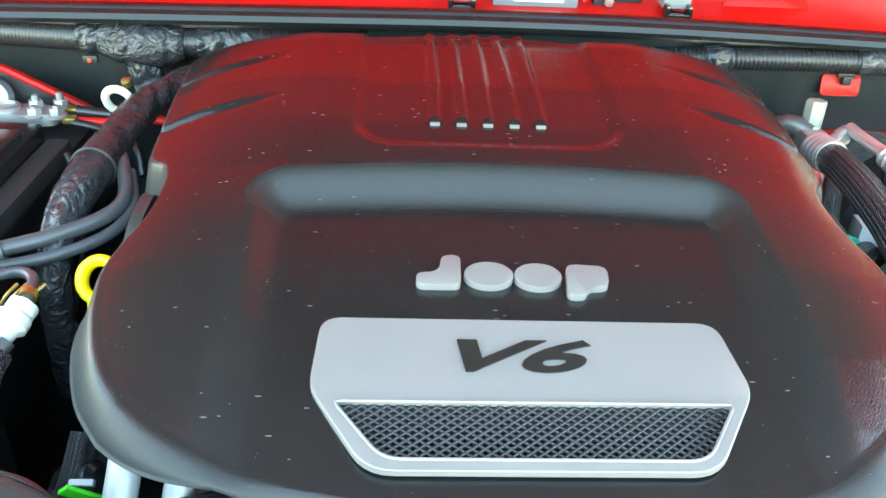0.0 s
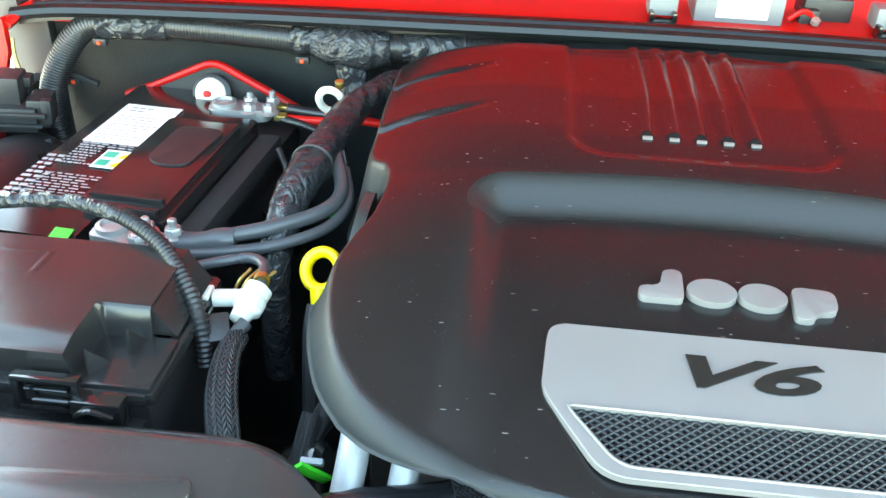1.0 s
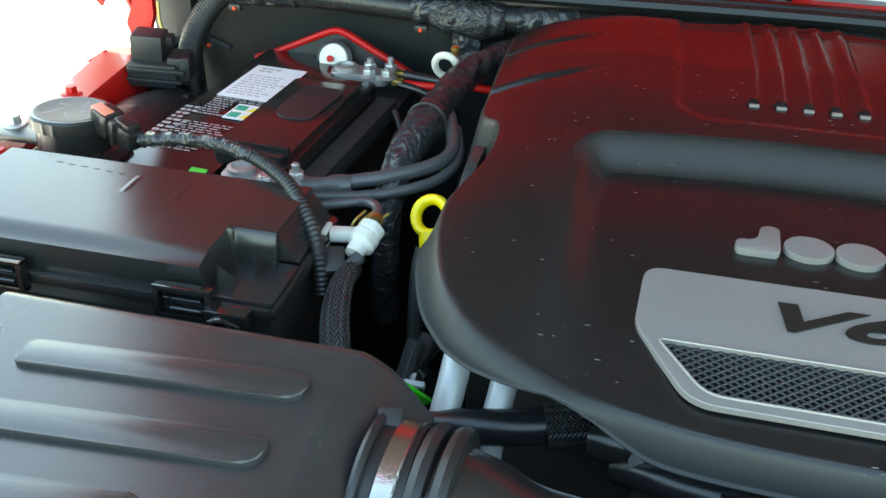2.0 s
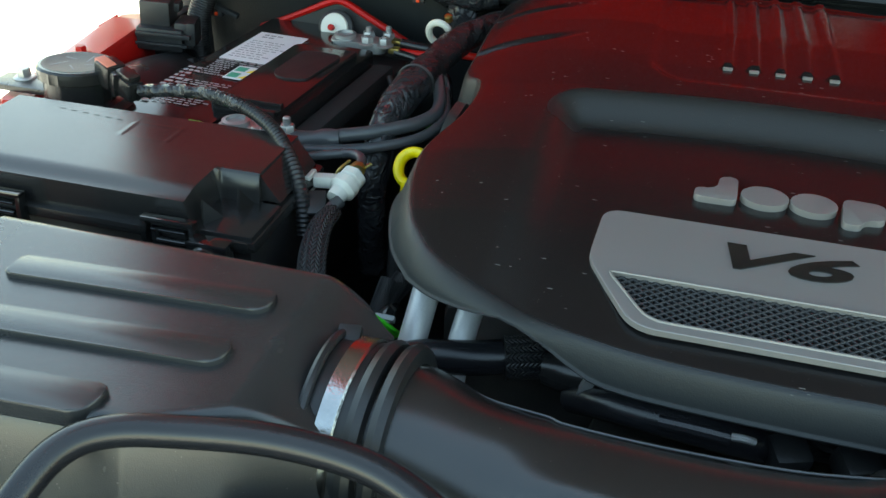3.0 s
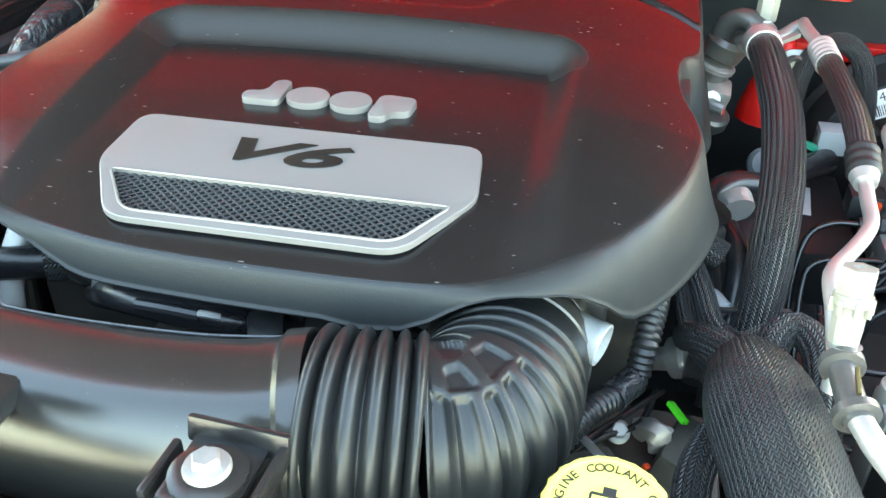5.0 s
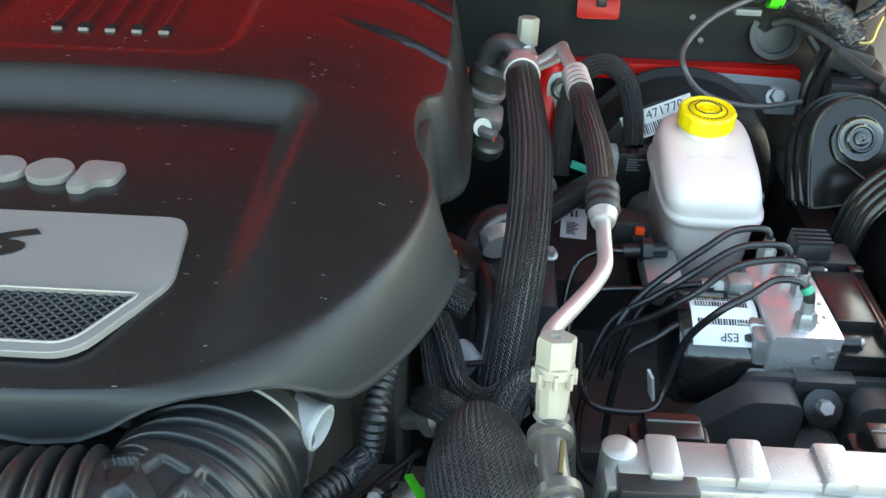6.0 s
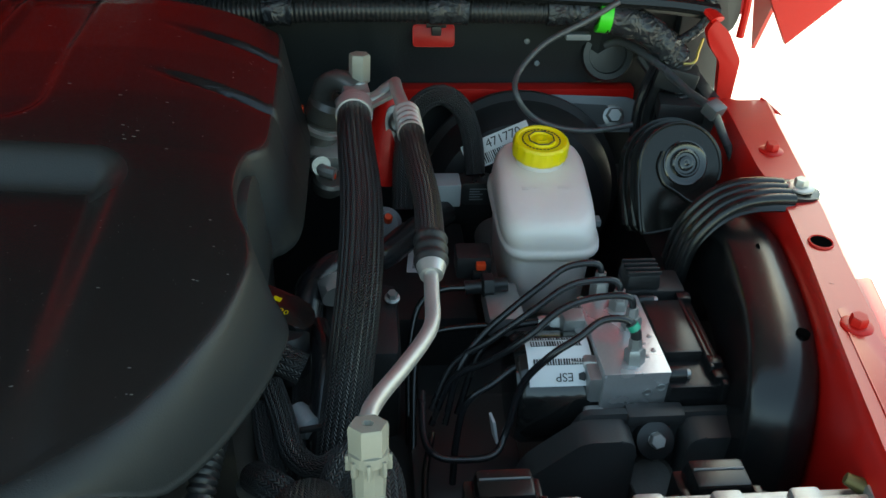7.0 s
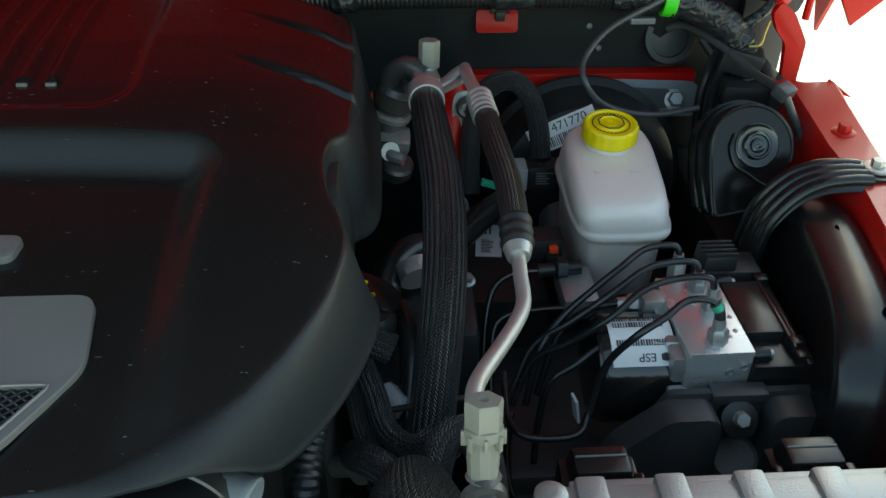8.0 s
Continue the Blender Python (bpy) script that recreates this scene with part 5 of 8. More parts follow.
part("lead", sweep([(-0.398, 0.492, 1.077), (-0.355, 0.497, 1.080), (-0.314, 0.512, 1.082), (-0.282, 0.538, 1.085), (-0.272, 0.572, 1.090), (-0.282, 0.61, 1.10)], 0.0046, seg=14), CABLE, batt_lead)
part("boot", sweep([(-0.394, 0.498, 1.080), (-0.376, 0.503, 1.083), (-0.346, 0.510, 1.086)], lambda s, f: 0.0085 - 0.001 * math.cos(f * 12), seg=14), CABLE, batt_lead, "grey shrink boot")
part("boot_tip", sweep([(-0.408, 0.497, 1.080), (-0.388, 0.500, 1.082)], 0.0055, n=4, seg=10), ZINC, batt_lead)
harness = thing("taped_harness", "thick wiring harness bound in creased black tape", "wiring harness", at=(-0.3, 0.6, 1.1))
part("taped_cable", sweep([(-0.255, 0.775, 1.118), (-0.275, 0.755, 1.118), (-0.290, 0.705, 1.114), (-0.300, 0.655, 1.112), (-0.307, 0.600, 1.108), (-0.314, 0.562, 1.098), (-0.318, 0.525, 1.074), (-0.319, 0.51, 1.03), (-0.318, 0.51, 0.96)],
                     lambda s, f: 0.0122 + 0.0042 * math.exp(-((f - 0.50) / 0.16) ** 2), seg=22, jitter=0.0012), TAPE, harness)
part("strap", sweep([(-0.307 + 0.017 * math.cos(a), 0.600, 1.108 + 0.017 * math.sin(a)) for a in np.linspace(0, 6.283, 14)], 0.0012, n=30, seg=6), DARK, harness)
part("taped_end", sweep([(-0.252, 0.766, 1.121), (-0.276, 0.735, 1.120), (-0.296, 0.690, 1.117), (-0.303, 0.650, 1.112)], lambda s, f: 0.0130 + 0.0008 * math.sin(s * 420), seg=22, jitter=0.001), TAPE, harness)
part("green_mark", rbox((0.008, 0.004, 0.012), pose(-0.284, 0.575, 1.078, 20, 0, 10), 0.001), GREEN, harness)
cable("red_cable", "thin red cable under the taped harness", "cable", [(-0.372, 0.755, 1.078), (-0.335, 0.745, 1.082), (-0.30, 0.735, 1.09), (-0.262, 0.730, 1.09)], 0.004, RED)
pos = thing("battery_cable", "short black battery lead with brass ring ends", "cable", at=(-0.36, 0.76, 1.08))
part("lead", sweep([(-0.372, 0.762, 1.085), (-0.340, 0.760, 1.083), (-0.300, 0.757, 1.082), (-0.26, 0.76, 1.08)], 0.0055, seg=12), HOSE, pos)
part("lead", sweep([(-0.375, 0.748, 1.080), (-0.345, 0.742, 1.076), (-0.31, 0.72, 1.070), (-0.30, 0.70, 1.05)], 0.0038, seg=10), HOSE, pos)
part("ring_end", join(rbox((0.014, 0.010, 0.004), pose(-0.376, 0.764, 1.086), 0.0012), rbox((0.012, 0.010, 0.006), pose(-0.376, 0.750, 1.081), 0.0012)), BRASS, pos, "brass ring end")
part("red_sleeve", sweep([(-0.332, 0.758, 1.083), (-0.316, 0.757, 1.082)], 0.0068, n=4, seg=12), ORANGE, pos)
cable("wire", "thin corrugated black wire beside the battery", "cable", [(-0.365, 0.70, 1.07), (-0.352, 0.68, 1.05), (-0.35, 0.66, 1.00), (-0.36, 0.64, 0.94)], 0.0034, CORR)
ring = thing("grommet_ring", "white plastic ring on the firewall", "grommet", at=(-0.315, 0.71, 1.12))
part("ring", sweep([(-0.316 + 0.011 * math.cos(a), 0.712 - 0.006 * math.sin(a), 1.118 + 0.013 * math.sin(a)) for a in np.linspace(0, 2 * math.pi, 20)], 0.0036, n=40, seg=10), WHITEP, ring)
part("brass_insert", lathe([(0.004, 0), (0.004, 0.006), (0.002, 0.007)], aim((-0.308, 0.716, 1.131), (0, -0.4, 0.9))), BRASS, ring)

# triangular brace behind the battery
brace = thing("corner_brace", "black corner brace edged in red with a white washer", "brace", at=(-0.46, 0.8, 1.08))
part("plate", prism(rounded([(-0.095, -0.048), (0.095, -0.048), (0.088, -0.034), (0.014, 0.012), (-0.012, 0.012), (-0.088, -0.030)], 0.006), -0.004, 0.004, pose(-0.458, 0.800, 1.098, 84, 0, 0), bevel=0.001), DARK, brace)
part("red_edge", sweep([(-0.556, 0.800, 1.072), (-0.529, 0.798, 1.083), (-0.498, 0.797, 1.097), (-0.470, 0.796, 1.110), (-0.458, 0.796, 1.1135), (-0.446, 0.796, 1.111), (-0.422, 0.796, 1.0985), (-0.396, 0.796, 1.085), (-0.370, 0.796, 1.071)], 0.0052, n=60, seg=8, flat=0.75), RED, brace, "bright red painted edge")
part("washer", lathe([(0.0155, 0), (0.0160, 0.002), (0.0150, 0.004), (0.004, 0.0042)], aim((-0.455, 0.776, 1.089), (0.02, -0.92, 0.38)), 40), WHITEP, brace, "round white plastic washer")
part("screw", lathe([(0.0035, 0), (0.0035, 0.005), (0.002, 0.006)], aim((-0.457, 0.772, 1.090), (0.02, -0.92, 0.38)), 12), RED, brace, "red screw end")
part("boss", lathe([(0.020, -0.006), (0.020, -0.002), (0.017, 0.0)], aim((-0.455, 0.776, 1.089), (0.02, -0.92, 0.38)), 36), DARK, brace)

# harness along the bulkhead
loomL = thing("bulkhead_harness", "thick corrugated wiring conduit with taped joints along the firewall", "wiring harness", at=(-0.4, 0.82, 1.13))
LP = [(-0.628, 0.780, 1.020), (-0.632, 0.782, 1.060), (-0.622, 0.790, 1.100), (-0.592, 0.800, 1.140), (-0.550, 0.806, 1.147), (-0.480, 0.808, 1.146), (-0.400, 0.808, 1.143), (-0.335, 0.808, 1.140), (-0.260, 0.808, 1.140), (-0.180, 0.812, 1.142), (-0.100, 0.815, 1.142)]
part("conduit", corrugated(LP, 0.0130, 0.0007, 0.0032, seg=18), CORR, loomL, "corrugated conduit")
for a, b in (((-0.575, 0.803, 1.145), (-0.505, 0.808, 1.147)), ((-0.375, 0.808, 1.142), (-0.345, 0.808, 1.141)), ((-0.262, 0.808, 1.140), (-0.200, 0.811, 1.141))):
    part("tape", sweep([a, tuple((Vector(a) + Vector(b)) / 2), b], 0.0155, seg=20, jitter=0.001), TAPE, loomL, "creased glossy tape")
part("tape_joint", join(sweep([(-0.352, 0.806, 1.141), (-0.315, 0.803, 1.138), (-0.275, 0.806, 1.139)], lambda s, f: 0.0165 + 0.006 * math.sin(math.pi * f), seg=22, jitter=0.003),
                        sweep([(-0.318, 0.803, 1.136), (-0.312, 0.798, 1.104), (-0.305, 0.792, 1.082)], lambda s, f: 0.0175 - 0.003 * f, seg=20, jitter=0.002)), TAPE, loomL, "taped branch joint")
for q in ((-0.572, 0.792, 1.130), (-0.362, 0.792, 1.126), (-0.612, 0.800, 1.082)):
    part("clip", join(rbox((0.014, 0.008, 0.008), pose(*q), 0.002)), DARK, loomL, "black clip")
    part("clip_pin", rbox((0.004, 0.004, 0.004), pose(q[0], q[1] - 0.004, q[2]), 0.001), ORANGE, loomL, "red pin")
part("clip_arm", rbox((0.030, 0.008, 0.006), pose(-0.600, 0.800, 1.085, 0, 20, 0), 0.002), DARK, loomL)

# left corner: relay box, wheelhouse, sensor
relay = thing("relay_box", "black relay box with a grey cap on the wing corner", "relay", at=(-0.63, 0.71, 1.08))
RM = pose(-0.629, 0.708, 1.082, 0, 4, 14) @ Matrix.Scale(0.84, 4)
part("holder", join(rbox((0.060, 0.046, 0.030), RM @ pose(0, 0, 0), 0.004), rbox((0.070, 0.006, 0.006), RM @ pose(0.006, -0.025, 0.008), 0.0015), rbox((0.066, 0.006, 0.004), RM @ pose(0.004, -0.026, -0.004), 0.001), rbox((0.026, 0.040, 0.034), RM @ pose(0.030, 0.004, 0.006), 0.005),
                    rbox((0.012, 0.012, 0.030), RM @ pose(0.040, -0.014, 0.010), 0.003), rbox((0.046, 0.020, 0.012), RM @ pose(-0.004, 0.020, 0.034), 0.003)), DARK, relay)
part("relay", rbox((0.033, 0.032, 0.034), pose(-0.636, 0.714, 1.104, 0, 4, 14), 0.003), DARK, relay, "grey-black relay cube")
part("wiring", join(sweep([(-0.600, 0.700, 1.06), (-0.590, 0.69, 1.02), (-0.59, 0.68, 0.95)], 0.012, seg=10), corrugated([(-0.565, 0.70, 1.05), (-0.56, 0.69, 1.0), (-0.56, 0.68, 0.94)], 0.009, 0.0015, 0.004)), CORR, relay)
part("yellow_tip", join(rbox((0.004, 0.004, 0.014), pose(-0.566, 0.668, 1.048, 10, 0, 0), 0.001), rbox((0.008, 0.004, 0.004), pose(-0.600, 0.650, 1.040, 0, 20, 0), 0.001)), YELLOW, relay, "yellow connector tip")
part("red_wire", sweep([(-0.596, 0.668, 1.03), (-0.59, 0.66, 1.0), (-0.58, 0.66, 0.95)], 0.006, seg=8), RED, relay)
wh = thing("wheel_liner", "dark rounded plastic wheelhouse liner", "liner", at=(-0.6, 0.6, 1.0))
part("liner", sweep([(-0.615, 0.70, 1.02), (-0.61, 0.63, 1.035), (-0.605, 0.56, 1.035), (-0.60, 0.48, 1.02)], 0.045, seg=32), PLASTIC, wh)
sensor = thing("round_sensor", "dusty grey-black round sensor housing with a plug", "sensor", at=(-0.585, 0.495, 1.1))
SM = pose(-0.585, 0.500, 1.126, -4, 2, 0)
part("can", lathe([(0.030, -0.060), (0.030, -0.012), (0.034, -0.010), (0.034, -0.001), (0.032, 0.001), (0.0285, 0.001), (0.028, 0.0), (0.002, 0.0004)], SM, 48, lambda t, z: 1 + (0.02 * math.cos(22 * t) if -0.02 < z < 0 else 0)), SATIN, sensor)
part("dusty_top", lathe([(0.0300, 0.0006), (0.0290, 0.0016), (0.0265, 0.0016), (0.0255, 0.0010), (0.001, 0.0012)], SM, 48), DUSTY, sensor, "dusty tan lid")
for k in range(5):
    part("embossed_rib", rbox((0.012 + 0.006 * (k % 2), 0.0016, 0.0012), SM @ pose(0.014 * math.cos(1.25 * k), 0.014 * math.sin(1.25 * k), 0.0006, 0, 0, 72 * k + 30), 0.0003), GREYP, sensor, "worn embossed rib")
PG = pose(-0.534, 0.486, 1.122, 0, 14, -22)
part("plug", join(rbox((0.044, 0.016, 0.018), PG, 0.004), rbox((0.020, 0.020, 0.022), PG @ pose(-0.014, 0, 0), 0.004), rbox((0.018, 0.012, 0.005), PG @ pose(0.010, 0, 0.011), 0.0015), rbox((0.004, 0.022, 0.020), PG @ pose(0.004, 0, 0), 0.001)), SATIN, sensor, "black angled plug")
part("clip", rbox((0.018, 0.010, 0.006), pose(-0.548, 0.489, 1.134, 0, 14, -22), 0.001), PINKISH, sensor, "faded red locking clip")
part("bracket", join(rbox((0.10, 0.03, 0.006), pose(-0.622, 0.500, 1.100), 0.002), rbox((0.07, 0.05, 0.05), pose(-0.585, 0.50, 1.07), 0.006)), PLASTIC, sensor)
part("bolt", hexhead(0.006, 0.008, aim((-0.648, 0.506, 1.104), (0, 0, 1)), washer=0.010), ZINC, sensor)
sc = thing("sensor_cable", "black sensor cable, taped then corrugated, arching to the coolant pipe", "cable", at=(-0.45, 0.47, 1.12))
SCP = [(-0.512, 0.480, 1.118), (-0.475, 0.480, 1.123), (-0.440, 0.474, 1.126), (-0.405, 0.460, 1.126), (-0.370, 0.437, 1.121), (-0.345, 0.412, 1.108), (-0.332, 0.396, 1.090), (-0.327, 0.386, 1.065)]
part("tape", sweep(SCP[:4], 0.0056, seg=12, jitter=0.0006), TAPE, sc)
part("sleeve", corrugated(SCP[2:], 0.0047, 0.0011, 0.0036), CORR, sc)

# coolant pipe with white fittings, braided loom
cp = thing("coolant_fitting", "white plastic quick-connect fitting on a thin grey pipe", "pipe fitting", at=(-0.31, 0.42, 1.09))
part("pipe", sweep([(-0.375, 0.466, 1.082), (-0.350, 0.474, 1.086), (-0.326, 0.480, 1.089), (-0.312, 0.470, 1.091), (-0.307, 0.450, 1.092), (-0.305, 0.430, 1.093)], 0.0040, seg=12), CABLE, cp)
part("collar", sweep([(-0.307, 0.450, 1.093), (-0.306, 0.444, 1.093)], 0.0058, n=4, seg=14), BRASS, cp, "brass-coloured collar")
part("connector", lathe([(0.006, 0), (0.0098, 0.002), (0.0098, 0.008), (0.0078, 0.010), (0.0108, 0.012), (0.0108, 0.019), (0.0075, 0.022), (0.0065, 0.030)], aim((-0.304, 0.436, 1.095), (-0.25, -0.92, -0.28)), 24, lambda t, z: 1 + 0.03 * math.cos(6 * t)), WHITEP, cp, "white connector body")
part("arm", join(rbox((0.026, 0.010, 0.010), pose(-0.322, 0.428, 1.090, 0, 0, 10), 0.003), rbox((0.004, 0.015, 0.015), pose(-0.337, 0.426, 1.088), 0.001)), WHITEP, cp, "white side arm")
for k in range(4):
    part("wire", sweep([(-0.328 + 0.004 * k, 0.442, 1.076), (-0.324 + 0.005 * k, 0.450, 1.088), (-0.318 + 0.006 * k, 0.460, 1.093)], 0.0013, seg=6), BRASS, cp)
bl = thing("braided_loom", "black braided wiring loom hanging beside the engine", "wiring harness", at=(-0.31, 0.36, 1.05))
part("sleeve", sweep([(-0.308, 0.398, 1.082), (-0.310, 0.380, 1.080), (-0.305, 0.350, 1.072), (-0.294, 0.318, 1.058), (-0.286, 0.29, 1.03), (-0.282, 0.27, 0.98)], lambda s, f: 0.0068 + 0.0036 * math.sin(math.pi * min(1, f * 1.4)), seg=20), BRAIDC, bl)
part("holder", rbox((0.014, 0.020, 0.006), pose(-0.322, 0.400, 1.085, 30, 0, 20), 0.001), PLASTIC, bl)
cable("dark_pipe", "thin dark pipe below the white fitting", "pipe", [(-0.305, 0.405, 1.088), (-0.312, 0.392, 1.080), (-0.31, 0.375, 1.06)], 0.005, SHADOWMETAL)

dip = thing("oil_dipstick", "bright yellow oil dipstick with a ring handle", "dipstick", at=(-0.27, 0.46, 1.09))
DM = Matrix.Translation((-0.2715, 0.4785, 1.085)) @ pose(0, 0, 0, 48, -12, 0)
part("ring", sweep([tuple(DM @ Vector((0.0125 * math.cos(a), 0.0135 * math.sin(a), 0))) for a in np.linspace(0, 2 * math.pi, 24)], 0.0040, n=60, seg=12, flat=1.3), YELLOW, dip)
part("stem", sweep([tuple(DM @ Vector(p)) for p in ((-0.002, -0.013, 0.001), (-0.003, -0.018, 0.0), (-0.004, -0.024, -0.002))], lambda s, f: 0.0068 - 0.001 * f, n=8, seg=16), YELLOW, dip)
part("tube", sweep([(-0.274, 0.463, 1.065), (-0.275, 0.45, 1.045), (-0.27, 0.42, 0.98), (-0.262, 0.40, 0.92)], 0.006, seg=10), SHADOWMETAL, dip)

# beneath the cover's front left edge
for k, (px, lean) in enumerate(((-0.216, -0.004), (-0.184, 0.0))):
    tagged(part("metal_pipe", sweep([(px + lean, 0.378, 1.085), (px + lean * 0.5, 0.352, 1.078), (px - 0.003, 0.325, 1.058), (px - 0.006, 0.305, 1.03), (px - 0.008, 0.295, 0.98)], 0.0095 if k == 0 else 0.0088, seg=20), BARECAST, None),
           "bare metal coolant pipe under the cover edge", "pipe", group="metal pipes")
ch = thing("coolant_hose", "black rubber hose with a braided end under the cover", "hose", at=(-0.18, 0.3, 1.04))
part("hose", sweep([(-0.245, 0.300, 1.030), (-0.212, 0.302, 1.042), (-0.175, 0.306, 1.047), (-0.150, 0.314, 1.049), (-0.12, 0.325, 1.05)], 0.0115, seg=20), HOSE, ch)
part("braid", sweep([(-0.158, 0.310, 1.048), (-0.135, 0.318, 1.049), (-0.112, 0.332, 1.048), (-0.09, 0.35, 1.045)], 0.0145, seg=20), BRAIDS, ch)
part("tape_tail", rbox((0.008, 0.003, 0.026), pose(-0.243, 0.322, 1.045, 20, -40, 0), 0.001), GREEN, ch, "bright green tape tail")
ip = thing("wiring_plug", "black wiring plug with a pale band below the cover", "plug", at=(-0.245, 0.335, 1.04))
part("body", lathe([(0.010, 0), (0.012, 0.004), (0.012, 0.024), (0.008, 0.028)], aim((-0.262, 0.342, 1.032), (0.9, -0.2, 0.35)), 20), BLACKGLOSS, ip)
part("wire", sweep([(-0.252, 0.340, 1.035), (-0.262, 0.330, 1.03), (-0.262, 0.318, 1.02), (-0.25, 0.305, 1.0)], 0.003, seg=8), HOSE, ip)
part("band", rbox((0.014, 0.004, 0.006), pose(-0.245, 0.330, 1.046, 30, 0, 0), 0.001), LTGREY, ip)
for k in range(3):
    cable("conduit", "black corrugated conduit running under the cover", "cable", [(-0.235 - 0.008 * k, 0.372 - 0.008 * k, 1.06), (-0.258, 0.345 - 0.010 * k, 1.035), (-0.285, 0.318 - 0.012 * k, 1.01), (-0.31, 0.29, 0.97)], 0.006, BRAIDS)
# engine parts in the gap below the cover's front edge
eng = thing("engine", "dusty dark engine castings, injectors and wiring under its cover", "engine", at=(0, 0.35, 1.0))
part("casting", box(-0.20, 0.20, 0.34, 0.74, 0.0, 1.02, 0.02), BLOCKGREY, eng)
part("front_casting", box(-0.10, 0.12, 0.300, 0.345, 0.78, 1.0, 0.015), BLOCKGREY, eng)
part("head", box(-0.23, -0.19, 0.42, 0.72, 0.8, 1.0, 0.015), BLOCKGREY, eng)
part("head", box(0.19, 0.235, 0.42, 0.72, 0.8, 1.0, 0.015), BLOCKGREY, eng)
part("rail", sweep([(-0.13, 0.30, 1.055), (-0.06, 0.292, 1.062), (0.0, 0.290, 1.060), (0.07, 0.292, 1.055), (0.12, 0.30, 1.05)], lambda s, f: 0.011 + 0.003 * math.sin(f * 21), seg=16), SATIN, eng)
for q in ((0.012, 0.266, 1.054), (0.048, 0.266, 1.056)):
    part("injector_plug", join(rbox((0.022, 0.020, 0.018), pose(*q, 15, 0, 20), 0.004), sweep([q, (q[0] + 0.02, q[1] + 0.02, q[2] - 0.01), (q[0] + 0.05, q[1] + 0.03, q[2] - 0.02)], 0.006, seg=10)), DARK, eng)
part("breather_hose", sweep([(-0.108, 0.292, 1.045), (-0.085, 0.274, 1.060), (-0.055, 0.264, 1.066), (-0.028, 0.264, 1.063), (-0.004, 0.274, 1.052), (0.010, 0.292, 1.035)], 0.0135, n=40, seg=20, flat=0.8), HOSE, eng, "glossy black breather hose")
part("hose_ridge", sweep([(-0.060, 0.252, 1.072), (-0.040, 0.250, 1.073), (-0.022, 0.252, 1.070)], 0.0040, n=20, seg=10), HOSE, eng)
part("bright_clip", sweep([(-0.021, 0.251, 1.0725), (-0.015, 0.250, 1.0735), (-0.009, 0.252, 1.0710)], 0.0022, n=8, seg=8), ZINC, eng, "small bright clip")
part("bracket", rbox((0.006, 0.012, 0.030), pose(-0.103, 0.283, 1.062, 0, 20, 0), 0.001), ZINC, eng)
# accessories low in front of the engine's right side
part("accessory", join(box(0.165, 0.300, 0.315, 0.40, 0.78, 0.918, 0.012), rbox((0.05, 0.03, 0.04), pose(0.205, 0.305, 0.925, 10, 0, 30), 0.008), rbox((0.03, 0.05, 0.03), pose(0.272, 0.345, 0.925, 0, 15, -20), 0.006)), BLOCKGREY, eng, "dusty cast accessory housing")
part("heat_shield", sweep([(0.236, 0.352, 0.940), (0.250, 0.346, 0.944), (0.262, 0.342, 0.936)], lambda s, f: 0.005 + 0.005 * math.sin(math.pi * f), n=14, seg=9, jitter=0.009), ALU, eng, "crumpled foil shield")
part("accessory_bolt", hexhead(0.0058, 0.007, aim((0.226, 0.338, 0.946), (0.1, -0.5, 0.8)), washer=0.0085), ZINC, eng, "large dull bolt")
part("bracket_strip", sweep([(0.196, 0.318, 0.962), (0.206, 0.305, 0.964), (0.218, 0.294, 0.962), (0.226, 0.292, 0.958), (0.229, 0.300, 0.956)], 0.0034, n=30, seg=8, flat=0.4), ZINC, eng, "bent steel strip")
part("sensor_body", lathe([(0.007, -0.03), (0.009, -0.012), (0.0145, -0.010), (0.0150, 0.0), (0.0125, 0.003), (0.006, 0.004)], aim((0.266, 0.380, 0.985), (0.75, -0.25, 0.45)), 24), ZINC, eng, "round silvery sensor")
part("red_clip", rbox((0.005, 0.004, 0.004), pose(0.247, 0.325, 0.930, 20, 10, 40), 0.001), ORANGE, eng, "small red clip")
for k in range(2):
    part("wire", sweep([(0.250 + 0.004 * k, 0.375, 0.955), (0.240 - 0.012 * k, 0.350, 0.945 + 0.004 * k), (0.215 - 0.01 * k, 0.325 - 0.004 * k, 0.950), (0.19, 0.31, 0.935)], 0.0024, n=30, seg=8), HOSE, eng)
part("pale_bolt", hexhead(0.0044, 0.006, aim((0.192, 0.288, 1.020), (0.5, -0.6, 0.5)), washer=0.006), NYLON, tb, "pale capped bolt")

# ---------------------------------------------------------------- right of the engine
ac = thing("air_conditioning_hose", "thick black braided hose with crimped metal end and white service cap", "hose", at=(0.32, 0.6, 1.1))
part("hose", sweep([(0.317, 0.685, 1.100), (0.317, 0.650, 1.105), (0.319, 0.600, 1.104), (0.322, 0.540, 1.094), (0.320, 0.480, 1.075), (0.314, 0.430, 1.048), (0.307, 0.395, 1.012), (0.30, 0.37, 0.96)], lambda s, f: (0.0142 + 0.0014 * sstep(0.10, 0.45, f)) if s > 0.01 else 0.012, seg=32), BRAID, ac)
part("crimp", sweep([(0.317, 0.696, 1.098), (0.317, 0.664, 1.104)], lambda s, f: 0.0150 + 0.0010 * math.sin(s * 780), n=34, seg=28), ALU, ac, "crimped aluminium ferrule")
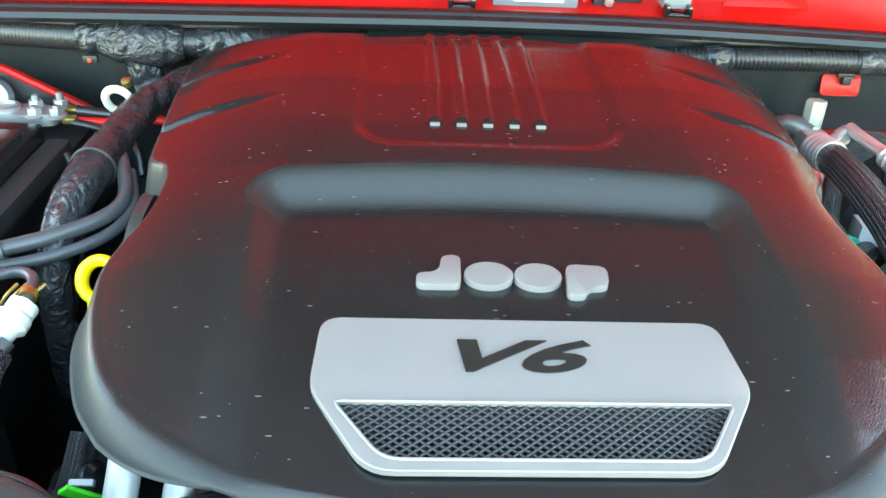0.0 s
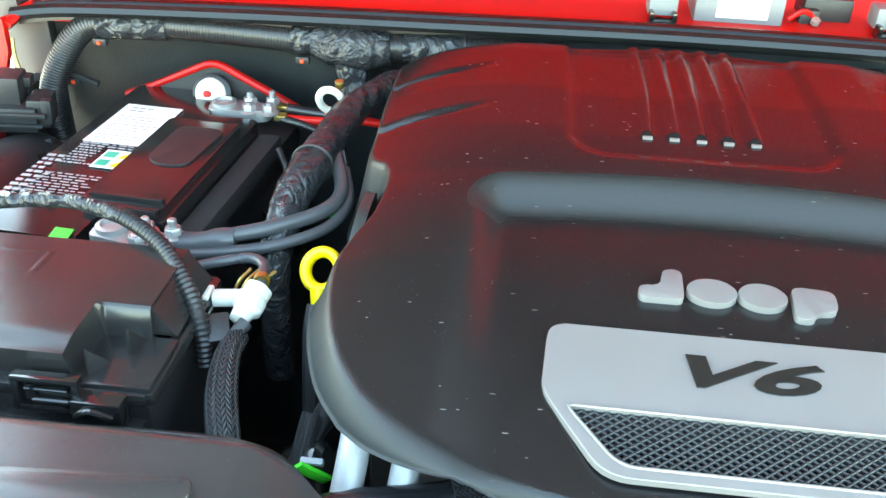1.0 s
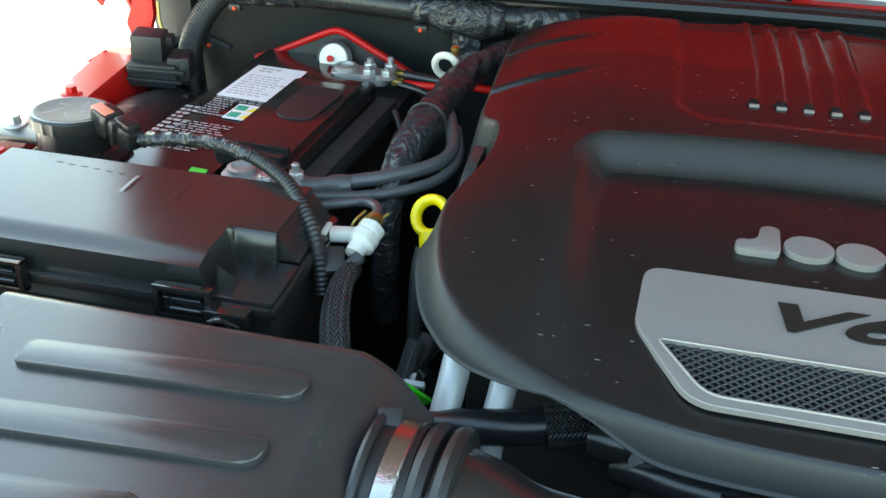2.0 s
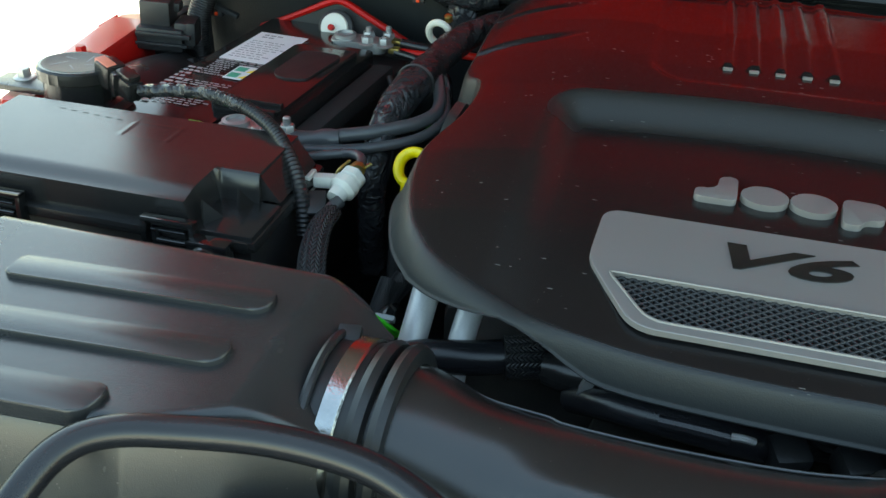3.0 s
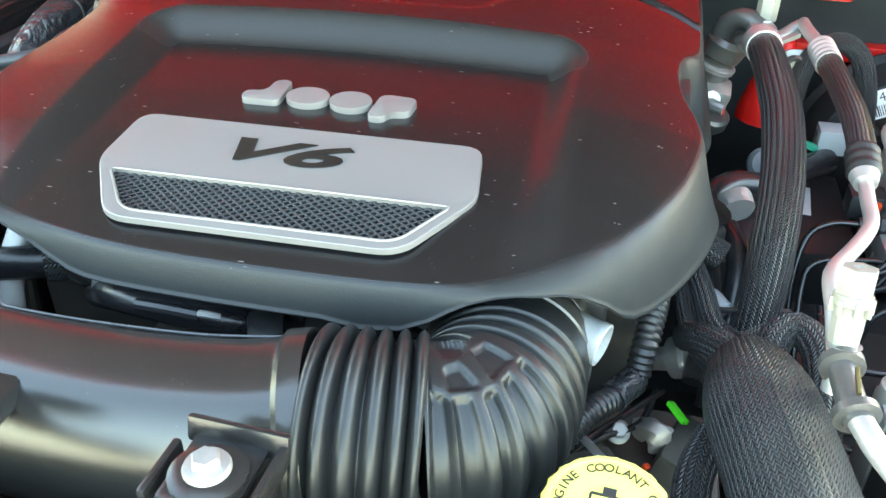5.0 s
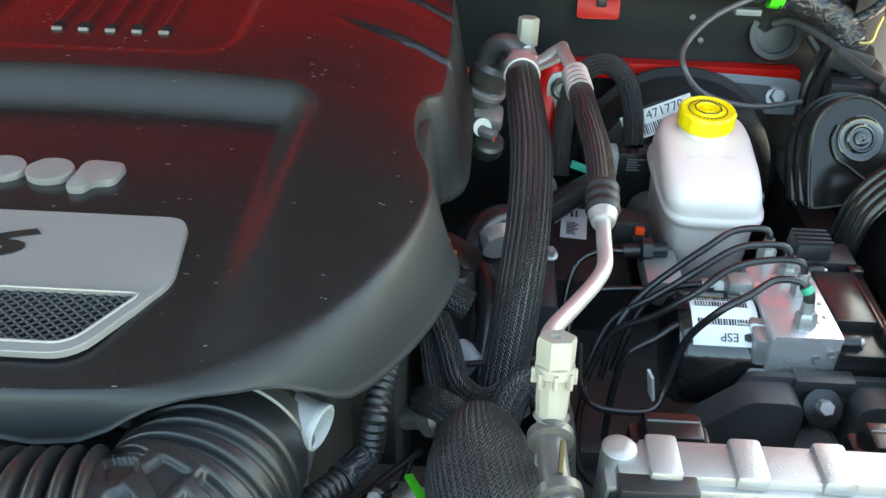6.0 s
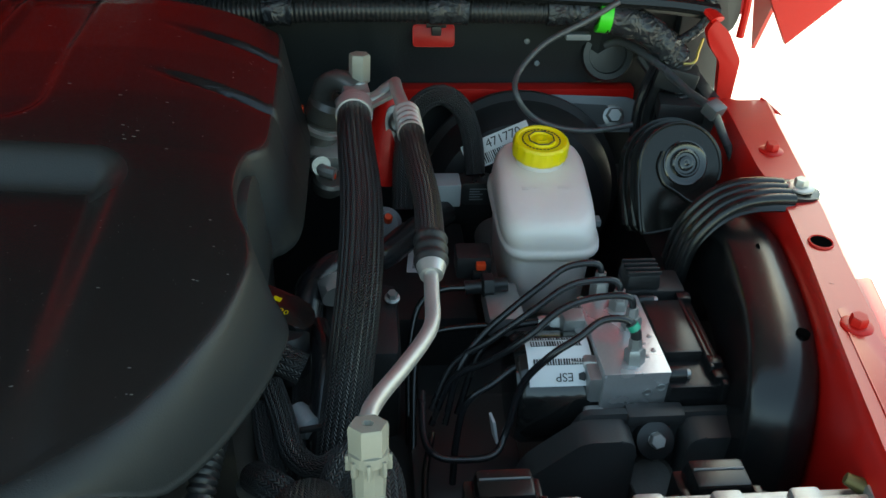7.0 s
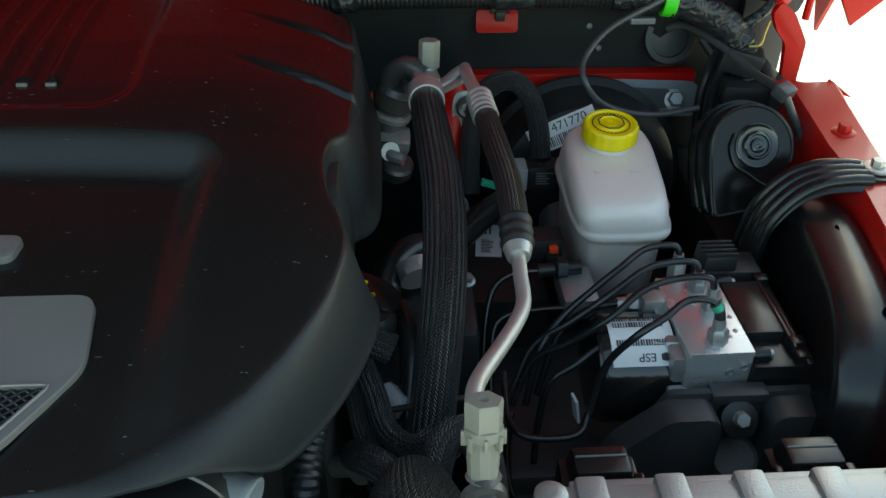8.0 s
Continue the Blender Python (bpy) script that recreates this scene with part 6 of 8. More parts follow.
part("block", join(rbox((0.024, 0.024, 0.022), pose(0.319, 0.712, 1.098, 0, 0, 8), 0.005), sweep([(0.317, 0.695, 1.097), (0.318, 0.712, 1.094), (0.308, 0.735, 1.080), (0.30, 0.75, 1.06)], 0.010, seg=14)), CAST, ac)
part("port", lathe([(0.008, 0), (0.0085, 0.006), (0.0075, 0.012)], aim((0.321, 0.722, 1.098), (0.02, 0.12, 1)), 20), CAST, ac)
part("service_cap", join(lathe([(0.0078, 0.0), (0.0090, 0.001), (0.0092, 0.016), (0.0088, 0.018)], aim((0.322, 0.727, 1.107), (0.02, 0.10, 1)), 12, lambda t, z: 1 + 0.05 * math.cos(6 * t)), lathe([(0.0096, 0.016), (0.0096, 0.024), (0.0086, 0.0255), (0.002, 0.0258)], aim((0.322, 0.727, 1.107), (0.02, 0.10, 1)), 6)), NYLON, ac, "off-white ribbed service cap")
part("bridge", join(sweep([(0.322, 0.700, 1.100), (0.336, 0.707, 1.103), (0.347, 0.713, 1.110), (0.353, 0.711, 1.112)], 0.0056, seg=12, flat=0.6), prism(rounded([(-0.018, -0.009), (0.014, -0.004), (0.018, 0.006), (0.012, 0.010), (-0.018, 0.010)], 0.003), -0.002, 0.002, pose(0.337, 0.703, 1.101, 10, -16, 14), bevel=0.001)), CAST, ac, "cast bridge between the pipes")
sh = thing("air_conditioning_hose", "slim black braided hose joined to a bent aluminium pipe", "hose", at=(0.36, 0.5, 1.1))
part("neck", sweep([(0.353, 0.714, 1.112), (0.354, 0.695, 1.1125), (0.358, 0.662, 1.1135), (0.360, 0.640, 1.1135)], 0.0056, seg=14), ALU, sh)
part("crimp", sweep([(0.3595, 0.652, 1.1135), (0.3615, 0.616, 1.1125)], lambda s, f: 0.0102 + 0.0009 * math.sin(s * 780), n=34, seg=24), ALU, sh, "crimped aluminium ferrule")
part("hose", sweep([(0.3615, 0.622, 1.1125), (0.364, 0.570, 1.113), (0.368, 0.520, 1.1075), (0.368, 0.468, 1.097)], 0.0098, seg=24), BRAID, sh)
part("cuff", sweep([(0.368, 0.485, 1.101), (0.367, 0.461, 1.095)], lambda s, f: 0.0112 + 0.0006 * math.sin(s * 700), n=20, seg=24), DARK, sh)
part("collar", sweep([(0.367, 0.464, 1.096), (0.3665, 0.452, 1.094)], lambda s, f: 0.0108 - 0.003 * f, n=6, seg=24), ALU, sh, "white-grey metal collar")
part("pipe", sweep([(0.3665, 0.456, 1.095), (0.3655, 0.435, 1.092), (0.3640, 0.410, 1.090), (0.3560, 0.388, 1.092), (0.3420, 0.360, 1.096), (0.3290, 0.334, 1.101), (0.3235, 0.316, 1.104), (0.3230, 0.295, 1.100), (0.323, 0.27, 1.09)], 0.0049, n=60, seg=18), ALU, sh, "bent bare aluminium pipe")
for k in range(8):
    part("cap_tooth", rbox((0.0032, 0.0020, 0.008), aim((0.3235, 0.270, 1.108), (0.0, 0.28, 1)) @ pose(0.0094 * math.cos(k * math.pi / 4), 0.0094 * math.sin(k * math.pi / 4), 0.012, 0, 0, 45 * k), 0.0006), NYLON, sh)
part("service_cap", join(lathe([(0.0080, 0.012), (0.0095, 0.013), (0.0095, 0.018), (0.0086, 0.0185)], aim((0.3235, 0.270, 1.108), (0.0, 0.28, 1)), 24),
                         lathe([(0.0094, 0.016), (0.0097, 0.030), (0.0090, 0.032), (0.003, 0.0322), (0.002, 0.030)], aim((0.3235, 0.270, 1.108), (0.0, 0.28, 1), 10), 6)), NYLON, sh, "off-white hexagonal service cap")
part("cap_skirt", lathe([(0.0072, -0.012), (0.0081, 0.0), (0.0081, 0.012)], aim((0.3235, 0.270, 1.108), (0.0, 0.28, 1)), 10), NYLON, sh)
part("valve", lathe([(0.0065, -0.034), (0.0065, -0.010), (0.009, -0.008)], aim((0.3235, 0.268, 1.108), (0.0, 0.28, 1)), 16), CAST, sh)
FIT = [(0.3235, 0.262, 1.092), (0.3245, 0.240, 1.090), (0.327, 0.222, 1.088)]
part("fitting", sweep(FIT, lambda s, f: 0.0112 if f < 0.12 or 0.78 < f < 0.92 else 0.0072, n=60, seg=22), DULLSTEEL, sh, "dull grey pipe coupling")
part("fitting_clip", rbox((0.0022, 0.020, 0.002), pose(0.3275, 0.243, 1.0970, 0, 0, -6), 0.0006), OLIVE, sh, "tarnished spring clip")
part("lower_pipe", sweep([(0.326, 0.228, 1.089), (0.332, 0.208, 1.088), (0.342, 0.188, 1.085), (0.353, 0.160, 1.075), (0.360, 0.12, 1.05)], 0.0062, n=40, seg=16), ALU, sh)

ps = thing("expansion_valve", "ribbed cast alloy valve beside the cover", "valve", at=(0.29, 0.74, 1.06))
VA = aim((0.281, 0.742, 1.040), (0.30, -0.05, 0.95))
part("dome", lathe([(0.017, 0), (0.0185, 0.003), (0.0185, 0.020), (0.0165, 0.022), (0.0165, 0.026), (0.0190, 0.028), (0.0190, 0.042), (0.0150, 0.047), (0.002, 0.048)], VA, 36), DULLSTEEL, ps, "ribbed alloy drum")
part("elbow", sweep([(0.286, 0.740, 1.078), (0.289, 0.739, 1.094), (0.297, 0.735, 1.104), (0.308, 0.728, 1.107), (0.318, 0.720, 1.102)], 0.0100, seg=18, jitter=0.0012), DULLSTEEL, ps, "dull dark metal elbow to the hose block")
part("collar", lathe([(0.0120, 0), (0.0205, 0.001), (0.0210, 0.005), (0.0180, 0.007)], VA @ pose(0, 0, 0.014), 36), CAST, ps, "bright clamp ring")
part("lower_cap", lathe([(0.0140, -0.014), (0.0165, -0.010), (0.0165, 0.0), (0.0140, 0.003)], aim((0.292, 0.722, 1.012), (0.2, -0.3, 0.9)), 28), DULLSTEEL, ps, "round dull cap below")
part("bracket_plate", prism(rounded([(-0.012, -0.034), (0.011, -0.034), (0.014, 0.008), (0.010, 0.020), (-0.010, 0.020), (-0.014, 0.008)], 0.009), 0, 0.004, pose(0.3585, 0.742, 1.056, 76, 0, 6), bevel=0.001), LTGREY, ps, "pressed grey bracket plate")
part("bracket_boss", lathe([(0.0105, 0), (0.0105, 0.004), (0.0080, 0.006), (0.0050, 0.004), (0.0045, 0.001)], aim((0.3585, 0.738, 1.062), (0, -0.97, 0.24)), 24), DULLSTEEL, ps, "round boss")
part("body", join(rbox((0.034, 0.028, 0.020), pose(0.288, 0.728, 1.034, 15, 10, 0), 0.007), lathe([(0.007, 0), (0.009, 0.004), (0.009, 0.012)], aim((0.282, 0.716, 1.030), (0.3, -0.8, 0.3)), 18), sweep([(0.278, 0.720, 1.035), (0.286, 0.706, 1.030), (0.298, 0.700, 1.028)], 0.006, seg=10)), CAST, ps)
part("red_clip", rbox((0.006, 0.005, 0.006), pose(0.296, 0.702, 1.026), 0.0012), ORANGE, ps, "small orange-red clip")
part("orange_tag", rbox((0.006, 0.006, 0.010), pose(0.268, 0.735, 1.075), 0.001), ORANGE, ps)
can = thing("red_canister", "tapering red painted canister behind the hoses", "canister", at=(0.35, 0.74, 1.0))
part("can", lathe([(0.026, -0.045), (0.0255, -0.030), (0.0200, -0.004), (0.0125, 0.026), (0.0085, 0.036), (0.002, 0.040)], aim((0.346, 0.752, 1.044), (0.12, 0.1, 0.96)), 40), RED, can, "tapering red body")
part("end", lathe([(0.016, 0), (0.016, 0.006), (0.012, 0.010)], aim((0.343, 0.690, 0.98), (0, -0.8, 0.5)), 20), GREYP, can)
part("red_knob", lathe([(0.004, 0), (0.004, 0.008), (0.003, 0.010)], aim((0.346, 0.684, 0.988), (0, -0.6, 0.8)), 12), ORANGE, can)

hv = thing("vacuum_hose", "black braided hose arching to a grey plug", "hose", at=(0.40, 0.74, 1.05))
part("hose", sweep([(0.360, 0.700, 0.99), (0.362, 0.725, 1.035), (0.372, 0.742, 1.070), (0.395, 0.745, 1.086), (0.416, 0.742, 1.074), (0.427, 0.735, 1.045), (0.430, 0.722, 1.015)], 0.0098, seg=20), BRAIDS, hv)
part("elbow", rbox((0.032, 0.024, 0.026), pose(0.430, 0.714, 1.003), 0.006), PLASTIC, hv)
part("elbow_marks", bars(0.018, 0.014, pose(0.432, 0.7018, 1.004, 90, 0, 0), 5, 23, vertical=False), GREYP, hv, smooth=False)
part("connector", rbox((0.026, 0.024, 0.024), pose(0.402, 0.712, 1.003), 0.002), LTGREY, hv, "light grey plug")
part("clip", rbox((0.020, 0.006, 0.006), pose(0.380, 0.700, 1.000, 0, 20, 0), 0.001), TEAL, hv, "teal clip")

booster = thing("brake_booster", "round black brake booster with a barcode label", "brake booster", at=(0.49, 0.77, 0.97))
BO = aim((0.487, 0.800, 0.952), (-0.06, -0.98, 0.15))
part("shell", lathe([(0.092, -0.03), (0.104, -0.012), (0.107, 0.0), (0.107, 0.006), (0.100, 0.012), (0.096, 0.030), (0.086, 0.044), (0.056, 0.054), (0.030, 0.058), (0.03, 0.075)], BO, 72), DARK, booster)
LB = pose(0.4520, 0.733, 1.038, 66, -27, -4)
lab = part("label", rbox((0.068, 0.026, 0.0008), LB, 0), PAPER, booster, "white paper label with a barcode and part number")
part("number", lettering("471770", 0.0120, 0.0001, LB @ pose(0.008, 0.006, 0.0006)), INK, lab, smooth=False)
part("barcode", bars(0.045, 0.010, LB @ pose(0.002, -0.006, 0.0004), 22, 31), INK, lab, smooth=False)
part("mount_plate", prism(rounded([(-0.065, -0.022), (0.050, -0.022), (0.046, 0.014), (-0.065, 0.018)], 0.012), 0, 0.008, pose(0.566, 0.828, 1.028, 62, 0, 0), bevel=0.002), GREYP, booster, "pressed grey mounting plate")
# the plate's hollow is a dark patch laid on top, painting its shade
part("mount_hollow_shade", prism(rounded([(-0.056, -0.014), (0.014, -0.014), (0.016, 0.006), (-0.056, 0.010)], 0.006), 0.0082, 0.0092, pose(0.566, 0.828, 1.028, 62, 0, 0)), DARK, booster, "flat dark patch for the shaded hollow of the cast plate")
part("mount_bolt", hexhead(0.008, 0.008, aim((0.586, 0.818, 1.028), (0, -0.85, 0.5)), washer=0.012), CAST, booster)

res = thing("brake_fluid_reservoir", "milky white brake fluid reservoir with a yellow screw cap", "reservoir", at=(0.47, 0.6, 1.0))


def tank():
    """Blow-moulded tank: a narrower foot, an overhanging lip, a forward-sloping top with rounded shoulders, and a neck."""
    sect = [(0.955, 0.0300, 0.0550, 0.0), (0.962, 0.0345, 0.0610, 0.0), (1.0145, 0.0368, 0.0647, 0.0), (1.0190, 0.0382, 0.0664, 0.0), (1.0215, 0.0412, 0.0698, 0.0), (1.0245, 0.0424, 0.0710, 0.0), (1.0280, 0.0424, 0.0710, 0.0),
            (1.0300, 0.0412, 0.0698, 0.01), (1.0325, 0.0406, 0.0692, 0.02), (1.0355, 0.0410, 0.0698, 0.03), (1.0470, 0.0404, 0.0690, 0.06), (1.0520, 0.0394, 0.0678, 0.07), (1.0555, 0.0370, 0.0650, 0.07), (1.0575, 0.0326, 0.0590, 0.07), (1.0584, 0.0240, 0.0450, 0.07), (1.0588, 0.0120, 0.0220, 0.07)]
    bm = bmesh.new()
    rings = []
    for z, a, b, lean in sect:
        p = 5.0 if z < 1.05 else 4.2
        ring = []
        for k in range(64):
            t = 2 * math.pi * k / 64
            c, s = math.cos(t), math.sin(t)
            y = math.copysign(abs(s) ** (2 / p), s) * b
            ring.append(bm.verts.new((0.4775 + 0.07 * y * sstep(1.02, 1.05, z) + math.copysign(abs(c) ** (2 / p), c) * a, 0.6375 + y, z + lean * y)))
        rings.append(ring)
    for a, b in zip(rings, rings[1:]):
        for k in range(64):
            bm.faces.new((a[k], a[(k + 1) % 64], b[(k + 1) % 64], b[k]))
    bm.faces.new(rings[0][::-1]), bm.faces.new(rings[-1])
    bmesh.ops.recalc_face_normals(bm, faces=bm.faces)
    return join(bm, lathe([(0.0230, 0.0), (0.0212, 0.004), (0.0205, 0.009), (0.0190, 0.010)], pose(0.4780, 0.667, 1.0575), 40))


part("tank", tank(), TANK, res, "milky translucent plastic tank", limit=50)
CP = pose(0.4780, 0.667, 1.0745, 4, 0, 0)
capr = part("cap", lathe([(0.0225, -0.010), (0.0240, -0.008), (0.0240, 0.004), (0.0225, 0.0062), (0.0205, 0.0062), (0.0195, 0.0052), (0.0130, 0.0052), (0.0125, 0.0068), (0.0100, 0.0068), (0.0095, 0.0052), (0.0055, 0.0052), (0.0052, 0.0065), (0.0035, 0.0065), (0.001, 0.0050)], CP, 72,
                         lambda a, z: 1 + (0.022 * (1 if math.sin(18 * a) > 0 else 0) if z < 0.005 else 0)), YELLOW, res, "bright yellow ribbed screw cap")
part("cap_symbol", sweep([tuple(CP @ Vector((0.0115 * math.cos(k * math.pi / 4 + 0.39), 0.0115 * math.sin(k * math.pi / 4 + 0.39), 0.0069))) for k in range(9)], 0.0006, n=65, seg=6, straight=True), INK, capr, "dark octagon mark")
part("cap_print", join(*[rbox((0.0022, 0.0014, 0.0003), CP @ pose(0.0162 * math.cos(a), 0.0162 * math.sin(a), 0.0053, 0, 0, math.degrees(a) + 90), 0) for a in np.linspace(0, 6.1, 32)]), INK, capr, "ring of tiny dark embossed marks", smooth=False)
part("embossed_mark", join(*[rbox((0.006 + 0.003 * (k % 2), 0.0045, 0.0012), pose(0.459 + 0.0105 * k, 0.622 + 0.001 * (k % 3), 1.0572, 4, 0, 8 * (k % 3)), 0.0005) for k in range(4)]), TANK, res, "faint embossed marks")
part("tank_foot", join(box(0.440, 0.500, 0.585, 0.66, 0.925, 0.965, 0.008), lathe([(0.022, 0), (0.022, 0.12)], aim((0.455, 0.60, 0.945), (0, 1, 0)), 28), rbox((0.03, 0.05, 0.02), pose(0.435, 0.552, 0.985), 0.005)), CAST, res, "cast master cylinder below")
part("level_switch", join(rbox((0.030, 0.024, 0.022), pose(0.415, 0.600, 1.000), 0.003), rbox((0.012, 0.026, 0.010), pose(0.420, 0.594, 0.995), 0.002)), DARK, res, "black level switch plug")
part("switch_clip", rbox((0.008, 0.006, 0.006), pose(0.420, 0.585, 1.005), 0.001), ORANGE, res, "orange-red clip")
part("side_nozzle", join(sweep([(0.440, 0.566, 1.000), (0.405, 0.566, 0.997)], 0.006, n=5, seg=12), lathe([(0.010, 0), (0.010, 0.008), (0.007, 0.010)], aim((0.428, 0.566, 0.999), (-1, 0, 0)), 6)), PLASTIC, res)
part("side_arm", rbox((0.030, 0.010, 0.006), pose(0.518, 0.640, 1.012), 0.001), LTGREY, res, "pale side arm")

# hydraulic brake unit
absu = thing("brake_control_unit", "machined brake hydraulic block with black motor and module", "hydraulic unit", at=(0.5, 0.45, 1.0))
part("block", rbox((0.046, 0.086, 0.066), pose(0.504, 0.460, 1.002, 0, 0, 1), 0.0012), MACHINED, absu, "bare machined aluminium block")
part("port_hole", lathe([(0.0095, 0), (0.0095, 0.0008), (0.008, 0.001), (0.002, 0.001)], aim((0.496, 0.4165, 0.986), (0, -1, 0)), 28), CAST, absu)
for hx, hz in ((0.513, 1.018), (0.522, 1.022)):
    part("port_hole", lathe([(0.0030, 0), (0.0030, 0.0008), (0.0022, 0.0009), (0.0019, 0.0002), (0.001, 0.0002)], aim((hx, 0.4168, hz), (0, -1, 0)), 16), CAST, absu)
for hx, hy in ((0.516, 0.448), (0.521, 0.440), (0.515, 0.434), (0.522, 0.455), (0.510, 0.441)):
    part("stake", lathe([(0.0018, 0), (0.0018, 0.0005), (0.001, 0.0007)], aim((hx, hy, 1.035), (0, 0, 1)), 12), CAST, absu)
part("motor", lathe([(0.030, 0), (0.038, 0.002), (0.040, 0.008), (0.040, 0.058), (0.036, 0.064), (0.012, 0.066)], aim((0.490, 0.456, 0.990), (-1, 0, 0)), 56), BLACKGLOSS, absu, "gloss black cylindrical motor")
part("flange", join(rbox((0.014, 0.070, 0.060), pose(0.480, 0.455, 0.998), 0.003), rbox((0.018, 0.016, 0.018), pose(0.474, 0.482, 1.026), 0.003), rbox((0.014, 0.014, 0.030), pose(0.478, 0.420, 0.990), 0.003)), CAST, absu)


def curved_label(x0, x1, a0, a1, r):
    bm = bmesh.new()
    rows = [[bm.verts.new((x, 0.456 + r * math.cos(a), 0.990 + r * math.sin(a))) for x in (x0, x1)] for a in np.linspace(a0, a1, 16)]
    for p, q in zip(rows, rows[1:]):
        bm.faces.new((p[0], p[1], q[1], q[0]))
    bmesh.ops.recalc_face_normals(bm, faces=bm.faces)
    bmesh.ops.solidify(bm, geom=bm.faces[:], thickness=0.0003)
    return bm


part("label", curved_label(0.434, 0.479, radians(82), radians(138), 0.0405), PAPER, absu, "white wrap-round label")


def comb(n, pitch, h, seed):
    """Outline of a barcode: uneven bars standing on one thin line."""
    rnd = random.Random(seed)
    top, w = [], n * pitch
    for k in range(n):
        x0, x1 = k * pitch, k * pitch + pitch * rnd.uniform(0.3, 0.75)
        top += [(x0, 0.0002), (x0, h), (x1, h), (x1, 0.0002)]
    return [(w, 0.0002), (w, 0.0)] + [(0.0, 0.0)] + top


for a, sd in ((radians(86), 3), (radians(95), 4), (radians(117), 6)):
    part("barcode", prism(comb(19, 0.0019, 0.0045, sd), 0.0, 0.0003, Matrix.Translation((0.4378, 0.456 + 0.0406 * math.cos(a), 0.990 + 0.0406 * math.sin(a))) @ pose(0, 0, 0, math.degrees(a) - 90, 0, 0)), INK, absu, smooth=False)
AM = radians(129)
part("lettering", lettering("ESP", 0.0085, 0.0001, Matrix.Translation((0.4585, 0.456 + 0.0409 * math.cos(AM), 0.990 + 0.0409 * math.sin(AM))) @ pose(0, 0, 0, math.degrees(AM) - 90, 0, 0) @ pose(0, 0, 0, 0, 0, 180)), INK, absu, "printed letters ESP", smooth=False)
part("printed_mark", lathe([(0.0034, 0), (0.0034, 0.0002), (0.001, 0.0002)], Matrix.Translation((0.471, 0.456 + 0.0408 * math.cos(AM), 0.990 + 0.0408 * math.sin(AM))) @ pose(0, 0, 0, math.degrees(AM) - 90, 0, 0), 5), INK, absu, smooth=False)
part("small_label", rbox((0.002, 0.010, 0.022), pose(0.4125, 0.430, 0.975, 0, -10, 10), 0), PAPER, absu)
part("module", join(box(0.527, 0.566, 0.412, 0.505, 0.960, 1.026, 0.003), box(0.532, 0.562, 0.409, 0.414, 0.966, 1.000, 0.0015)), DUCTP, absu, "black control module")
part("module_lid", join(box(0.5285, 0.5565, 0.438, 0.497, 1.024, 1.0345, 0.002), box(0.5570, 0.5610, 0.424, 0.503, 1.022, 1.0330, 0.0012)), SATIN, absu, "glossy black module lid")
part("module_rim", join(box(0.5620, 0.5680, 0.410, 0.506, 0.975, 1.0295, 0.002), *[rbox((0.011, 0.009, 0.010), pose(0.5625, y, z), 0.002) for y, z in ((0.4315, 1.0285), (0.4195, 1.0265), (0.503, 1.0290))]), DUCTP, absu, "stepped rim along the module")
part("front_slot", box(0.530, 0.556, 0.4080, 0.4092, 0.983, 0.9842, 0), GREYP, absu, "pale edge line")
part("module_plug", join(box(0.520, 0.566, 0.508, 0.536, 1.000, 1.034, 0.003), box(0.520, 0.546, 0.510, 0.535, 1.034, 1.046, 0.002, taper=0.94), *[rbox((0.026, 0.0018, 0.003), pose(0.533, 0.513 + 0.0056 * k, 1.0472), 0.0005) for k in range(4)]), DARK, absu, "ribbed black connector")
for by in (0.4225, 0.5030):
    part("screw_sleeve", lathe([(0.0055, 0), (0.0060, 0.002), (0.0060, 0.012), (0.0045, 0.0125)], aim((0.527, by, 1.0285), (1, 0, 0)), 20), DUCTP, absu)
    part("module_screw", lathe([(0.0034, 0), (0.0034, 0.003), (0.0026, 0.0036), (0.001, 0.0036)], aim((0.5393, by, 1.0285), (1, 0, 0)), 16), ZINC, absu, "bright screw end")

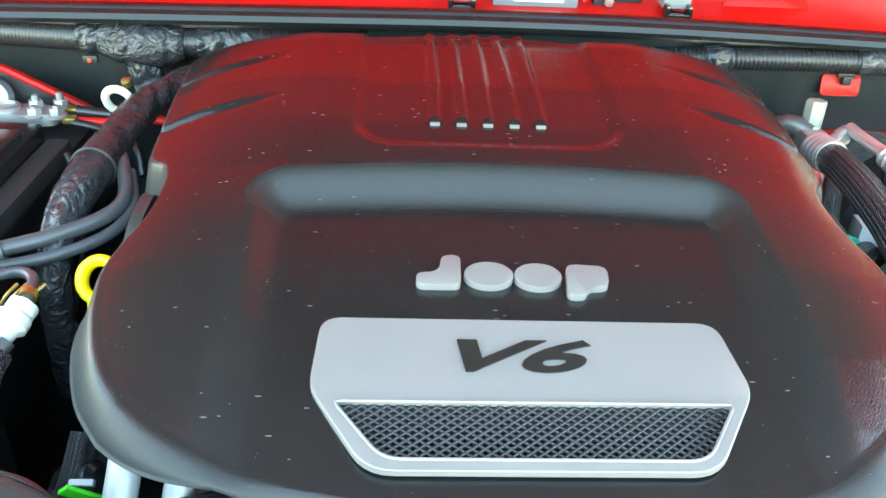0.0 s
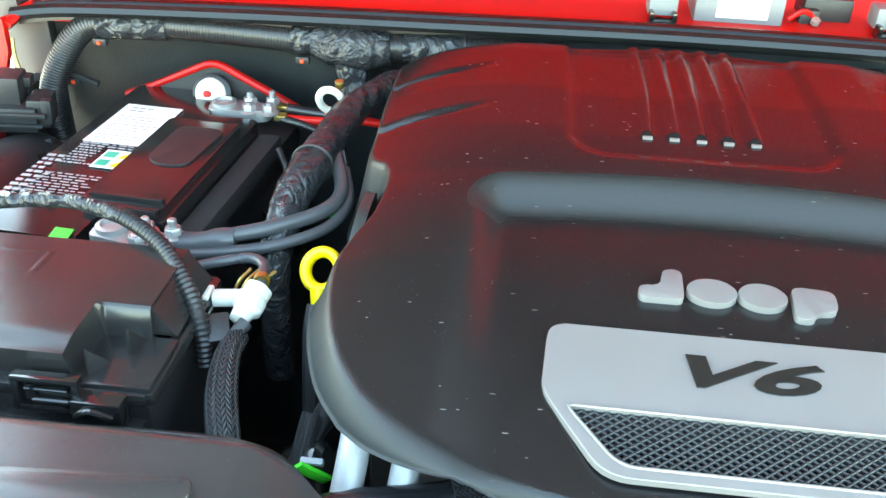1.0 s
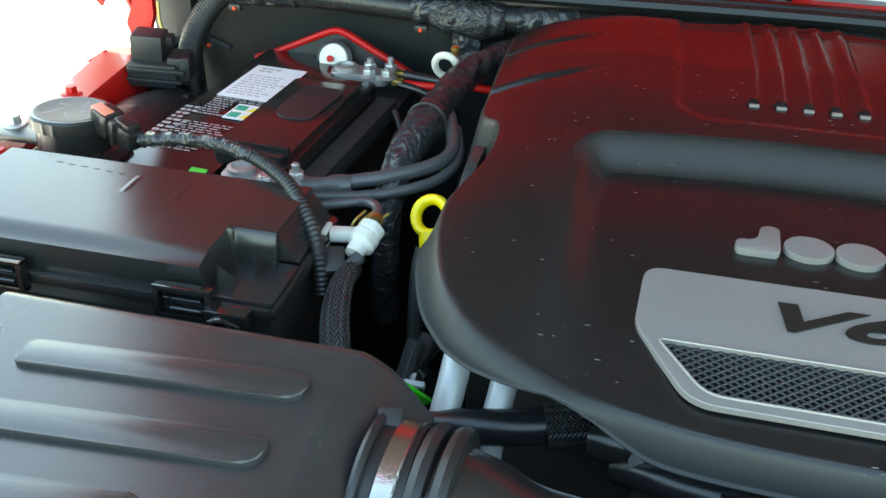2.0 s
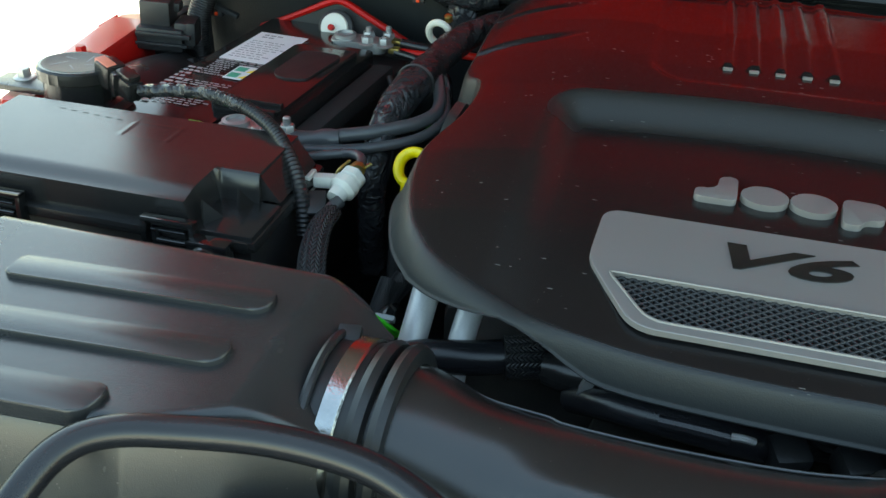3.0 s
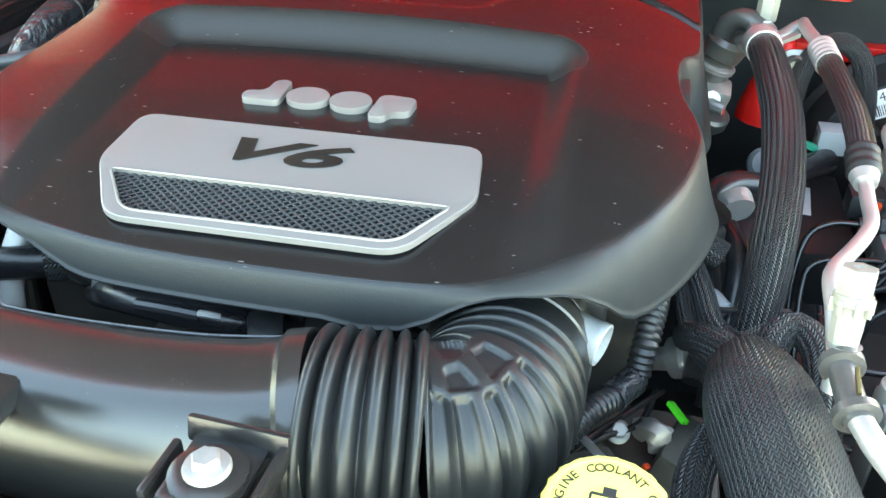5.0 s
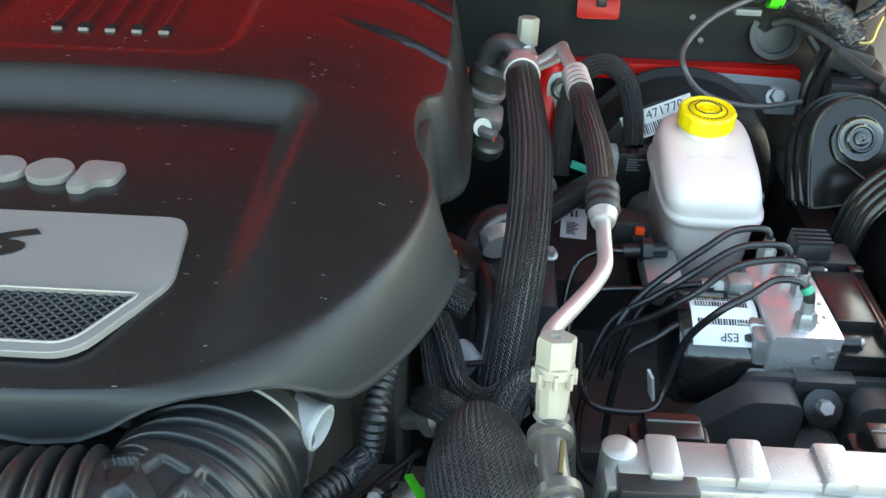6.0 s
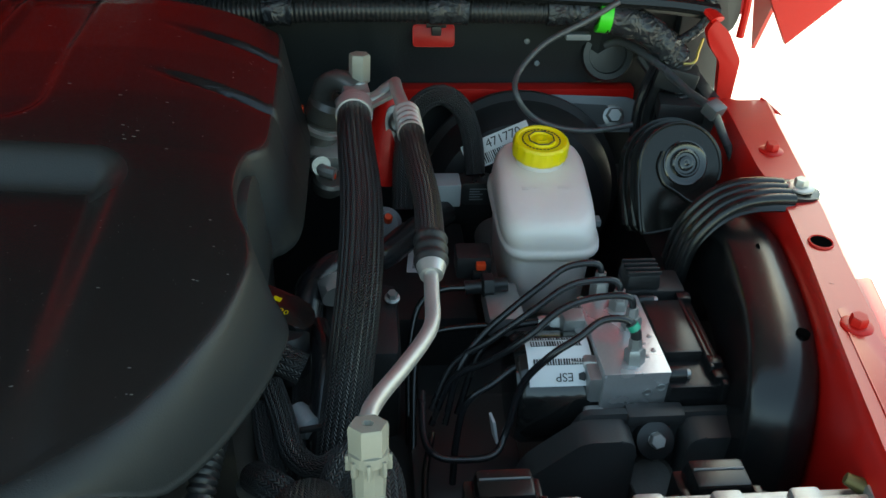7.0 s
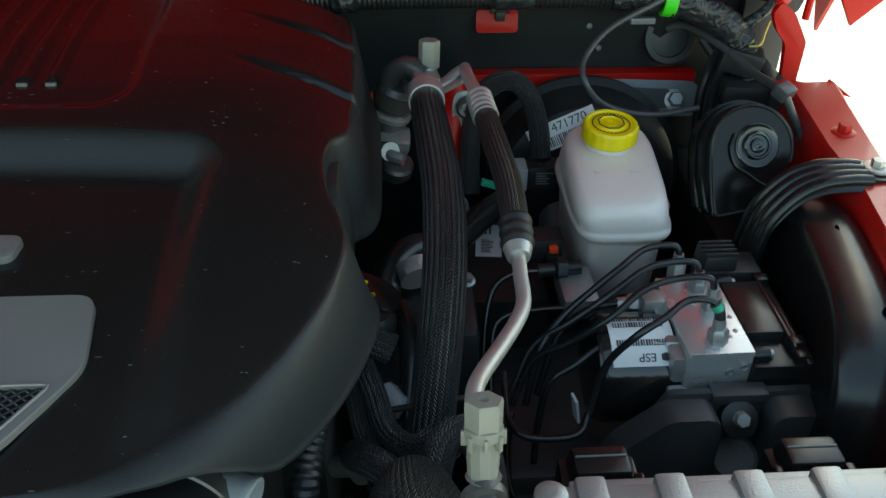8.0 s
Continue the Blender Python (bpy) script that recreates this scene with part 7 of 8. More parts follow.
# brake lines: nut, then a bent line
LINES = [
    [(0.499, 0.510, 1.030), (0.499, 0.512, 1.050), (0.494, 0.515, 1.056), (0.472, 0.512, 1.055), (0.450, 0.496, 1.050), (0.430, 0.487, 1.038), (0.407, 0.478, 1.020), (0.390, 0.465, 1.0), (0.38, 0.45, 0.96)],
    [(0.508, 0.488, 1.030), (0.508, 0.490, 1.050), (0.503, 0.493, 1.056), (0.485, 0.492, 1.057), (0.466, 0.487, 1.055), (0.440, 0.474, 1.044), (0.412, 0.470, 1.022), (0.386, 0.470, 1.000), (0.370, 0.455, 0.97)],
    [(0.512, 0.466, 1.032), (0.511, 0.467, 1.052), (0.506, 0.469, 1.060), (0.484, 0.472, 1.057), (0.458, 0.463, 1.054), (0.435, 0.452, 1.040), (0.410, 0.455, 1.016), (0.385, 0.460, 0.995), (0.37, 0.45, 0.96)],
    [(0.505, 0.430, 1.034), (0.503, 0.432, 1.058), (0.496, 0.436, 1.066), (0.480, 0.436, 1.066), (0.462, 0.424, 1.062), (0.443, 0.418, 1.052), (0.428, 0.425, 1.020), (0.418, 0.415, 0.985), (0.408, 0.402, 0.978), (0.385, 0.399, 0.978), (0.369, 0.402, 0.98), (0.362, 0.42, 0.98), (0.363, 0.458, 0.985)],
    [(0.484, 0.440, 1.022), (0.465, 0.441, 1.024), (0.432, 0.444, 1.022), (0.410, 0.436, 1.012), (0.392, 0.432, 0.998), (0.386, 0.428, 0.965), (0.384, 0.42, 0.93)],
    [(0.470, 0.490, 1.022), (0.450, 0.490, 1.022), (0.425, 0.488, 1.016), (0.405, 0.478, 1.0), (0.39, 0.46, 0.96)],
]
for i, pts in enumerate(LINES):
    t = thing("brake_line", "thin black brake line with a steel flare nut", "brake line", group="brake lines", at=pts[0])
    part("line", sweep(pts, 0.0026, n=70, seg=12), HOSE, t)
    d = Vector(pts[1]) - Vector(pts[0])
    part("nut", join(lathe([(0.0072, 0), (0.0072, 0.010), (0.0058, 0.012), (0.0045, 0.012), (0.0042, 0.020)], aim(pts[0], d), 6)), ZINC, t, "steel flare nut")
    if i == 3:
        part("sleeve", sweep([(0.504, 0.4312, 1.046), (0.503, 0.4325, 1.058), (0.499, 0.435, 1.064)], 0.0038, n=10, seg=12), DARK, t)
        part("paint_mark", sweep([(0.5025, 0.433, 1.0600), (0.500, 0.4345, 1.0635)], 0.0042, n=3, seg=12), TEAL, t, "green paint mark")
cable("brake_line", "black steel line along the bay floor", "brake line", [(0.405, 0.566, 0.997), (0.385, 0.566, 0.995), (0.366, 0.556, 0.985), (0.358, 0.53, 0.95), (0.356, 0.48, 0.90)], 0.0027, BLACKGLOSS)
cable("brake_line", "black steel line along the bay floor", "brake line", [(0.445, 0.530, 0.985), (0.410, 0.532, 0.984), (0.372, 0.530, 0.978), (0.362, 0.515, 0.96), (0.358, 0.46, 0.92)], 0.0027, BLACKGLOSS)
cable("brake_line", "black steel line looping low behind the fitting", "brake line", [(0.372, 0.46, 0.94), (0.364, 0.42, 0.935), (0.366, 0.385, 0.93), (0.39, 0.368, 0.93), (0.42, 0.366, 0.93), (0.432, 0.372, 0.94), (0.438, 0.40, 0.955)], 0.0027, BLACKGLOSS)

brk = thing("unit_bracket", "black steel bracket with a rubber-mounted bolt", "bracket", at=(0.51, 0.39, 0.95))
part("plate", prism(rounded([(-0.070, -0.110), (0.110, -0.110), (0.100, 0.028), (-0.048, 0.028), (-0.062, 0.002)], 0.006), -0.003, 0.003, pose(0.515, 0.402, 0.985, 84, 0, 0), bevel=0.001), SHADOWMETAL, brk)
part("post", prism(rounded([(0.405, 0.900), (0.500, 0.900), (0.499, 1.010), (0.463, 1.010), (0.428, 0.978)], [0.004, 0.004, 0.012, 0.008, 0.010]), -0.4010, -0.3800, pose(0, 0, 0, 90, 0, 0), bevel=0.0025), SHADOWMETAL, brk, "raised boxed post")
part("post", prism(rounded([(0.532, 0.900), (0.592, 0.900), (0.582, 1.010), (0.533, 1.010)], [0.004, 0.004, 0.010, 0.012]), -0.4010, -0.3805, pose(0, 0, 0, 90, 0, 0), bevel=0.0025), SHADOWMETAL, brk, "raised boxed post")
part("ledge", box(0.496, 0.536, 0.398, 0.412, 1.004, 1.014, 0.003), SHADOWMETAL, brk)
part("rubber_mount", lathe([(0.0135, -0.006), (0.0140, 0.0), (0.0128, 0.004), (0.0090, 0.005)], aim((0.515, 0.394, 0.996), (0, -0.8, 0.6)), 36), RUBBER, brk, "blue-black rubber mount")
part("bolt", hexhead(0.0056, 0.007, aim((0.515, 0.391, 0.999), (0, -0.8, 0.6), 15), washer=0.0076), ZINC, brk)
part("cup", lathe([(0.0125, -0.030), (0.0165, -0.018), (0.0172, -0.004), (0.0160, 0.0), (0.0140, -0.002), (0.002, -0.004)], aim((0.516, 0.385, 0.968), (0, -0.55, 0.83)), 36), BLOCKGREY, brk, "dusty rounded cup below the mount")

# engine computer
ecu = thing("engine_computer", "silver cast engine control module with black plugs", "control module", at=(0.46, 0.2, 1.05))
part("case", join(box(0.354, 0.62, 0.262, 0.292, 0.93, 1.058, 0.004), box(0.360, 0.62, 0.266, 0.288, 1.050, 1.064, 0.003)), CAST, ecu, "cast silver case")
for k in range(6):
    ex = 0.384 + 0.043 * k
    part("lug", rbox((0.0170, 0.028, 0.010), pose(ex, 0.2775, 1.0625), 0.003), CAST, ecu, "cast lug along the edge")
part("edge_ledge", box(0.375, 0.62, 0.290, 0.298, 1.046, 1.056, 0.002), CAST, ecu)
part("corner_boss", lathe([(0.009, 0), (0.009, 0.014), (0.006, 0.016), (0.002, 0.016)], pose(0.362, 0.281, 1.052), 24), CAST, ecu)
part("front_bracket", join(rbox((0.044, 0.046, 0.070), pose(0.378, 0.242, 1.020), 0.004), rbox((0.040, 0.014, 0.010), pose(0.380, 0.262, 1.058), 0.002)), PLASTIC, ecu, "black bracket with a round boss")
part("round_boss", lathe([(0.014, 0), (0.014, 0.003), (0.010, 0.004), (0.002, 0.004)], aim((0.372, 0.2195, 1.034), (-0.1, -0.9, 0.2)), 32), DARK, ecu)
part("bolt", hexhead(0.0045, 0.005, aim((0.386, 0.2190, 1.026), (-0.1, -0.8, 0.4)), washer=0.006), ZINC, ecu)
wb = thing("washer_bottle", "pale blue fluid in a translucent washer bottle", "bottle", at=(0.45, 0.2, 0.95))
part("bottle", box(0.404, 0.52, 0.170, 0.255, 0.90, 1.030, 0.010), surface("washer_fluid_bottle", (0.42, 0.55, 0.62), 0.35, coarse=25, bump=0.05, spread=0.12), wb)
part("neck", lathe([(0.016, 0), (0.016, 0.012), (0.012, 0.014)], pose(0.424, 0.228, 1.030), 24), WHITEP, wb)


def ecu_plug(x, y, z, mk):
    """Lever plug: a hooded housing with stepped side wings, a framed window and a small tab."""
    t = thing("wiring_plug", "black multi-pin plug behind the silver module", "plug", group="module plugs", at=(x, y, z))
    part("body", join(rbox((0.046, 0.030, 0.024), pose(x, y, z), 0.0025), rbox((0.038, 0.024, 0.016), pose(x, y + 0.002, z + 0.016), 0.003, taper=0.86)), DUCTP, t, "hooded plug housing")
    for s in (-1, 1):
        for k in range(3):
            part("wing", rbox((0.0055, 0.014 - 0.002 * k, 0.010 - 0.002 * k), pose(x + s * (0.0215 + 0.0048 * k), y - 0.010, z + 0.012 - 0.003 * k), 0.001), DUCTP, t)
        part("rib", rbox((0.0022, 0.003, 0.014), pose(x + s * 0.0125, y - 0.0155, z + 0.014), 0.0006), DUCTP, t)
        part("pin", rbox((0.003, 0.004, 0.007), pose(x + s * 0.0165, y - 0.0150, z + 0.016), 0.0007), DUCTP, t)
    part("window_frame", join(rbox((0.022, 0.003, 0.0022), pose(x, y - 0.0135, z + 0.0195), 0.0006), rbox((0.022, 0.003, 0.0022), pose(x, y - 0.0145, z + 0.0115), 0.0006)), DUCTP, t)
    part("window", rbox((0.019, 0.0016, 0.006), pose(x, y - 0.0122, z + 0.0155), 0.0004), GREYP, t, "dull grey window")
    part("latch", rbox((0.006, 0.004, 0.003), pose(x + 0.002, y - 0.0165, z + 0.0085), 0.0008), mk, t, "small coloured tab")
    part("top_seam", rbox((0.030, 0.0012, 0.0012), pose(x, y + 0.004, z + 0.0242), 0.0003), GREYP, t)


ecu_plug(0.401, 0.323, 1.017, BLUETAB)
ecu_plug(0.527, 0.323, 1.018, GREYP)

# braided looms in the middle
wide = thing("braided_hose", "fat black braided sleeve over a bundle beside the engine", "wiring harness", at=(0.29, 0.25, 1.05))
part("sleeve", sweep([(0.291, 0.325, 1.020), (0.291, 0.306, 1.040), (0.292, 0.280, 1.048), (0.297, 0.250, 1.048), (0.304, 0.220, 1.044), (0.313, 0.185, 1.034), (0.325, 0.13, 1.01)], lambda s, f: 0.018 + 0.013 * sstep(0.0, 0.35, f), seg=40), BRAIDF, wide)
part("strand", sweep([(0.258, 0.345, 1.030), (0.268, 0.328, 1.043), (0.282, 0.312, 1.047), (0.296, 0.295, 1.04)], 0.0095, seg=20), BRAIDS, wide)
part("strand", sweep([(0.302, 0.318, 1.035), (0.310, 0.338, 1.045), (0.322, 0.345, 1.047), (0.332, 0.330, 1.045), (0.334, 0.305, 1.038), (0.332, 0.27, 1.02), (0.33, 0.23, 0.99)], 0.0105, seg=20), BRAIDS, wide)
part("strand", sweep([(0.272, 0.26, 1.03), (0.262, 0.235, 1.02), (0.262, 0.20, 1.0), (0.27, 0.16, 0.97)], 0.0105, seg=20), BRAIDS, wide)
loops = thing("braided_loom", "drooping black braided looms with a silver plug", "wiring harness", at=(0.28, 0.38, 1.03))
part("loom", sweep([(0.262, 0.415, 1.038), (0.270, 0.395, 1.030), (0.278, 0.372, 1.020), (0.294, 0.360, 1.018), (0.310, 0.368, 1.022)], 0.0078, seg=20), BRAIDS, loops)
part("loom", sweep([(0.256, 0.405, 1.030), (0.262, 0.375, 1.018), (0.272, 0.352, 1.010), (0.288, 0.343, 1.008), (0.305, 0.350, 1.012), (0.318, 0.365, 1.01)], 0.0066, seg=18), BRAIDS, loops)
part("loom", sweep([(0.268, 0.505, 1.02), (0.276, 0.47, 1.018), (0.280, 0.43, 1.010), (0.276, 0.395, 0.998), (0.270, 0.36, 0.98)], 0.0070, seg=18), BRAIDS, loops)
part("loom", sweep([(0.256, 0.438, 1.050), (0.268, 0.430, 1.046), (0.282, 0.426, 1.040)], 0.0105, seg=20), BRAIDS, loops)
part("plug", lathe([(0.008, 0), (0.009, 0.004), (0.009, 0.018), (0.006, 0.021)], aim((0.276, 0.416, 1.012), (0.5, -0.7, -0.1)), 14), LTGREY, loops, "silvery plug")
part("tie", rbox((0.05, 0.004, 0.003), pose(0.305, 0.395, 1.020, 0, 0, 10), 0.001), DARK, loops)
conduit = thing("corrugated_conduit", "black corrugated conduit beside the throttle body", "cable", at=(0.23, 0.3, 1.03))
part("conduit", corrugated([(0.238, 0.362, 1.058), (0.235, 0.332, 1.056), (0.232, 0.314, 1.046), (0.229, 0.306, 1.026), (0.220, 0.292, 1.022), (0.204, 0.268, 1.026), (0.188, 0.245, 1.018), (0.172, 0.22, 0.98)], 0.0068, 0.0016, 0.0044), CORR, conduit)
part("tape", sweep([(0.228, 0.304, 1.024), (0.216, 0.286, 1.023)], 0.0092, n=6, seg=14, jitter=0.0008), TAPE, conduit)
part("green_tag", rbox((0.005, 0.018, 0.003), pose(0.256, 0.298, 1.008, 0, 20, 30), 0.0005), GREEN, conduit, "green tape tag")
oc = thing("oil_filler_cap", "black oil filler cap with yellow printing", "cap", at=(0.27, 0.48, 1.05))
OM = pose(0.265, 0.473, 1.056, -4, 16, -18) @ Matrix.Scale(0.92, 4)
part("cap", prism(rounded([(-0.030, -0.014), (0.026, -0.016), (0.030, 0.0), (0.020, 0.018), (-0.030, 0.018)], 0.009), -0.008, 0, OM, bevel=0.002), DUCTP, oc)
part("print", join(lettering("W-20", 0.0075, 0.0001, OM @ pose(0.0, -0.005, 0.0003)), rbox((0.006, 0.005, 0.0003), OM @ pose(-0.004, 0.006, 0.0003), 0)), YELLOW, oc, "yellow print W-20", smooth=False)
part("body", join(lathe([(0.018, 0), (0.016, 0.03), (0.013, 0.034)], aim((0.268, 0.452, 1.015), (0.05, 0.1, 1)), 28)), DARK, oc)
eh = thing("heater_hose", "thick black heater hose curling down behind the engine", "hose", at=(0.29, 0.56, 1.02))
part("hose", sweep([(0.400, 0.70, 0.985), (0.370, 0.66, 0.992), (0.335, 0.600, 1.005), (0.300, 0.575, 1.015), (0.280, 0.545, 1.010), (0.278, 0.51, 0.98), (0.28, 0.47, 0.92)], 0.0125, seg=22), HOSE, eh)
part("hose", sweep([(0.290, 0.48, 1.03), (0.296, 0.44, 1.03), (0.292, 0.40, 1.00), (0.285, 0.37, 0.95)], 0.009, seg=16), HOSE, eh)
part("foil", sweep([(0.300, 0.550, 1.018), (0.304, 0.538, 1.013)], 0.0145, n=5, seg=16, jitter=0.002), ALU, eh, "crumpled foil wrap")
lb = thing("barcode_label", "white barcode sticker on a dark module low in the bay", "label", at=(0.37, 0.6, 0.95))
part("box", box(0.325, 0.420, 0.575, 0.725, 0.90, 0.958, 0.005), DARK, lb, "dark module box")
part("sticker", rbox((0.024, 0.052, 0.0008), pose(0.376, 0.666, 0.9590, 0, 0, -6), 0), PAPER, lb)
part("sticker_print", join(bars(0.014, 0.012, pose(0.376, 0.682, 0.9595, 0, 0, -6), 3, 51), bars(0.016, 0.022, pose(0.376, 0.656, 0.9595, 0, 0, -6), 9, 52, vertical=False)), INK, lb, smooth=False)
for q in ((0.345, 0.552, 1.0), (0.30, 0.50, 0.97)):
    part("bolt", hexhead(0.0042, 0.006, aim(q, (0, -0.3, 1)), washer=0.0062), ZINC, lb)
part("support", box(0.29, 0.35, 0.49, 0.58, 0.90, 0.995, 0.01), DARK, lb)
tray = thing("bay_tray", "dusty dark tray between engine and brake unit", "tray", at=(0.4, 0.45, 0.9))
part("tray", box(0.34, 0.60, 0.30, 0.70, 0.885, 0.905, 0.006), SHADOWMETAL, tray)
part("raised_pan", box(0.355, 0.44, 0.41, 0.52, 0.904, 0.925, 0.008), SHADOWMETAL, tray)

# horn
horn = thing("car_horn", "round black snail horn with a domed centre", "horn", at=(0.58, 0.62, 1.07))
HN = Vector((0.04, -0.86, 0.50)).normalized()
HX = (Vector((1, 0, 0)) - HN * HN.x).normalized()
HY = HN.cross(HX)
HM = Matrix(((HX.x, HY.x, HN.x, 0.588), (HX.y, HY.y, HN.y, 0.618), (HX.z, HY.z, HN.z, 1.080), (0, 0, 0, 1)))


def horn_arch(k, low):
    """Outline of the horn's shells: a round head on a straight-sided mouth."""
    head = [(k * 0.0360 * math.cos(a), k * 0.0360 * math.sin(a)) for a in np.linspace(-0.35, math.pi, 30)]
    return head + [(-k * 0.0365, -0.020), (-k * 0.0345, low + 0.006), (-k * 0.0300, low), (k * 0.004, low + 0.007), (k * 0.020, low + 0.022)]


part("front_shell", prism(horn_arch(1.0, -0.057), -0.012, -0.003, HM, bevel=0.0016), HORNP, horn, "moulded front shell with a straight-sided mouth")
part("front_rim", sweep([(x, y, -0.003) for x, y in horn_arch(0.985, -0.0562)], 0.0016, n=110, seg=8), HORNP, horn, "raised rim").matrix_basis @= HM
for k, z0, z1 in ((1.10, -0.022, -0.013), (1.16, -0.034, -0.025), (1.08, -0.046, -0.037)):
    part("ridge", prism(horn_arch(k, -0.056), z0, z1, HM, bevel=0.0030), HORNP, horn, "rounded ridge of the body")
part("core", prism(horn_arch(0.98, -0.054), -0.045, -0.010, HM), HORNP, horn)
part("recess", lathe([(0.0260, -0.0035), (0.0262, -0.0022), (0.0250, -0.0016), (0.0225, -0.0030), (0.0170, -0.0034), (0.0165, -0.0005), (0.0150, 0.0008), (0.0132, 0.0004), (0.0120, -0.0016), (0.0090, -0.0018), (0.0082, 0.0012), (0.0050, 0.0022), (0.0030, 0.0018), (0.0010, 0.0028)], HM @ pose(0.004, 0.002, 0) @ Matrix.Scale(0.72, 4), 56), BLACKGLOSS, horn, "dished centre with a glossy boss")
part("throat_edge", sweep([(-0.0155, 0.012, -0.0015), (-0.0195, 0.0, -0.0012), (-0.0150, -0.014, -0.0012), (-0.004, -0.022, -0.0012), (0.010, -0.031, -0.0012), (0.020, -0.030, -0.0015)], 0.0014, n=40, seg=8), HORNP, horn, "raised edge of the throat").matrix_basis @= HM
part("bracket", rbox((0.012, 0.010, 0.06), pose(0.60, 0.65, 1.05), 0.002), SHADOWMETAL, horn)
part("connector", rbox((0.017, 0.014, 0.012), pose(0.627, 0.668, 1.107, 20, 0, 35), 0.002), CABLE, horn, "grey wire plug")
cable("wire", "dark grey wire from the bulkhead to the horn", "cable", [(0.574, 0.842, 1.096), (0.585, 0.832, 1.104), (0.596, 0.810, 1.105), (0.607, 0.78, 1.104), (0.616, 0.75, 1.101), (0.622, 0.72, 1.100), (0.625, 0.69, 1.104), (0.626, 0.672, 1.107)], 0.0040, CABLE)
cable("wire", "thin grey wire bending down behind the horn", "cable", [(0.627, 0.664, 1.105), (0.636, 0.660, 1.088), (0.648, 0.655, 1.066), (0.655, 0.64, 1.04), (0.65, 0.61, 1.00)], 0.0038, CABLE)
cable("wire_loop", "thin grey wire loop hanging on the firewall", "cable", [(0.563, 0.78, 1.163), (0.535, 0.775, 1.147), (0.494, 0.765, 1.128), (0.468, 0.745, 1.108), (0.463, 0.72, 1.097), (0.481, 0.72, 1.074), (0.512, 0.72, 1.0625), (0.544, 0.72, 1.061), (0.575, 0.72, 1.067)], 0.0027, CABLE)

# fresh air duct on the wing
fd = thing("side_air_duct", "black plastic air duct bolted to the fender rail", "duct", at=(0.6, 0.45, 1.05))
TRUNK = [(80, 0.0420), (122, 0.0460), (180, 0.0300), (30, 0.0330), (8, 0.0200), (-35, 0.0300), (-90, 0.0450), (225, 0.0440)]
part("trunk", sweep([(0.614, 0.600, 0.985), (0.614, 0.566, 1.018), (0.610, 0.525, 1.031), (0.601, 0.470, 1.033), (0.592, 0.425, 1.031), (0.586, 0.402, 1.021), (0.583, 0.392, 0.985), (0.581, 0.388, 0.93)], 0.040, n=120, seg=96,
                    shape=lambda s, f, t: facets(t, TRUNK, 16) - 0.040), DUCTP, fd, "flat-topped moulded trunk", limit=60)


EAR = [(0.572, 0.560, 1.020), (0.578, 0.561, 1.052), (0.594, 0.561, 1.077), (0.612, 0.560, 1.0890), (0.632, 0.558, 1.0930), (0.650, 0.557, 1.0925)]
for k, o in enumerate((-0.0215, -0.0105, 0.0005, 0.0115)):
    part("collar_rib", sweep([(x, y + o * (1.0 - 0.30 * n / 5), z) for n, (x, y, z) in enumerate(EAR)], 0.0048, n=46, seg=12), DUCTP, fd, "raised rib round the collar")
part("collar_band", sweep([(x, y - 0.005, z - 0.004) for x, y, z in EAR], 0.0200, n=46, seg=16, flat=0.22, up=(1, 0, 0.2)), DUCTP, fd)
part("ear", prism(rounded([(-0.030, -0.016), (0.004, -0.016), (0.015, -0.011), (0.017, 0.007), (0.006, 0.014), (-0.030, 0.015)], [0.01, 0.012, 0.012, 0.012, 0.012, 0.01]), -0.010, 0.001, pose(0.659, 0.556, 1.0925, 0, 3, -3), bevel=0.003), DUCTP, fd, "bolted ear")
part("gusset", box(0.6405, 0.6435, 0.520, 0.548, 1.055, 1.083, 0.0008), SATIN, fd)
part("bolt", hexhead(0.0055, 0.006, aim((0.660, 0.556, 1.0965), (0, 0, 1), 20), washer=0.0105), ZINC, fd, "zinc flange bolt")
# drain holes are solid discs, their inside shade painted black
for hx, hy, hz in ((0.613, 0.503, 1.0755), (0.605, 0.409, 1.0735)):
    part("hole", lathe([(0.0044, -0.004), (0.0044, 0.0010), (0.001, 0.0011)], aim((hx, hy, hz), (0.10, 0, 0.99)), 20), HOLE_SHADE, fd, "flat black disc for the shade of a small drain hole")

# bulkhead harness on the right, grommet, corner clutter
rh = thing("bulkhead_harness", "corrugated wiring conduit with tape and a green band under the cowl", "wiring harness", at=(0.4, 0.8, 1.13))
RP = [(0.12, 0.806, 1.139), (0.22, 0.805, 1.142), (0.32, 0.803, 1.145), (0.44, 0.800, 1.146), (0.52, 0.798, 1.146), (0.565, 0.796, 1.143), (0.602, 0.790, 1.130), (0.628, 0.780, 1.108), (0.640, 0.77, 1.07)]
part("conduit", corrugated(RP, 0.0098, 0.0016, 0.0044, seg=18), CORR, rh)
for p, q in (((0.388, 0.801, 1.146), (0.425, 0.800, 1.146)), ((0.500, 0.798, 1.146), (0.545, 0.797, 1.145)), ((0.235, 0.804, 1.142), (0.26, 0.804, 1.143))):
    part("tape", sweep([p, tuple((Vector(p) + Vector(q)) / 2 + Vector((0, 0, 0.001))), q], 0.0132, seg=20, jitter=0.0014), TAPE, rh, "creased glossy tape")
part("tape", sweep([(0.560, 0.796, 1.143), (0.585, 0.793, 1.137), (0.608, 0.788, 1.126), (0.630, 0.779, 1.106)], lambda s, f: 0.0160 - 0.002 * f, seg=22, jitter=0.002), TAPE, rh, "creased glossy tape")
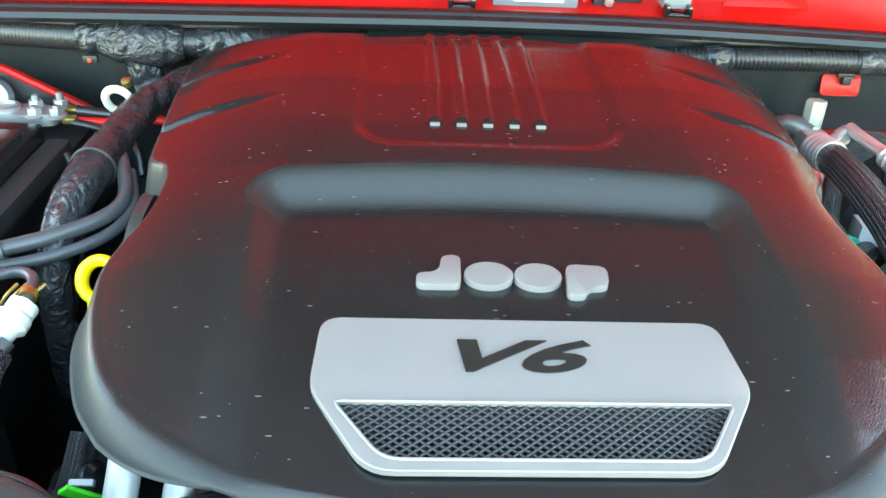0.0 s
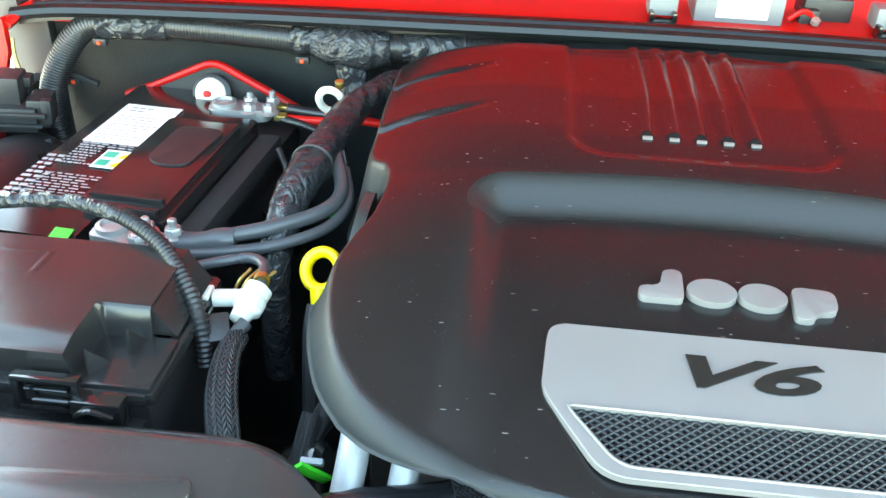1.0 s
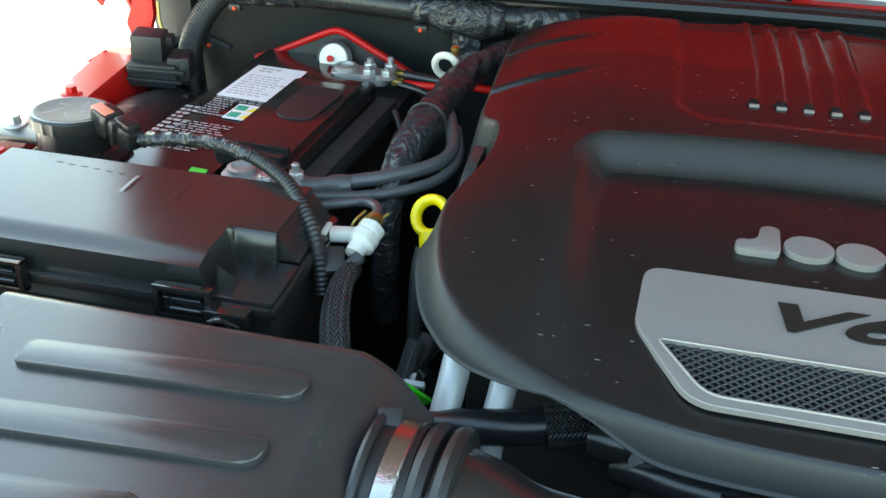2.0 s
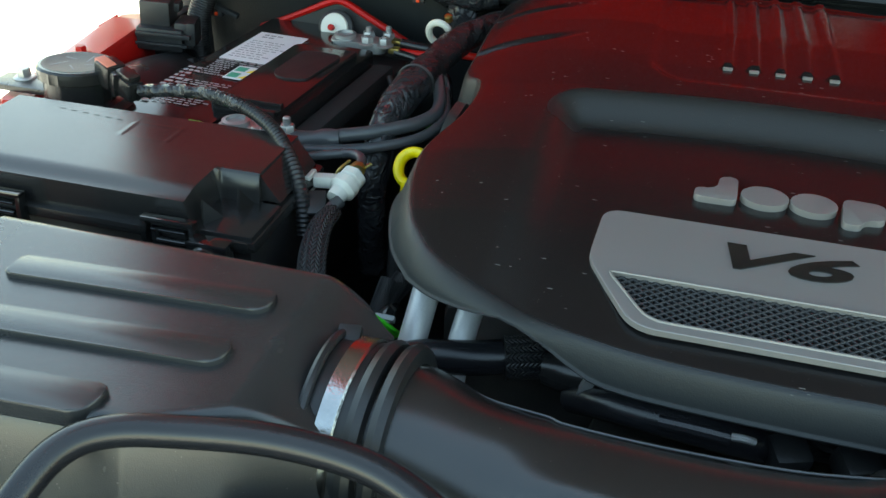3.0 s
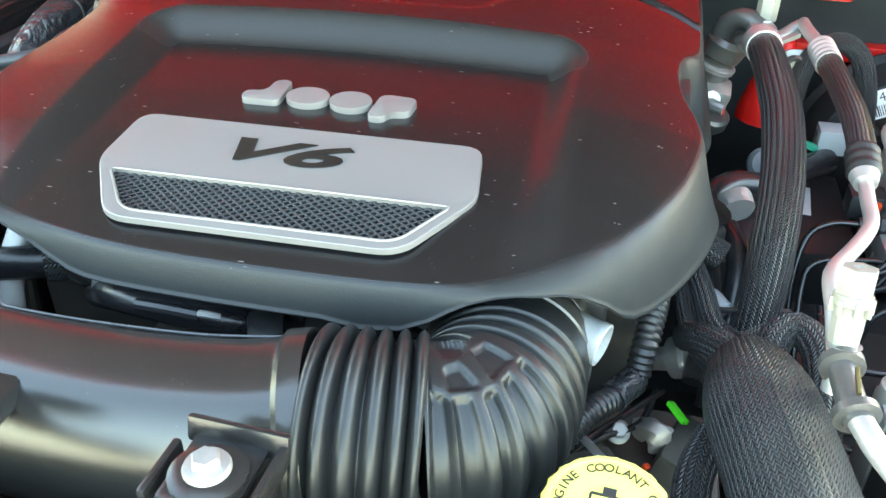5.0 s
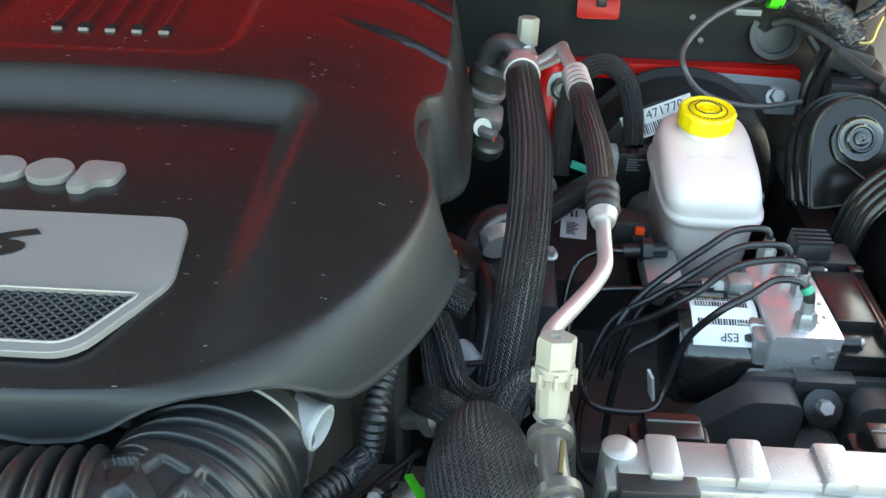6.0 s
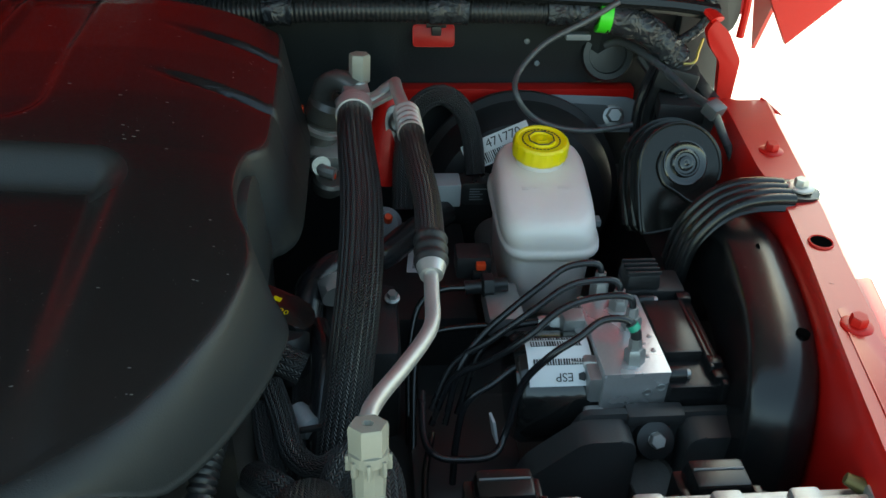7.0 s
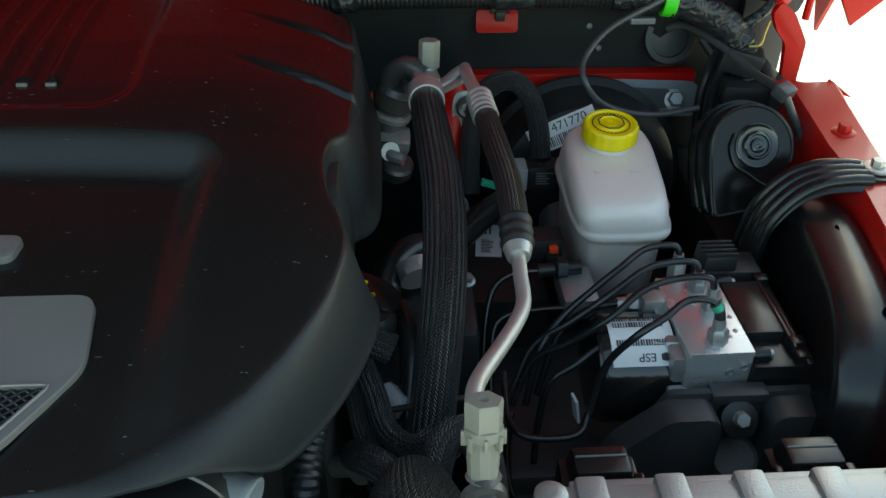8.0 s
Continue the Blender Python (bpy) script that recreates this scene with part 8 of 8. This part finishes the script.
part("green_band", sweep([(0.549, 0.797, 1.1445), (0.561, 0.796, 1.1435)], 0.0168, n=4, seg=24), GREEN, rh, "bright green tape band")
part("fitting", rbox((0.024, 0.010, 0.006), pose(0.533, 0.800, 1.122), 0.001), GREYP, rh)
gr = thing("firewall_grommet", "round black rubber grommet with a bright rim", "grommet", at=(0.575, 0.845, 1.085))
part("rim", lathe([(0.026, 0), (0.028, 0.004), (0.026, 0.008), (0.020, 0.008), (0.019, 0.005), (0.002, 0.006)], aim((0.578, 0.848, 1.084), (0, -0.95, 0.3)), 44), RUBBER, gr)
for q in ((0.505, 0.845, 1.075), (0.492, 0.842, 1.10)):
    tagged(part("rivet", lathe([(0.003, 0), (0.003, 0.002), (0.001, 0.003)], aim(q, (0, -1, 0.1)), 12), GREYP, None), "small grey rivet in the insulation", "rivet", group="rivets")
cornr = thing("corner_wiring", "black connectors and wires in the corner beside the cowl", "wiring", at=(0.62, 0.78, 1.1))
part("connector", join(rbox((0.04, 0.03, 0.024), pose(0.630, 0.778, 1.090, 0, 10, -15), 0.004), rbox((0.05, 0.03, 0.020), pose(0.636, 0.760, 1.064, 0, 0, -10), 0.004)), DARK, cornr)
for k in range(4):
    part("wire", sweep([(0.612 + 0.010 * k, 0.785, 1.100), (0.606 + 0.011 * k, 0.790 - 0.004 * k, 1.075), (0.600 + 0.012 * k, 0.786, 1.045), (0.602 + 0.010 * k, 0.78, 1.00)], 0.005 + 0.001 * (k % 2), seg=10), CORR if k % 2 else HOSE, cornr)
part("wire", sweep([(0.612, 0.787, 1.117), (0.630, 0.785, 1.123), (0.645, 0.785, 1.134), (0.654, 0.785, 1.147), (0.652, 0.787, 1.164), (0.63, 0.80, 1.175)], 0.0052, seg=14, jitter=0.0006), TAPE, cornr)
part("brass_hook", sweep([(0.630, 0.765, 1.108), (0.640, 0.764, 1.110), (0.642, 0.764, 1.122), (0.644, 0.764, 1.134)], 0.0013, n=16, seg=6), BRASS, cornr, "brass hook")
bt2 = thing("front_bolt", "red painted bolt with a brass fitting on the fender", "bolt", at=(0.585, 0.29, 1.06))
part("head", hexhead(0.006, 0.006, aim((0.602, 0.284, 1.064), (-0.5, -0.3, 0.8)), washer=0.009), RED, bt2)
part("brass_fitting", lathe([(0.0040, 0), (0.0048, 0.005), (0.0034, 0.014)], aim((0.596, 0.292, 1.060), (-0.7, 0.4, 0.2)), 14), OLIVE, bt2)

# behind the seal on the cowl
wm = thing("wiper_motor", "grey wiper motor box with a white label on the cowl", "motor", at=(0.07, 0.93, 1.17))
part("box", rbox((0.090, 0.06, 0.040), pose(0.072, 0.910, 1.178), 0.004), GREYP, wm)
part("label", rbox((0.052, 0.0006, 0.022), pose(0.075, 0.8795, 1.182), 0), PAPER, wm, "white label")
part("print", bars(0.044, 0.014, pose(0.075, 0.879, 1.182, 90, 0, 0), 5, 61, vertical=False), GREYINK, wm, smooth=False)
for sx in (-0.006, 0.218):
    st = thing("rubber_stop", "black rubber stop block on the red cowl", "stop", group="stops", at=(sx, 0.88, 1.16))
    part("block", rbox((0.030, 0.030, 0.022), pose(sx, 0.884, 1.182), 0.004), GREYP, st, "grey upper block")
    part("foot", join(rbox((0.028, 0.018, 0.007), pose(sx, 0.866, 1.166), 0.002), rbox((0.005, 0.018, 0.010), pose(sx - 0.0115, 0.866, 1.173), 0.002), rbox((0.005, 0.018, 0.010), pose(sx + 0.0115, 0.866, 1.173), 0.002)), BLACKGLOSS, st, "black looped foot")
cw = thing("cowl_wiring", "black connectors and red wires on the cowl", "wiring", at=(0.17, 0.92, 1.17))
part("connector", join(rbox((0.05, 0.04, 0.026), pose(0.165, 0.920, 1.178), 0.004), rbox((0.02, 0.02, 0.018), pose(0.145, 0.900, 1.172), 0.003)), DARK, cw)
part("wire", sweep([(0.125, 0.892, 1.170), (0.138, 0.890, 1.180), (0.152, 0.893, 1.172)], 0.003, seg=8), RED, cw)
part("nut", hexhead(0.005, 0.005, aim((0.150, 0.885, 1.170), (0, -0.5, 0.8))), ZINC, cw)
part("wire", sweep([(0.610, 0.83, 1.09), (0.625, 0.81, 1.07), (0.64, 0.79, 1.04), (0.65, 0.77, 1.0)], 0.007, seg=10), CORR, cornr)
